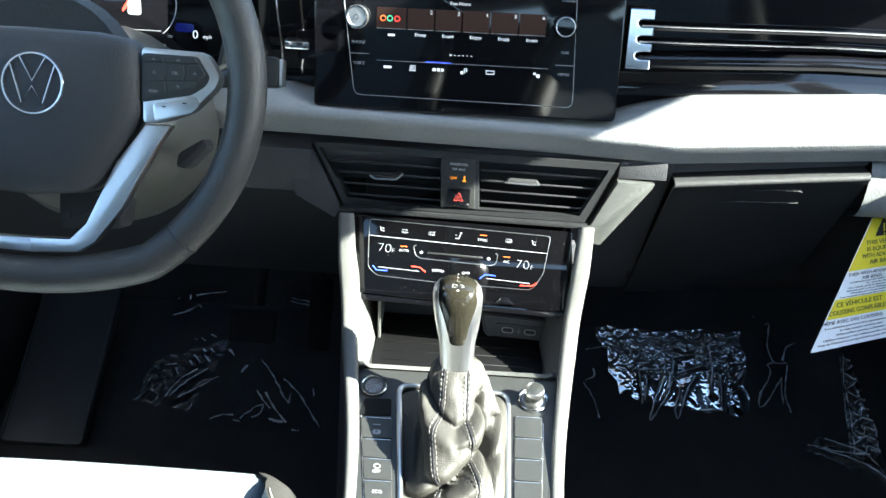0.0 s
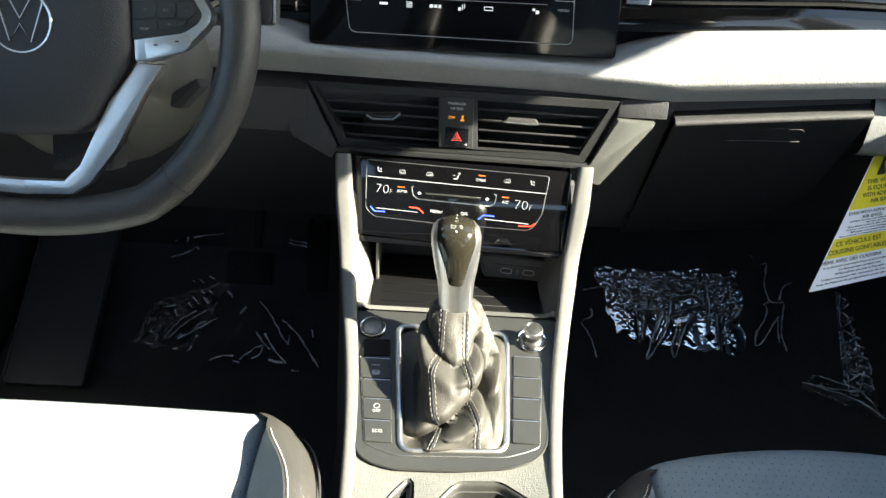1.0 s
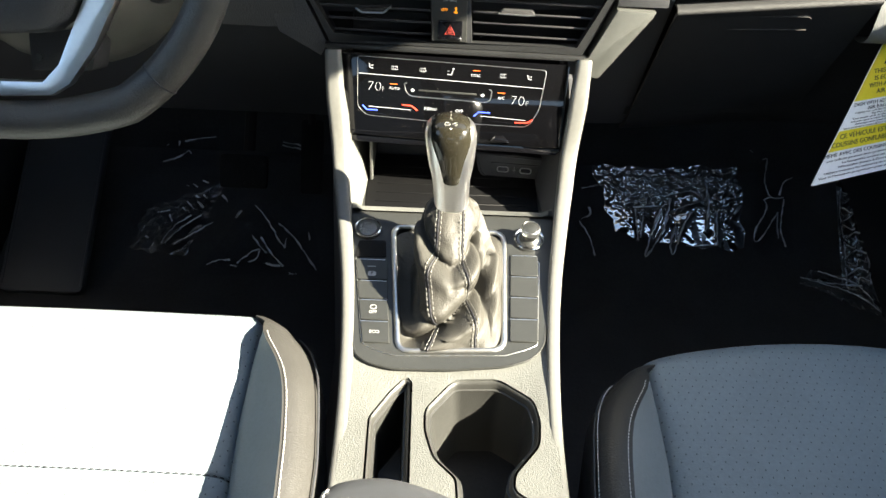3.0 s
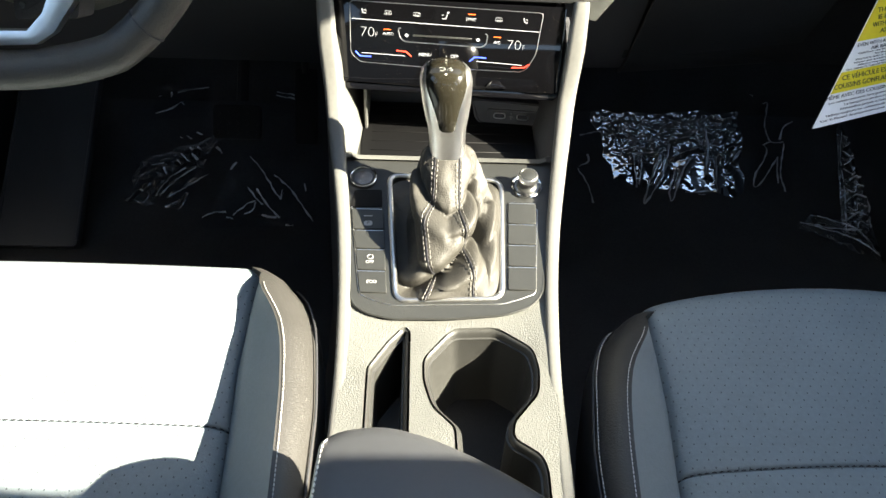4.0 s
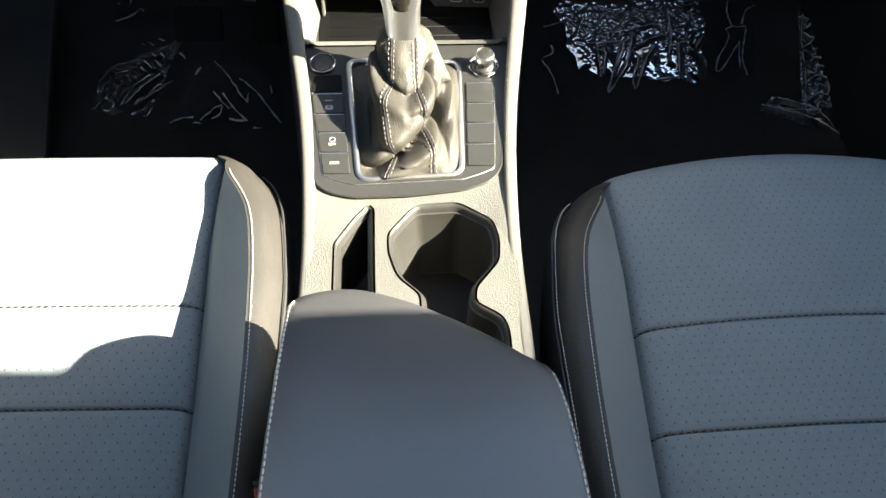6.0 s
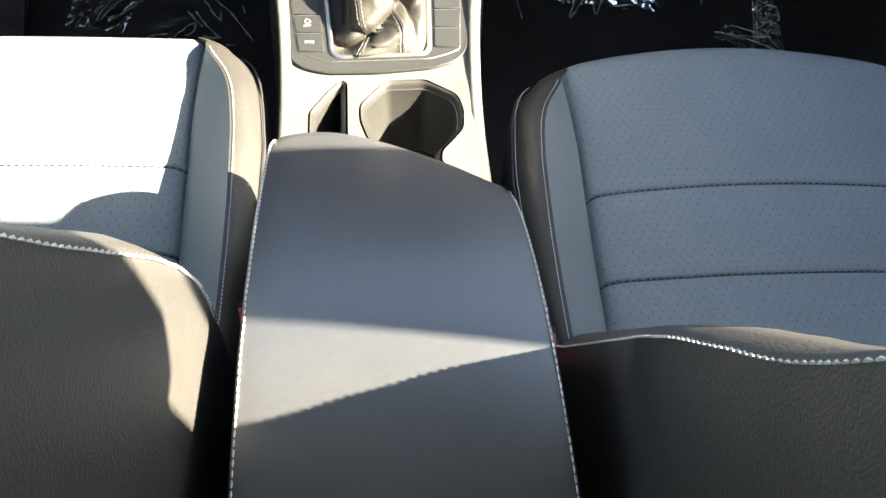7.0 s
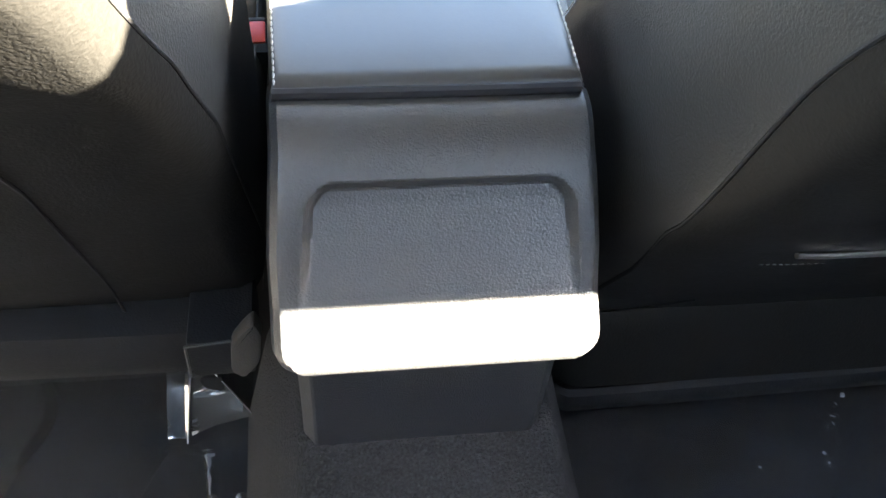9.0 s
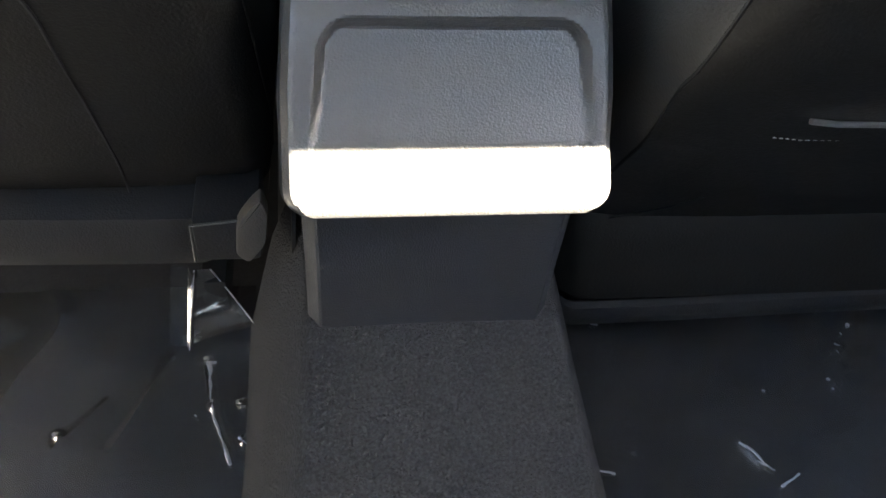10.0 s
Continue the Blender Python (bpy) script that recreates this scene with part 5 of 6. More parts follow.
def vents():
    root = thing("air_vents", (0, 0.75, 0.55), "pair of charcoal centre air vents with slats", "air vent")
    M = M_VENT
    outer = [(-0.1555, 0.0280), (0.1555, 0.0280), (0.1266, -0.0340), (-0.1223, -0.0355)]
    left = [(-0.1500, 0.0230), (-0.0240, 0.0208), (-0.0215, -0.0305), (-0.1190, -0.0275)]
    right = [(0.0150, 0.0205), (0.1462, 0.0212), (0.1213, -0.0281), (0.0184, -0.0293)]
    bars = ([outer[0], outer[1], right[1], right[0], left[1], left[0]], [outer[3], outer[2], right[2], right[3], left[2], left[3]], [outer[0], left[0], left[3], outer[3]], [outer[1], right[1], right[2], outer[2]], [left[1], right[0], right[3], left[2]])
    part("vent_frame", join(*[prism(b, -0.008, 0.004, 0, M) for b in bars]), VENT, root, "charcoal plastic vent surround")
    part("edge_line", outline(M, outer, 0.0030, 0.0012, 6), VENT, root, "rounded edge round the vents")
    part("duct", prism([(-0.150, 0.026), (0.150, 0.026), (0.122, -0.032), (-0.122, -0.032)], -0.05, -0.030, 0, M), DUCT, root)
    for hole, levels in ((left, (0.0102, -0.0008, -0.0126, -0.0240)), (right, (0.0118, 0.0006, -0.0097, -0.0210))):
        (a, b, c, d) = hole
        for k, v in enumerate(levels):
            t = (a[1] - v) / (a[1] - d[1])
            u0, u1 = a[0] + (d[0] - a[0]) * t + 0.0015, b[0] + (c[0] - b[0]) * t - 0.0015
            slat = part("vent_slat", box(u0, u1, v - 0.0009, v + 0.0009, -0.018, -0.002, 0.0007, 2, M @ pose(0, v, 0, -14, 0, 0) @ pose(0, -v, 0)), SLAT, root)
            if hole is left and k == 1:
                part("vent_tab", prism(rounded([(-0.0966, -0.0020), (-0.0900, -0.0062), (-0.0690, -0.0055), (-0.0620, 0.0010)], 0.0015), -0.010, 0.0030, 0.0008, M), LOWER, slat, "sliding tab with silver edge")
                part("tab_edge", outline(M, bend([(-0.0968, -0.0022), (-0.0905, -0.0060), (-0.0690, -0.0052), (-0.0618, 0.0012)], 0.002), 0.0030, 0.0009, 6, closed=False), SATIN, slat)
            elif hole is right and k == 1:
                part("vent_tab", prism(rounded([(0.0430, 0.0000), (0.0785, 0.0000), (0.0750, 0.0040), (0.0470, 0.0040)], 0.0012), -0.010, 0.0024, 0.0008, M), LOWER, slat, "sliding tab with silver edge")
                part("tab_edge", outline(M, [(0.0430, 0.0004), (0.0700, -0.0002), (0.0785, 0.0004)], 0.0026, 0.0008, 6, closed=False), SATIN, slat)
    mid = part("switch_panel", prism([(-0.0226, 0.0215), (0.0120, 0.0218), (0.0137, -0.0290), (-0.0207, -0.0293)], -0.004, 0.0052, 0.0008, M), PANEL, root, "satin black switch panel")
    for txt, v, h, mt in (("PASSENGER", 0.0160, 0.0025, THREAD), ("AIR BAG", 0.0110, 0.0025, THREAD)):
        part("lettering", lettering(txt, h, at(M, -0.0045, v, 0.0055)), mt, mid)
    part("lettering", lettering("OFF", 0.0027, at(M, -0.0092, 0.0016, 0.0055)), AMBER_GLOW, mid)
    part("symbol", join(disc(M, 0.0018, 0.0034, 0.0055, [(0.0011, 0), (0.0005, 0.0003)], 10), bar(M, -0.0002, 0.0036, -0.0012, 0.0002, 0.0055), bar(M, 0.0012, 0.0024, 0.0, 0.0024, 0.0055)), AMBER_GLOW, mid)
    hz = part("hazard_button", prism(rounded(rect(-0.0148, 0.0088, -0.0272, -0.0085), 0.0012), 0.004, 0.0066, 0.0007, M), GLOSS, mid, "hazard warning button with red triangle")
    tri = lambda r: [(-0.003 + r * math.cos(a), -0.0185 + r * math.sin(a)) for a in (math.pi / 2, math.pi / 2 + 2.0944, math.pi / 2 + 4.1888)]
    part("triangle", outline(M, tri(0.0056), 0.0068, 0.00032, 5), RED_PRINT, hz)
    part("triangle", outline(M, tri(0.0022), 0.0068, 0.00032, 5), RED_PRINT, hz)
    return root


vents()


def climate():
    root = thing("climate_panel", (0, 0.7, 0.5), "gloss black touch climate control panel set to 70 degrees", "control panel")
    M, w = M_CLIM, 0.0042
    part("glass", prism(rounded([(-0.1150, 0.0440), (0.1128, 0.0465), (0.1120, -0.0378), (0.095, -0.0385), (-0.0218, -0.0395), (-0.1000, -0.0385), (-0.1055, -0.0345)], 0.003), -0.03, 0.004, 0.0014, M), DUSTY, root, "gloss black glass with specks of dust")
    part("outline", outline(M, rounded([(-0.0935, 0.0410), (0.0912, 0.0400), (0.0872, 0.0), (0.0800, -0.0145), (0.0740, -0.0185), (0.035, -0.0190), (-0.0173, -0.0197), (-0.0820, -0.0182), (-0.0912, -0.0100)], 0.004), w, 0.00028, 5), SATIN, root, "fine light outline")
    part("line", bar(at(M, 0, 0.0227, 0) @ pose(0, 0, 0, 0, 0, -0.65), -0.0915, 0.0888, -0.0003, 0.0003, w), WHITE_GLOW, root)
    for txt, u, v, h, wd in (("70", -0.0757, 0.0112, 0.0100, 0.0128), ("F", -0.0668, 0.0092, 0.0052, None), ("70", 0.0655, 0.0072, 0.0100, 0.0128), ("F", 0.0750, 0.0052, 0.0056, None), ("AUTO", -0.0556, 0.0108, 0.0027, None), ("A/C", 0.0493, 0.0090, 0.0030, None), ("SYNC", 0.0229, 0.0296, 0.0028, None), ("MENU", -0.0192, -0.0074, 0.0032, None), ("OFF", 0.0092, -0.0073, 0.0032, None)):
        part("lettering", lettering(txt, h, at(M, u, v, w), wd, 0.045 if txt in ("70", "F") else 0.0), WHITE_GLOW, root)
    for u, v in ((-0.0566, 0.0152), (0.0491, 0.0142), (0.0236, 0.0346)):
        part("indicator", bar(M, u - 0.0035, u + 0.0035, v - 0.0004, v + 0.0004, w), ORANGE_GLOW, root)
    part("fan_slider", outline(M, rounded([(-0.0466, 0.0172), (-0.0440, 0.0075), (-0.0390, 0.0042), (0.0340, 0.0034), (0.0388, 0.0060), (0.0401, 0.0165)], 0.003), w, 0.00045, 6, closed=False), SATIN, root, "silver edged fan speed slider")
    part("slider_groove", box(-0.0320, 0.0250, 0.0098, 0.0118, w - 0.001, w + 0.0006, 0.0004, 1, M), PANEL, root)
    for u in (-0.0378, 0.0310):
        part("fan_symbol", join(bar(M, u - 0.0018, u + 0.0018, 0.0098, 0.0112, w), bar(M, u - 0.0007, u + 0.0007, 0.0088, 0.0122, w)), WHITE_GLOW, root)
    for u, s in ((-0.0797, 1), (-0.0566, 2), (-0.0290, 2), (-0.0015, 3), (0.0494, 2), (0.0749, 1)):
        v = 0.0312
        thin = lambda pts, r=0.00028, shut=False: outline(M, [(u + a, v + b_) for a, b_ in pts], w, r, 5, closed=shut)
        if s == 1:
            b = [thin([(-0.0020, 0.0030), (-0.0010, -0.0012), (0.0022, -0.0016)], 0.00055), thin([(0.0004, 0.0022), (0.0000, 0.0012), (0.0006, 0.0004)]), thin([(0.0018, 0.0022), (0.0014, 0.0012), (0.0020, 0.0004)])]
        elif s == 2:
            b = [thin([(-0.0034, -0.0012), (-0.0026, 0.0018), (0.0026, 0.0018), (0.0034, -0.0012)], 0.0003, True)] + [thin([(a, -0.0024), (a - 0.0004, -0.0004), (a + 0.0004, 0.0008)]) for a in (-0.0012, 0.0012)]
        else:
            b = [thin([(-0.0034, -0.0024), (0.0004, -0.0024), (0.0016, 0.0018)], 0.0006), disc(M, u + 0.0022, v + 0.0034, w, [(0.0011, 0), (0.0005, 0.0003)], 10), thin([(-0.0038, 0.0010), (-0.0016, 0.0010)])]
        part("symbol", join(*b), DIM_GLOW, root)
    marks = (
        ("cool_mark", [(-0.0866, -0.0082), (-0.0822, -0.0126), (-0.0714, -0.0124)], BLUE_GLOW, "blue cooler mark"),
        ("warm_mark", [(-0.0472, -0.0052), (-0.0378, -0.0056), (-0.0321, -0.0100)], RED_GLOW, "red warmer mark"),
        ("cool_mark", [(0.0237, -0.0113), (0.0285, -0.0067), (0.0397, -0.0069)], BLUE_GLOW, "blue cooler mark"),
        ("warm_mark", [(0.0647, -0.0147), (0.0768, -0.0140), (0.0814, -0.0104)], RED_GLOW, "red warmer mark"),
        ("slider_line", [(-0.0806, -0.0091), (-0.0384, -0.0098)], WHITE_GLOW, ""),
        ("slider_line", [(0.0304, -0.0106), (0.0746, -0.0117)], WHITE_GLOW, ""),
    )
    for nm, pts, mt, lb in marks:
        part(nm, outline(M, pts, w, 0.0003 if nm == "slider_line" else 0.0007, 6, closed=False), mt, root, lb)
    for pts in ([(-0.0915, 0.0), (-0.0905, -0.0085), (-0.0835, -0.0160), (-0.0480, -0.0170)], [(0.0400, -0.0150), (0.0640, -0.0160)], [(-0.1000, -0.0345), (-0.0700, -0.0350), (-0.0240, -0.0320), (-0.0170, -0.0270)]):
        part("moulded_edge", outline(M, bend(pts, 0.002), w - 0.0002, 0.0006, 6, closed=False), GLOSS, root)
    part("centre_peak", prism([(0.0405, -0.0350), (0.0470, -0.0290), (0.0540, -0.0285), (0.0615, -0.0360)], 0.0, 0.0070, 0.0018, M), GLOSS, root, "small raised gloss peak")
    part("lower_lip", prism([(-0.1060, -0.0400), (0.1130, -0.0385), (0.108, -0.0455), (-0.102, -0.0465)], -0.03, 0.002, 0.0015, M), GLOSS, root)
    return root


climate()


def steering_wheel():
    root = thing("steering_wheel", (-0.354, 0.60, 0.703), "black leather steering wheel with silver spoke trim", "steering wheel")
    M = frame_at(-0.354, 0.592, 0.703, 0, -22)
    path = []
    for a in np.linspace(0, 2 * math.pi, 96, endpoint=False):
        x, y = 0.1682 * math.cos(a), 0.1682 * math.sin(a)
        if y < -0.140:
            y = -0.140 - (abs(y) - 0.140) * 0.55
        path.append(M @ Vector((x, y, 0)))
    n = tuple(M.to_3x3() @ Vector((0, 0, 1)))
    rim = part("rim", tube(path, 0.0156, 20, closed=True, up=n), LEATHER, root, "thick black leather rim", sharp=180)
    for k in (84, 60):
        c, d = path[k], (path[k + 1] - path[k - 1]).normalized()
        s = d.cross(Vector(n)).normalized()
        part("seam", tube([c + 0.0158 * (s * math.cos(q) + Vector(n) * math.sin(q)) for q in np.linspace(0, 6.283, 24, endpoint=False)], 0.0007, 5, closed=True, up=tuple(d)), INK, rim)
    half = [(0.0, 0.0405), (0.055, 0.0395), (0.078, 0.0360), (0.0855, 0.029), (0.0885, 0.010), (0.0890, -0.020), (0.0800, -0.036), (0.0560, -0.076), (0.0430, -0.0865), (0.0, -0.0900)]
    cov = half + [(-u, v) for u, v in reversed(half[1:-1])]
    rows = []
    for k, wv in ((1.0, -0.01), (1.0, 0.010), (0.985, 0.017), (0.94, 0.022), (0.80, 0.026), (0.5, 0.0285), (0.2, 0.029)):
        rows.append([M @ Vector((u * k, -0.02 + (v + 0.02) * k, wv)) for u, v in cov])
    pad = part("airbag_cover", sheet(rows, closed=True, caps=True), SOFT, root, "soft black airbag cover")
    for r_, seg in ((0.0228, 40),):
        part("badge", outline(M, [(0.0105 + r_ * math.cos(a), -0.0035 + r_ * math.sin(a)) for a in np.linspace(0, 6.283, seg, endpoint=False)], 0.0295, 0.0012, 6), CHROME, pad, "round chrome badge")
    part("badge_bar", outline(M, [(0.0005, 0.0165), (0.0105, -0.0015), (0.0205, 0.0165)], 0.0295, 0.0010, 6, closed=False), CHROME, pad)
    part("badge_bar", outline(M, [(-0.0065, 0.0105), (0.0025, -0.0185), (0.0105, -0.0055), (0.0185, -0.0185), (0.0275, 0.0105)], 0.0295, 0.0010, 6, closed=False), CHROME, pad)
    part("hub", disc(M, 0, 0, -0.06, [(0.06, 0), (0.075, 0.03), (0.07, 0.05)], 32), LOWER, root)
    for s in (1, -1):
        side = [(0.088, 0.0300), (0.1380, 0.0285), (0.1500, 0.0110), (0.1470, 0.0020), (0.1290, -0.0170), (0.1080, -0.0260), (0.0905, -0.0290)]
        sp = part("spoke", prism(rounded([(s * u, v) for u, v in side], 0.004), -0.004, 0.0150, 0.002, M), SATIN, root, "silver spoke frame with controls")
        key_area = [(0.0890, 0.0255), (0.1325, 0.0250), (0.1425, 0.0095), (0.1390, 0.0025), (0.1280, -0.0050), (0.0890, -0.0125)]
        part("key_field", prism(rounded([(s * u, v) for u, v in key_area], 0.003), 0.010, 0.0158, 0.0008, M), PANEL, sp)
        keys = (
            [(0.0905, 0.0240), (0.1040, 0.0242), (0.1065, 0.0190), (0.0905, 0.0190)], [(0.1050, 0.0242), (0.1300, 0.0240), (0.1330, 0.0195), (0.1075, 0.0190)],
            [(0.0905, 0.0182), (0.1065, 0.0182), (0.1085, 0.0118), (0.1068, 0.0052), (0.0905, 0.0035)], [(0.1095, 0.0182), (0.1210, 0.0182), (0.1228, 0.0118), (0.1212, 0.0060), (0.1092, 0.0050), (0.1080, 0.0110)],
            [(0.1222, 0.0185), (0.1340, 0.0188), (0.1385, 0.0115), (0.1330, 0.0060), (0.1225, 0.0060), (0.1240, 0.0118)],
            [(0.0905, 0.0025), (0.1070, 0.0042), (0.1085, -0.0040), (0.0905, -0.0095)], [(0.1080, 0.0042), (0.1320, 0.0050), (0.1290, 0.0005), (0.1097, -0.0035)],
        )
        for poly in keys:
            part("key", prism(rounded([(s * u, v) for u, v in poly], 0.0010), 0.0150, 0.0166, 0.0004, M, 1), PANEL, sp)
        part("lettering", lettering("OK", 0.0024, at(M, s * 0.1152, 0.0112, 0.0169)), PAINT, sp)
        part("lettering", lettering("VIEW", 0.0022, at(M, s * 0.0985, -0.0035, 0.0169)), PAINT, sp)
        for u, v in ((0.0985, 0.0215), (0.1175, 0.0215), (0.0990, 0.0112), (0.1305, 0.0118), (0.1175, 0.0012)):
            part("symbol", outline(M, [(s * (u - 0.0012), v - 0.0008), (s * u, v + 0.0010), (s * (u + 0.0012), v - 0.0008)], 0.0168, 0.00022, 5), PAINT, sp)
        rock = part("rocker", prism(rounded([(s * u, v) for u, v in ((0.0985, -0.0130), (0.1320, -0.0055), (0.1350, -0.0125), (0.1290, -0.0190), (0.1005, -0.0270))], 0.003), 0.011, 0.0175, 0.001, M), SATIN, sp, "silver rocker key")
        part("symbol", join(bar(M, *sorted((s * 0.106, s * 0.109)), -0.0155, -0.0145, 0.0176), bar(M, *sorted((s * 0.122, s * 0.125)), -0.0120, -0.0110, 0.0176)), INK, rock)
        top = [(0.0900, -0.0290), (0.0670, -0.0600), (0.0435, -0.1115), (0.0310, -0.1240), (-0.002, -0.1245)]
        low = [(-0.002, -0.1370), (0.0375, -0.1350), (0.0520, -0.1260), (0.0735, -0.0970), (0.0975, -0.0500), (0.1110, -0.0290)]
        part("lower_spoke", prism([(s * u, v) for u, v in top + low], -0.006, 0.0085, 0.0036, M), SATIN, root, "silver lower spoke trim")
    # column shroud and right-hand stalk
    rows = []
    for d, r1, r2 in ((-0.055, 0.055, 0.055), (-0.08, 0.075, 0.072), (-0.12, 0.086, 0.084), (-0.17, 0.09, 0.088)):
        rows.append([M @ Vector((r1 * math.cos(a) * 1.15, -0.03 + r2 * math.sin(a) * 1.1, d)) for a in np.linspace(0, 6.283, 28, endpoint=False)])
    part("column_shroud", sheet(rows, closed=True, caps=True), SHROUD, root, "charcoal column shroud")
    part("shroud_panel", prism(rounded([(-0.006, -0.090), (0.052, -0.088), (0.046, -0.122), (-0.006, -0.124)], 0.004), -0.095, -0.058, 0.003, M), LOWER, root, "black panel under the column")
    part("screw", disc(M, 0.002, -0.112, -0.058, [(0.0030, 0.0), (0.0026, 0.0012), (0.0005, 0.0008)], 14), PANEL, root)
    part("column_lever", prism(rounded([(0.096, -0.052), (0.118, -0.038), (0.122, -0.046), (0.104, -0.066), (0.094, -0.064)], 0.003), -0.085, -0.060, 0.003, M), LOWER, root, "black lever end beside the column")
    part("stalk", tube([M @ Vector(p) for p in ((0.08, 0.0, -0.07), (0.12, 0.012, -0.072), (0.156, 0.019, -0.070))], [0.006, 0.007, 0.009], 10), PANEL, root, "black wiper stalk")
    part("stalk_end", prism(rounded(rect(0.150, 0.1805, 0.0095, 0.0352), 0.005), -0.082, -0.060, 0.002, M), PANEL, root)
    part("stalk_end", prism(rounded(rect(0.1810, 0.1838, 0.0110, 0.0340), 0.001), -0.080, -0.062, 0.001, M), SATIN, root)
    return root


steering_wheel()


def instruments():
    root = thing("instrument_cluster", (-0.34, 0.75, 0.70), "digital instrument display showing zero speed", "instrument display")
    M = frame_at(-0.34, 0.745, 0.70, 0, -15)
    w = 0.0045
    part("glass", prism(rounded(rect(-0.14, 0.100, -0.02, 0.09), 0.01), -0.01, 0.004, 0.001, M), GLOSS, root)
    part("hood", thicken(sheet([[M @ Vector((u, v, d)) for u, v in ((0.104, 0.10), (0.104, 0.0), (0.100, -0.018), (0.085, -0.027), (-0.12, -0.027))] for d in (-0.02, 0.03)]), 0.004), SOFT, root)
    part("lettering", lettering("0", 0.0080, at(M, 0.0722, 0.0040, w)), WHITE_GLOW, root)
    part("lettering", lettering("mph", 0.0034, at(M, 0.0835, 0.0025, w)), WHITE_GLOW, root)
    part("lettering", lettering("160", 0.0030, at(M, 0.0410, -0.0075, w)), PAINT, root)
    part("lettering", lettering("150", 0.0026, at(M, 0.0480, 0.0010, w)), PAINT, root)
    part("gauge_line", outline(M, [(-0.020, 0.0055), (0.0400, 0.0055)], w, 0.0005, 5, closed=False), PAINT, root)
    part("gauge_arc", outline(M, [(0.0200 + 0.0345 * math.cos(a), 0.030 + 0.034 * math.sin(a)) for a in np.linspace(-0.9, 0.9, 14)], w, 0.0005, 5, closed=False), PAINT, root)
    part("car_symbol", prism(rounded([(0.0085, 0.0190), (0.0215, 0.0190), (0.0205, 0.0400), (0.0095, 0.0400)], 0.003), w - 0.002, w, 0, M), DIM_GLOW, root)
    part("door_mark", prism([(0.0085, 0.026), (0.0040, 0.021), (0.0035, 0.024), (0.0085, 0.032)], w - 0.002, w, 0, M), RED_GLOW, root)
    dim = mat("dim_blue_glow", (0.0, 0.0, 0.02), 0.2, emit=(0.03, 0.05, 0.6), power=0.012, var=0)
    for u in (-0.028, 0.062):
        part("mood_glow", prism(rounded(rect(u - 0.009, u + 0.009, 0.006, 0.014), 0.004), w - 0.002, w - 0.0003, 0, M), dim, root)
    return root


instruments()


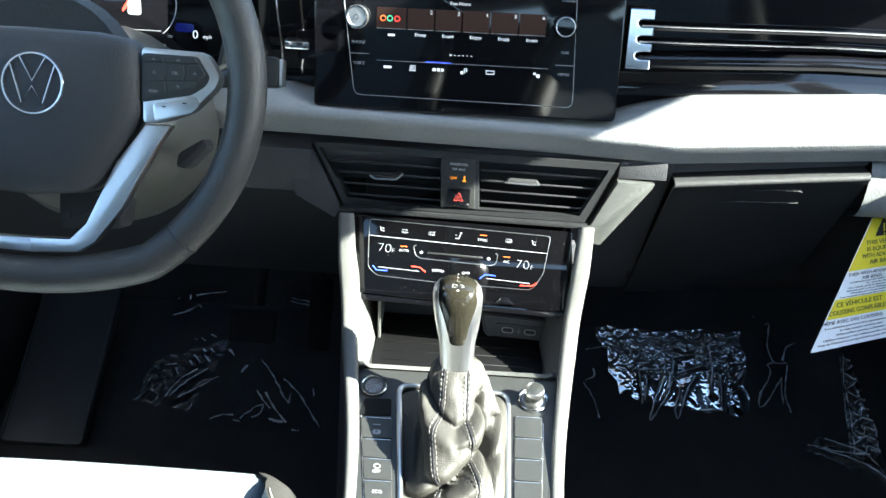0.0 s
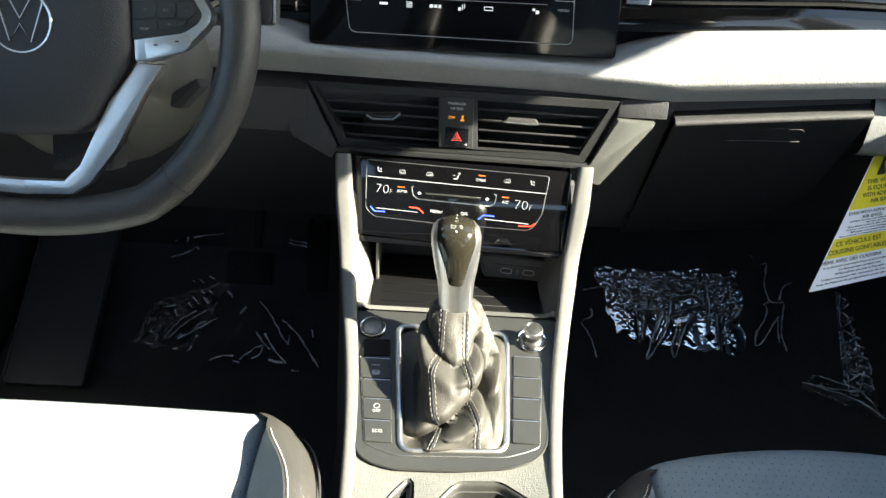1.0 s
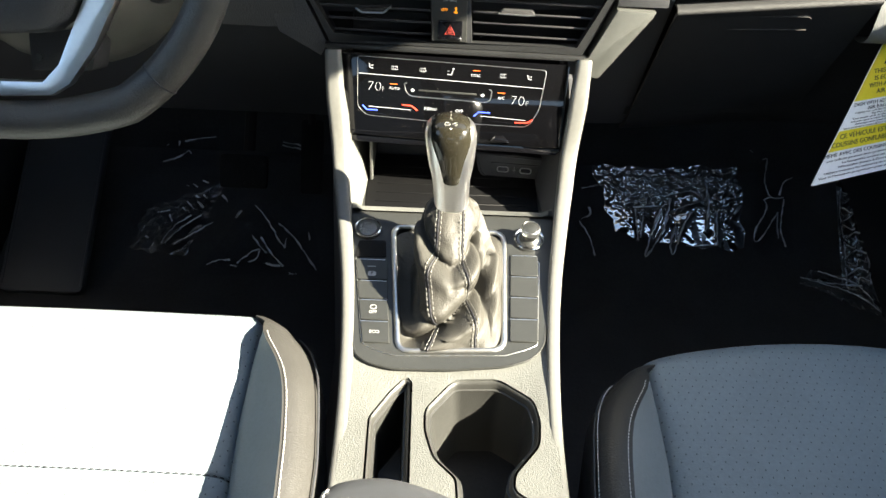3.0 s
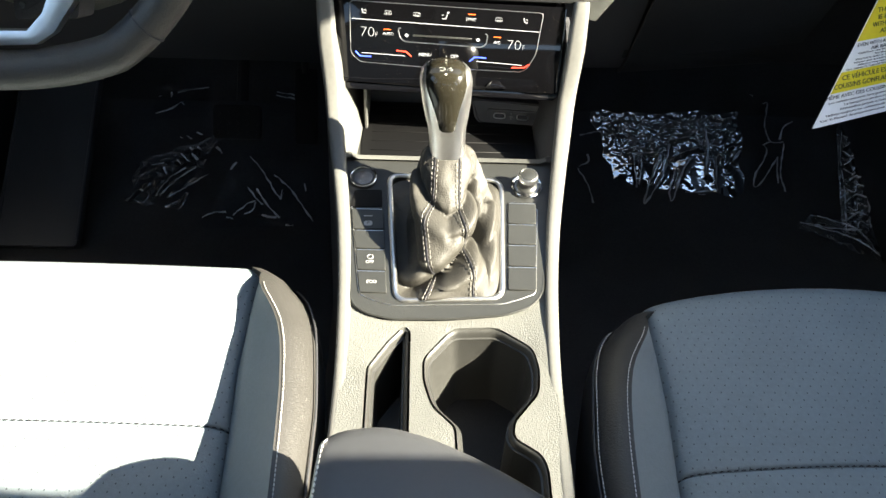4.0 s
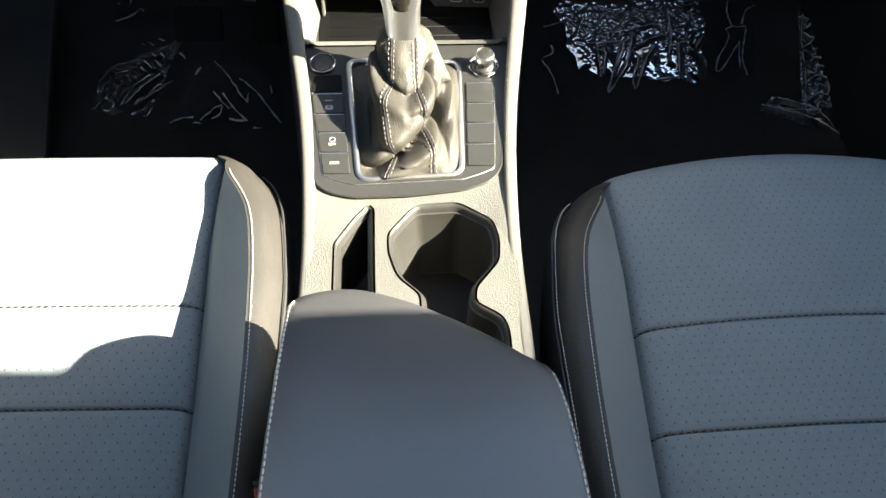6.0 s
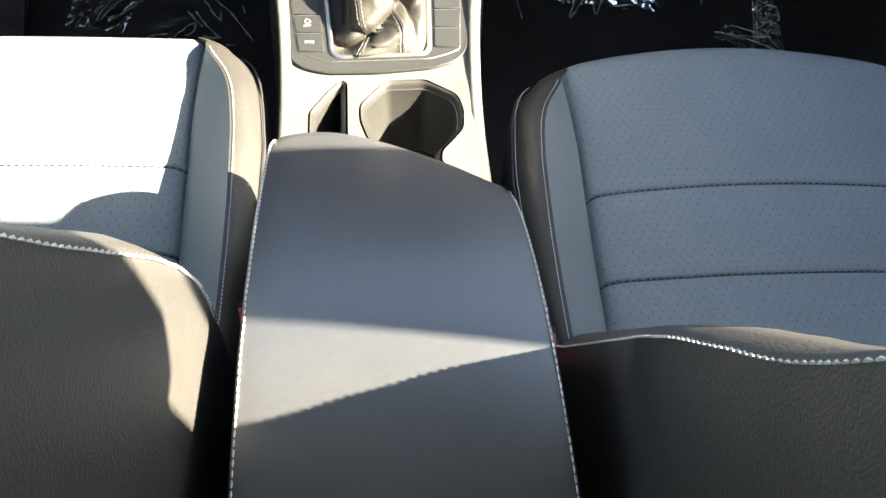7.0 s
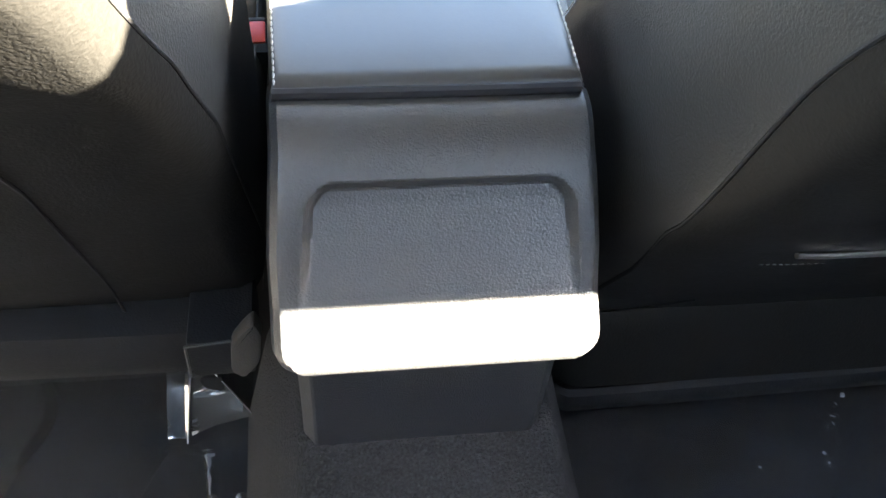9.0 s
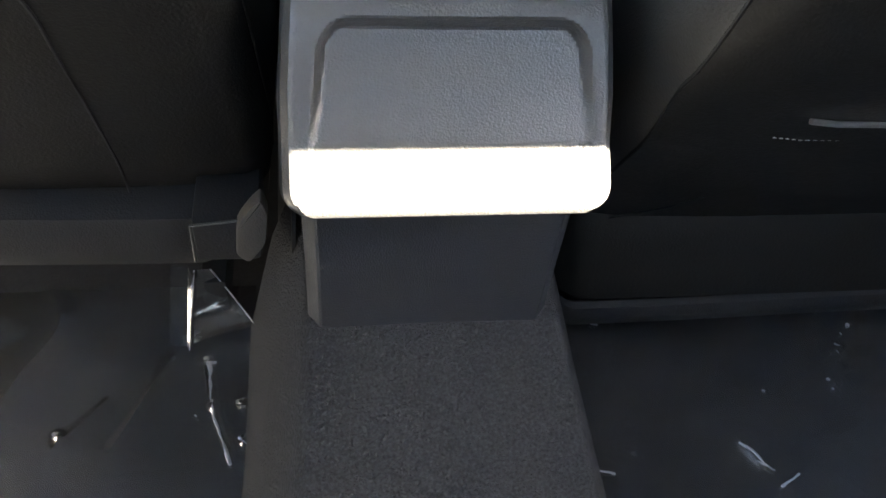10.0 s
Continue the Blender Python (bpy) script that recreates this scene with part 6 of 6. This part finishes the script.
# ---- warning card ----
def warning_card():
    root = thing("warning_card", (0.43, 0.72, 0.40), "yellow and white airbag warning card hanging before the glovebox", "warning card")
    M = frame_at(0.344, 0.640, 0.455, 30, -36, -5.0) @ Matrix(((0.94, 0.21, 0, 0), (0, 0.78, 0, 0), (0, 0, 1, 0), (0, 0, 0, 1)))
    edge = lambda v: 0.098 * v / 0.158
    bands = ((0.0, 0.036, CARD), (0.036, 0.060, YELLOW), (0.060, 0.093, CARD), (0.093, 0.160, YELLOW))
    part("card", prism(rounded([(0, 0), (0.24, 0), (0.24, 0.160), (edge(0.160), 0.160)], 0.003), -0.0006, 0.0, 0, M), CARD, root)
    for v0, v1, mt in bands:
        part("colour_band", prism([(edge(v0) + 0.001, v0 + 0.0004), (0.239, v0 + 0.0004), (0.239, v1 - 0.0004), (edge(v1) + 0.001, v1 - 0.0004)], 0.0002, 0.0006, 0, M), mt, root)
    for txt, u, v, h, wd in (("CE VÉHICULE EST", 0.068, 0.0525, 0.0060, 0.072), ("COUSSINS GONFLABLES", 0.068, 0.0430, 0.0060, 0.092), ("MÊME AVEC DES COUSSINS", 0.060, 0.0315, 0.0044, 0.094), ("EVEN WITH ADVANCED", 0.085, 0.0885, 0.0044, 0.075), ("AIR BAGS", 0.085, 0.0825, 0.0044, 0.032), ("THIS VEHICLE", 0.098, 0.1270, 0.0058, 0.055), ("IS EQUIPPED", 0.098, 0.1185, 0.0058, 0.050), ("WITH ADVANCED", 0.098, 0.1100, 0.0058, 0.064), ("AIR BAGS", 0.098, 0.1015, 0.0058, 0.038)):
        part("lettering", lettering(txt, h, at(M, u + 0.021 * v / 0.158, v, 0.0008), wd), INK, root)
    for k, (txt, wd) in enumerate((("Les enfants peuvent être gravement", 0.098), ("La banquette arrière est", 0.066), ("N'installez jamais à l'avant un", 0.084), ("Utilisez toujours les ceintures de sécurité", 0.112), ("Voir le Manuel du propriétaire pour plus de", 0.118))):
        v = 0.0255 - 0.0048 * k
        part("lettering", lettering(txt, 0.0026, at(M, edge(v) + (0.005, 0.031, 0.029, 0.011, 0.006)[k] + wd / 2, v, 0.0008), wd), INK, root)
    for k, (txt, wd) in enumerate((("Children can be killed or", 0.066), ("by the air bag", 0.036), ("The back seat is the safest", 0.070), ("Never put a rear-facing", 0.062), ("Always use seat belts", 0.058), ("See owner's manual for more", 0.076))):
        v = 0.0785 - 0.0034 * k
        part("lettering", lettering(txt, 0.0022, at(M, edge(v) + (0.012, 0.040, 0.012, 0.013, 0.021, 0.006)[k] + wd / 2, v, 0.0008), wd), INK, root)
    tri = [(0.117 + 0.017 * math.cos(a), 0.143 + 0.017 * math.sin(a)) for a in (math.pi / 2, math.pi / 2 + 2.0944, math.pi / 2 + 4.1888)]
    sg = part("warning_triangle", prism(rounded(tri, 0.002), 0.0006, 0.0010, 0, M), INK, root)
    part("mark", join(bar(M, 0.1158, 0.1182, 0.140, 0.151, 0.0011), bar(M, 0.1158, 0.1182, 0.1355, 0.138, 0.0011)), YELLOW, sg)
    return root


warning_card()


# ---- footwells ----
def toe(y):
    return float(np.interp(y, [0.95, 1.08, 1.25, 1.36, 1.4], [0.0, 0.03, 0.075, 0.25, 0.6]))


def film(name, x0, x1, y0, y1, nx, ny, amp, freq, seed, label, base=toe, lift=0.008, ragged=0.25, drape=0.0, creases=(), skin=None):
    """A crumpled sheet of clear protective film lying on the floor; drape: long flat pleats towards the seats."""
    rows = []
    for j in range(ny + 1):
        r = []
        for i in range(nx + 1):
            u, v = i / nx, j / ny
            x = x0 + (x1 - x0) * u + 0.012 * noise.noise(Vector((v * 6, seed, 1.7)))
            y = y0 + (y1 - y0) * v + ragged * (y1 - y0) * noise.noise(Vector((u * 5, seed * 3.1, 0.3))) * (1 - v)
            long = drape * max(0.0, min(1.0, (0.72 - v + 0.35 * noise.noise(Vector((u * 4.2, seed, 5.5)))) / 0.3)) * min(1.0, 4 * u * (1 - u) + 0.25)
            q = Vector((x * freq, y * freq * (0.6 - 0.45 * long), seed))
            q.x += 0.9 * noise.noise(Vector((x * 9, y * 9, seed + 2)))
            ridge = 1 - abs(noise.noise(q)) * 2.4
            fine = noise.noise(Vector((x * freq * 2.6, y * freq * (1.9 - 1.2 * long), seed + 4)))
            z = base(y) + lift + amp * (1 - 0.62 * long) * max(0, ridge) ** (2 + long) + amp * fine * (0.45 - 0.40 * long)
            for ax, ay, bx, by, h, wd in creases:
                d = Vector((bx - ax, by - ay))
                k = max(0.0, min(1.0, ((x - ax) * d.x + (y - ay) * d.y) / d.length_squared))
                z += h * math.exp(-math.hypot(x - ax - k * d.x, y - ay - k * d.y) / wd)
            r.append((x, y, z))
        rows.append(r)
    return one(name, sheet(rows), skin or FILM, label, "plastic film", "protective films", sharp=180)


def crumpled(corners, nx, ny, amp, seed, label, skin, wave=0.016, pleat=0.0, creases=(), ragged=0.0, slack=0.0):
    """A crumpled sheet of clear film between four corners (near, near, far, far) on the footwell floor: smooth folds, long pleats along the near edge and sharp creased ridges."""
    a, b, c, d = (Vector(p) for p in corners)
    rows = []
    for j in range(ny + 1):
        r = []
        for i in range(nx + 1):
            u, v = i / nx, j / ny
            p = a.lerp(b, u).lerp(d.lerp(c, u), v)
            p += (d - a) * ragged * noise.noise(Vector((u * 6, seed * 3.1, 0.3))) * (1 - v) + (d - a) * ragged * 0.6 * noise.noise(Vector((u * 7, seed * 1.7, 4.3))) * v
            p += (b - a) * ragged * 0.4 * noise.noise(Vector((v * 6, seed, 1.7))) * abs(2 * u - 1)
            warp = Vector((noise.noise(Vector((p.x * 22, p.y * 22, seed))), noise.noise(Vector((p.x * 22, p.y * 22, seed + 9))), 0)) * 0.7
            fine = noise.noise(Vector((p.x / wave, p.y / wave, seed)) + warp)
            tiny = noise.noise(Vector((p.x / wave * 2.1, p.y / wave * 1.6, seed + 3)) + warp)
            long = noise.noise(Vector((p.x / 0.021, p.y / 0.10, seed + 6)) + warp * 0.8)
            k = pleat * max(0.0, min(1.0, (0.55 - v + 0.30 * noise.noise(Vector((u * 4.2, seed, 5.5)))) / 0.25))
            z = amp * ((fine + 0.35 * tiny) * (1 - k) + 2.2 * long * k)
            for line, h, wd in creases:
                near = 9.0
                for (ax, ay), (bx, by) in zip(line, line[1:]):
                    q = max(0.0, min(1.0, ((p.x - ax) * (bx - ax) + (p.y - ay) * (by - ay)) / ((bx - ax) ** 2 + (by - ay) ** 2)))
                    near = min(near, math.hypot(p.x - ax - q * (bx - ax), p.y - ay - q * (by - ay)))
                z += h * math.exp(-near / wd)
            rim = min(1.0, 8 * min(u, 1 - u, v, 1 - v) + 0.25) * (1.0 - slack * max(0.0, 1.0 - abs(u - 0.66) / 0.17) ** 0.5 * max(0.0, min(1.0, (0.42 - v) / 0.12)))
            r.append((p.x, p.y, toe(p.y) + 0.009 + z * rim))
        rows.append(r)
    film_ob = one("plastic_film", sheet(rows), skin, label, "plastic film", "protective films", sharp=180)
    if creases:
        folds(film_ob, [line for line, h, wd in creases], lambda y: toe(y) + 0.009 + 0.9 * creases[0][1], seed)
    return film_ob


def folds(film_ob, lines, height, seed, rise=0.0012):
    """Glints on the folds of a film: thin uneven ribs along the given lines, their shine put into a pale colour."""
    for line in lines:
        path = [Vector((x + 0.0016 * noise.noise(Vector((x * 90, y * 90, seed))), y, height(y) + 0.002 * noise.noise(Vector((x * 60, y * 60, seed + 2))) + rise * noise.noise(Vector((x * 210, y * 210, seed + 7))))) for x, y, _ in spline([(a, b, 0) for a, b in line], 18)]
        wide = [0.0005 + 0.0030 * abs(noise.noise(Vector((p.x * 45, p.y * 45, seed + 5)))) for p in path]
        part("fold", tube(path, wide, 8, flat=0.6), GLINT_FILM, film_ob, "pale rib for the glint on a film fold")


def ridges(*lines, h=0.009, wd=0.0028):
    return tuple((line, h, wd) for line in lines)


PLEATS = ridges([(0.324, 1.140), (0.323, 1.106), (0.323, 1.078)], [(0.338, 1.141), (0.327, 1.084)], [(0.369, 1.146), (0.350, 1.102), (0.330, 1.045), (0.351, 1.074), (0.371, 1.109), (0.389, 1.168)], [(0.420, 1.140), (0.402, 1.110), (0.377, 1.053), (0.375, 1.070), (0.391, 1.115)], h=0.007, wd=0.0022)
CROSS_FOLDS = ridges([(0.455, 1.207), (0.453, 1.166), (0.441, 1.107)], [(0.462, 1.142), (0.454, 1.074)], [(0.322, 1.145), (0.375, 1.150)], [(0.393, 1.143), (0.438, 1.163)], [(0.388, 1.176), (0.428, 1.185), (0.440, 1.175)], [(0.470, 1.234), (0.488, 1.225), (0.503, 1.229)], [(0.400, 1.070), (0.454, 1.074)], h=0.007, wd=0.0022)
LOOSE_FOLDS = ridges([(0.238, 1.183), (0.275, 1.191)], [(0.231, 1.115), (0.246, 1.127), (0.247, 1.141)], [(0.228, 1.112), (0.242, 1.079), (0.248, 1.043)], [(0.493, 1.138), (0.505, 1.157), (0.497, 1.142)])
crumpled([(0.290, 1.090), (0.500, 1.070), (0.525, 1.246), (0.262, 1.240)], 260, 210, 0.0030, 2.3, "crumpled clear protective film on the passenger carpet", BRIGHT_FILM, 0.0085, 0.8, PLEATS + CROSS_FOLDS + LOOSE_FOLDS, 0.13, 0.8)
crumpled([(0.508, 1.068), (0.580, 1.068), (0.615, 1.262), (0.545, 1.262)], 50, 100, 0.0010, 8.8, "twisted scrap of clear film on the passenger carpet", FAINT_FILM, 0.03, 0.0, ridges([(0.563, 1.255), (0.570, 1.252), (0.560, 1.214), (0.562, 1.178), (0.585, 1.178)], [(0.550, 1.171), (0.551, 1.153), (0.522, 1.106), (0.517, 1.083), (0.534, 1.098), (0.568, 1.146)], [(0.562, 1.178), (0.548, 1.171)], [(0.567, 1.145), (0.556, 1.091)], [(0.584, 1.173), (0.566, 1.114), (0.566, 1.075)], [(0.609, 1.222), (0.592, 1.211), (0.579, 1.184)], [(0.538, 1.263), (0.544, 1.261)], h=0.007), 0.1)
door_folds = [[(0.649, 1.005), (0.666, 1.080), (0.676, 1.150), (0.694, 1.210)], [(0.690, 1.010), (0.706, 1.090), (0.716, 1.160), (0.730, 1.215)]]
for k in range(11):
    y, lean = 1.012 + 0.0185 * k, 0.005 * (-1) ** k
    x = 0.646 + 0.21 * (y - 1.0)
    door_folds.append([(x + 0.004, y + lean), (x + 0.018, y - lean), (x + 0.026, y + 0.009), (x + 0.040, y + 0.004)])
crumpled([(0.642, 1.000), (0.690, 1.000), (0.735, 1.225), (0.688, 1.220)], 60, 230, 0.0042, 5.1, "crumpled strip of clear film by the passenger door", BRIGHT_FILM, 0.011, 0.0, ridges(*door_folds, h=0.004, wd=0.002), 0.06)
crumpled([(0.575, 1.008), (0.695, 0.945), (0.690, 1.015), (0.600, 1.036)], 130, 70, 0.0034, 6.3, "crumpled end of clear film before the passenger seat", SPARSE_FILM, 0.014, 0.0, ridges([(0.577, 1.016), (0.600, 1.012), (0.627, 1.006), (0.671, 1.003)], [(0.577, 1.016), (0.620, 1.002), (0.660, 0.985), (0.69, 0.955)], [(0.608, 1.03), (0.665, 1.003), (0.69, 0.955)], h=0.006), 0.1)
crumpled([(-0.500, 1.028), (-0.405, 1.018), (-0.368, 1.172), (-0.488, 1.108)], 130, 140, 0.0032, 7.7, "crumpled clear protective film on the driver's carpet", SPECK_FILM, 0.010, 0.7, ridges([(-0.485, 1.059), (-0.483, 1.069)], [(-0.476, 1.048), (-0.471, 1.044)], [(-0.468, 1.098), (-0.448, 1.102)], [(-0.449, 1.036), (-0.435, 1.070), (-0.411, 1.092)], [(-0.442, 1.036), (-0.423, 1.068), (-0.395, 1.096)], [(-0.427, 1.035), (-0.402, 1.057), (-0.373, 1.080)], [(-0.447, 1.093), (-0.441, 1.081)], h=0.006) + ridges([(-0.432, 1.156), (-0.426, 1.154)], [(-0.421, 1.159), (-0.413, 1.153)], [(-0.405, 1.166), (-0.396, 1.162)], [(-0.412, 1.133), (-0.406, 1.131)], [(-0.399, 1.136), (-0.392, 1.129)], [(-0.423, 1.120), (-0.410, 1.107)], [(-0.406, 1.122), (-0.396, 1.110)], [(-0.428, 1.108), (-0.421, 1.101)], [(-0.368, 1.136), (-0.358, 1.124)], [(-0.339, 1.092), (-0.333, 1.107)], h=0.006), 0.12)
crumpled([(-0.385, 0.985), (-0.190, 0.985), (-0.215, 1.120), (-0.320, 1.130)], 90, 70, 0.0006, 9.4, "creased clear film beside the console", FAINT_FILM, 0.03, 0.0, ridges([(-0.311, 1.119), (-0.290, 1.094), (-0.272, 1.067), (-0.262, 1.049), (-0.251, 1.036)], [(-0.251, 1.054), (-0.251, 1.036)], [(-0.267, 1.084), (-0.240, 1.057), (-0.218, 1.026), (-0.197, 0.995)], [(-0.306, 1.058), (-0.294, 1.040), (-0.279, 1.025)], [(-0.291, 1.054), (-0.269, 1.021), (-0.249, 0.999)], [(-0.322, 1.002), (-0.306, 1.021), (-0.291, 1.031)], [(-0.305, 1.005), (-0.293, 1.013), (-0.290, 1.028)], h=0.006) + ridges([(-0.369, 0.997), (-0.354, 1.005), (-0.334, 1.008)], [(-0.331, 0.997), (-0.321, 0.996)], [(-0.277, 1.004), (-0.254, 0.999)], [(-0.217, 1.068), (-0.214, 1.052)], [(-0.238, 0.986), (-0.227, 0.986)], h=0.006), 0.05)
crumpled([(-0.490, 1.195), (-0.395, 1.205), (-0.395, 1.268), (-0.490, 1.262)], 50, 40, 0.0006, 11.8, "creased clear film under the pedals", FAINT_FILM, 0.02, 0.0, ridges([(-0.483, 1.242), (-0.480, 1.245)], [(-0.463, 1.251), (-0.462, 1.241)], [(-0.453, 1.251), (-0.426, 1.254), (-0.399, 1.256)], [(-0.481, 1.205), (-0.459, 1.216), (-0.444, 1.231), (-0.437, 1.226)], h=0.005), 0.05)
crumpled([(-0.295, 1.220), (-0.212, 1.215), (-0.210, 1.268), (-0.295, 1.270)], 50, 40, 0.0006, 12.4, "creased clear film end beside the console", FAINT_FILM, 0.02, 0.0, ridges([(-0.282, 1.254), (-0.255, 1.252), (-0.232, 1.248), (-0.222, 1.234)], [(-0.283, 1.251), (-0.262, 1.248), (-0.225, 1.239)], [(-0.218, 1.179), (-0.206, 1.176)], [(-0.215, 1.216), (-0.213, 1.211)], h=0.005), 0.05)


def pedals():
    b = thing("brake_pedal", (-0.31, 1.07, 0.12), "black rubber brake pedal on a steel arm", "pedal")
    M = frame_at(-0.307, 1.055, 0.165, 0, -35)
    pad = part("pad", prism(rounded(rect(-0.036, 0.036, -0.026, 0.026), 0.008), -0.008, 0.006, 0.003, M), MATBLACK, b)
    for i in range(5):
        for j in range(3):
            part("stud", prism([(-0.028 + 0.014 * i, -0.016 + 0.014 * j - 0.004), (-0.024 + 0.014 * i, -0.016 + 0.014 * j), (-0.028 + 0.014 * i, -0.016 + 0.014 * j + 0.004), (-0.032 + 0.014 * i, -0.016 + 0.014 * j)], 0.006, 0.008, 0, M), MATBLACK, pad)
    part("arm", tube([(-0.30, 1.075, 0.19), (-0.295, 1.13, 0.28), (-0.29, 1.16, 0.42)], 0.009, 8), LOWER, b)
    a = thing("accelerator_pedal", (-0.215, 1.16, 0.10), "black plastic accelerator pedal", "pedal")
    part("pad", prism(rounded(rect(-0.018, 0.018, -0.06, 0.06), 0.006), -0.008, 0.006, 0.003, frame_at(-0.215, 1.14, 0.14, 0, -30)), MATBLACK, a)
    part("arm", tube([(-0.215, 1.16, 0.19), (-0.218, 1.19, 0.28)], 0.006, 8), LOWER, a)
    f = thing("footrest", (-0.59, 1.0, 0.05), "broad black plastic footrest beside the pedals", "footrest")
    M = frame_at(-0.605, 1.10, 0.12, 0, -58)
    part("pad", prism(rounded(rect(-0.062, 0.062, -0.20, 0.17), 0.01), -0.012, 0.006, 0.004, M), FOOT, f)
    for x in (-0.060, 0.060):
        part("rim", tube([M @ Vector((x, v, 0.005)) for v in (-0.19, 0.0, 0.16)], 0.003, 6), FOOT, f)


pedals()


# ---- buckles ----
def buckle(x, y, z, s):
    root = thing("seat_belt_buckle", (x, y, z - 0.1), "black seat belt buckle with a red release key", "seat belt buckle", "seat belt buckles")
    M = pose(x, y, z, 14, 0, 0)
    part("housing", box(-0.011, 0.011, -0.024, 0.012, -0.10, -0.001, 0.004, 2, M), LOWER, root)
    part("release_key", box(-0.0080, 0.0080, -0.015, 0.006, -0.005, 0.001, 0.002, 2, M), RED, root, "bright red release key")
    part("slot", box(-0.008, 0.008, 0.0065, 0.010, -0.004, 0.0005, 0.0005, 1, M), INK, root)
    part("stalk", box(-0.006, 0.006, -0.012, 0.006, -0.22, -0.09, 0.002, 1, M), LOWER, root)


buckle(0.112, 0.148, 0.372, 1)
buckle(-0.103, 0.175, 0.375, -1)

# ---- rear footwells ----
flat = lambda y: 0.0
LEFT_FOLDS = ((-0.18, 0.007, -0.172, -0.044, 0.004, 0.003), (-0.172, -0.044, -0.157, -0.09, 0.005, 0.003), (-0.258, -0.082, -0.217, 0.007, 0.003, 0.010), (-0.307, -0.078, -0.269, -0.031, 0.002, 0.007), (-0.146, -0.042, -0.145, -0.046, 0.007, 0.003), (-0.143, -0.080, -0.141, -0.084, 0.009, 0.003), (-0.306, -0.066, -0.304, -0.068, 0.005, 0.003))
RIGHT_FOLDS = ((0.487, 0.023, 0.485, 0.020, 0.005, 0.003), (0.459, -0.005, 0.463, -0.006, 0.009, 0.003), (0.452, -0.013, 0.456, -0.013, 0.009, 0.003), (0.454, -0.029, 0.455, -0.030, 0.005, 0.003), (0.436, -0.047, 0.437, -0.052, 0.010, 0.003), (0.364, -0.054, 0.364, -0.055, 0.005, 0.003), (0.32, -0.109, 0.332, -0.130, 0.007, 0.003), (0.213, -0.111, 0.217, -0.112, 0.005, 0.003))
rear_left = film("plastic_film", -0.60, -0.135, -0.40, 0.10, 220, 230, 0.004, 7, 13.2, "smooth clear film over the rear carpet behind the driver", flat, 0.004, 0.1, creases=LEFT_FOLDS, skin=DULL_FILM)
rear_right = film("plastic_film", 0.16, 0.62, -0.40, 0.06, 220, 230, 0.003, 6, 15.6, "smooth clear film over the rear carpet behind the passenger", flat, 0.004, 0.1, creases=RIGHT_FOLDS, skin=DULL_FILM)
# short ribs set where the rear films glint
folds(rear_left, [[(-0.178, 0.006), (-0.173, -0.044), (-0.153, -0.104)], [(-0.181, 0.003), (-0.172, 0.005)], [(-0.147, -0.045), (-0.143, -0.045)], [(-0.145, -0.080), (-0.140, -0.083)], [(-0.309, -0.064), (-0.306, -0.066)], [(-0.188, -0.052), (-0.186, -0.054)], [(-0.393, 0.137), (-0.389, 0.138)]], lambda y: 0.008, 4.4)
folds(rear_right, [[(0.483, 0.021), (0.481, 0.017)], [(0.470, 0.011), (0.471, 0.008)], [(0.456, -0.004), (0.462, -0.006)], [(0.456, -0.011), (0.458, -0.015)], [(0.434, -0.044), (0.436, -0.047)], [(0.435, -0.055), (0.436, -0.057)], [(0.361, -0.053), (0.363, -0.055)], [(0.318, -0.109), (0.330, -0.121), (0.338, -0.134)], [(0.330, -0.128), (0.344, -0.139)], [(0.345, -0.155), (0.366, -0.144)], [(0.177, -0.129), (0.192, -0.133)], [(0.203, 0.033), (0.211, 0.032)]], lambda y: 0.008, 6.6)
# a corner of the film folded up against the seat rail: a flat tail, a sharp crease and a pointed flap
TAIL = (((-0.206, 0.050, 0.100), (-0.217, 0.023, 0.012)), ((-0.200, 0.050, 0.100), (-0.211, 0.023, 0.012)), ((-0.190, 0.050, 0.100), (-0.200, 0.022, 0.012)), ((-0.186, 0.043, 0.098), (-0.197, 0.017, 0.014)), ((-0.182, 0.050, 0.096), (-0.194, 0.024, 0.013)), ((-0.176, 0.052, 0.094), (-0.172, 0.034, 0.012)), ((-0.170, 0.052, 0.092), (-0.134, 0.040, 0.016)))
rows = []
for j in range(21):
    v = j / 20
    rows.append([Vector(a).lerp(Vector(b), v) + Vector((0, -1, 0.6)) * (0.0014 * noise.noise(Vector((a[0] * 160, v * 3, 3.0))) + (0.004 * max(0.0, 0.35 - v) / 0.35 if 2 < k < 6 else 0.0)) for k, (a, b) in enumerate(TAIL)])
tail = one("plastic_film", sheet(rows), FILM, "folded corner of clear film by the seat rail", "plastic film", "protective films", sharp=30)
# pale ribs give the glints along two creases of the tail
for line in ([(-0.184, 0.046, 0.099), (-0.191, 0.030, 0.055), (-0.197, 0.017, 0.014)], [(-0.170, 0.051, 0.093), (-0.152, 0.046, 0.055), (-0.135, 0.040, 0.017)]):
    part("fold", tube([Vector(p) + Vector((0, -0.002, 0.001)) for p in line], 0.0007, 6), GLINT_FILM, tail, "pale rib for the glint on a film fold")
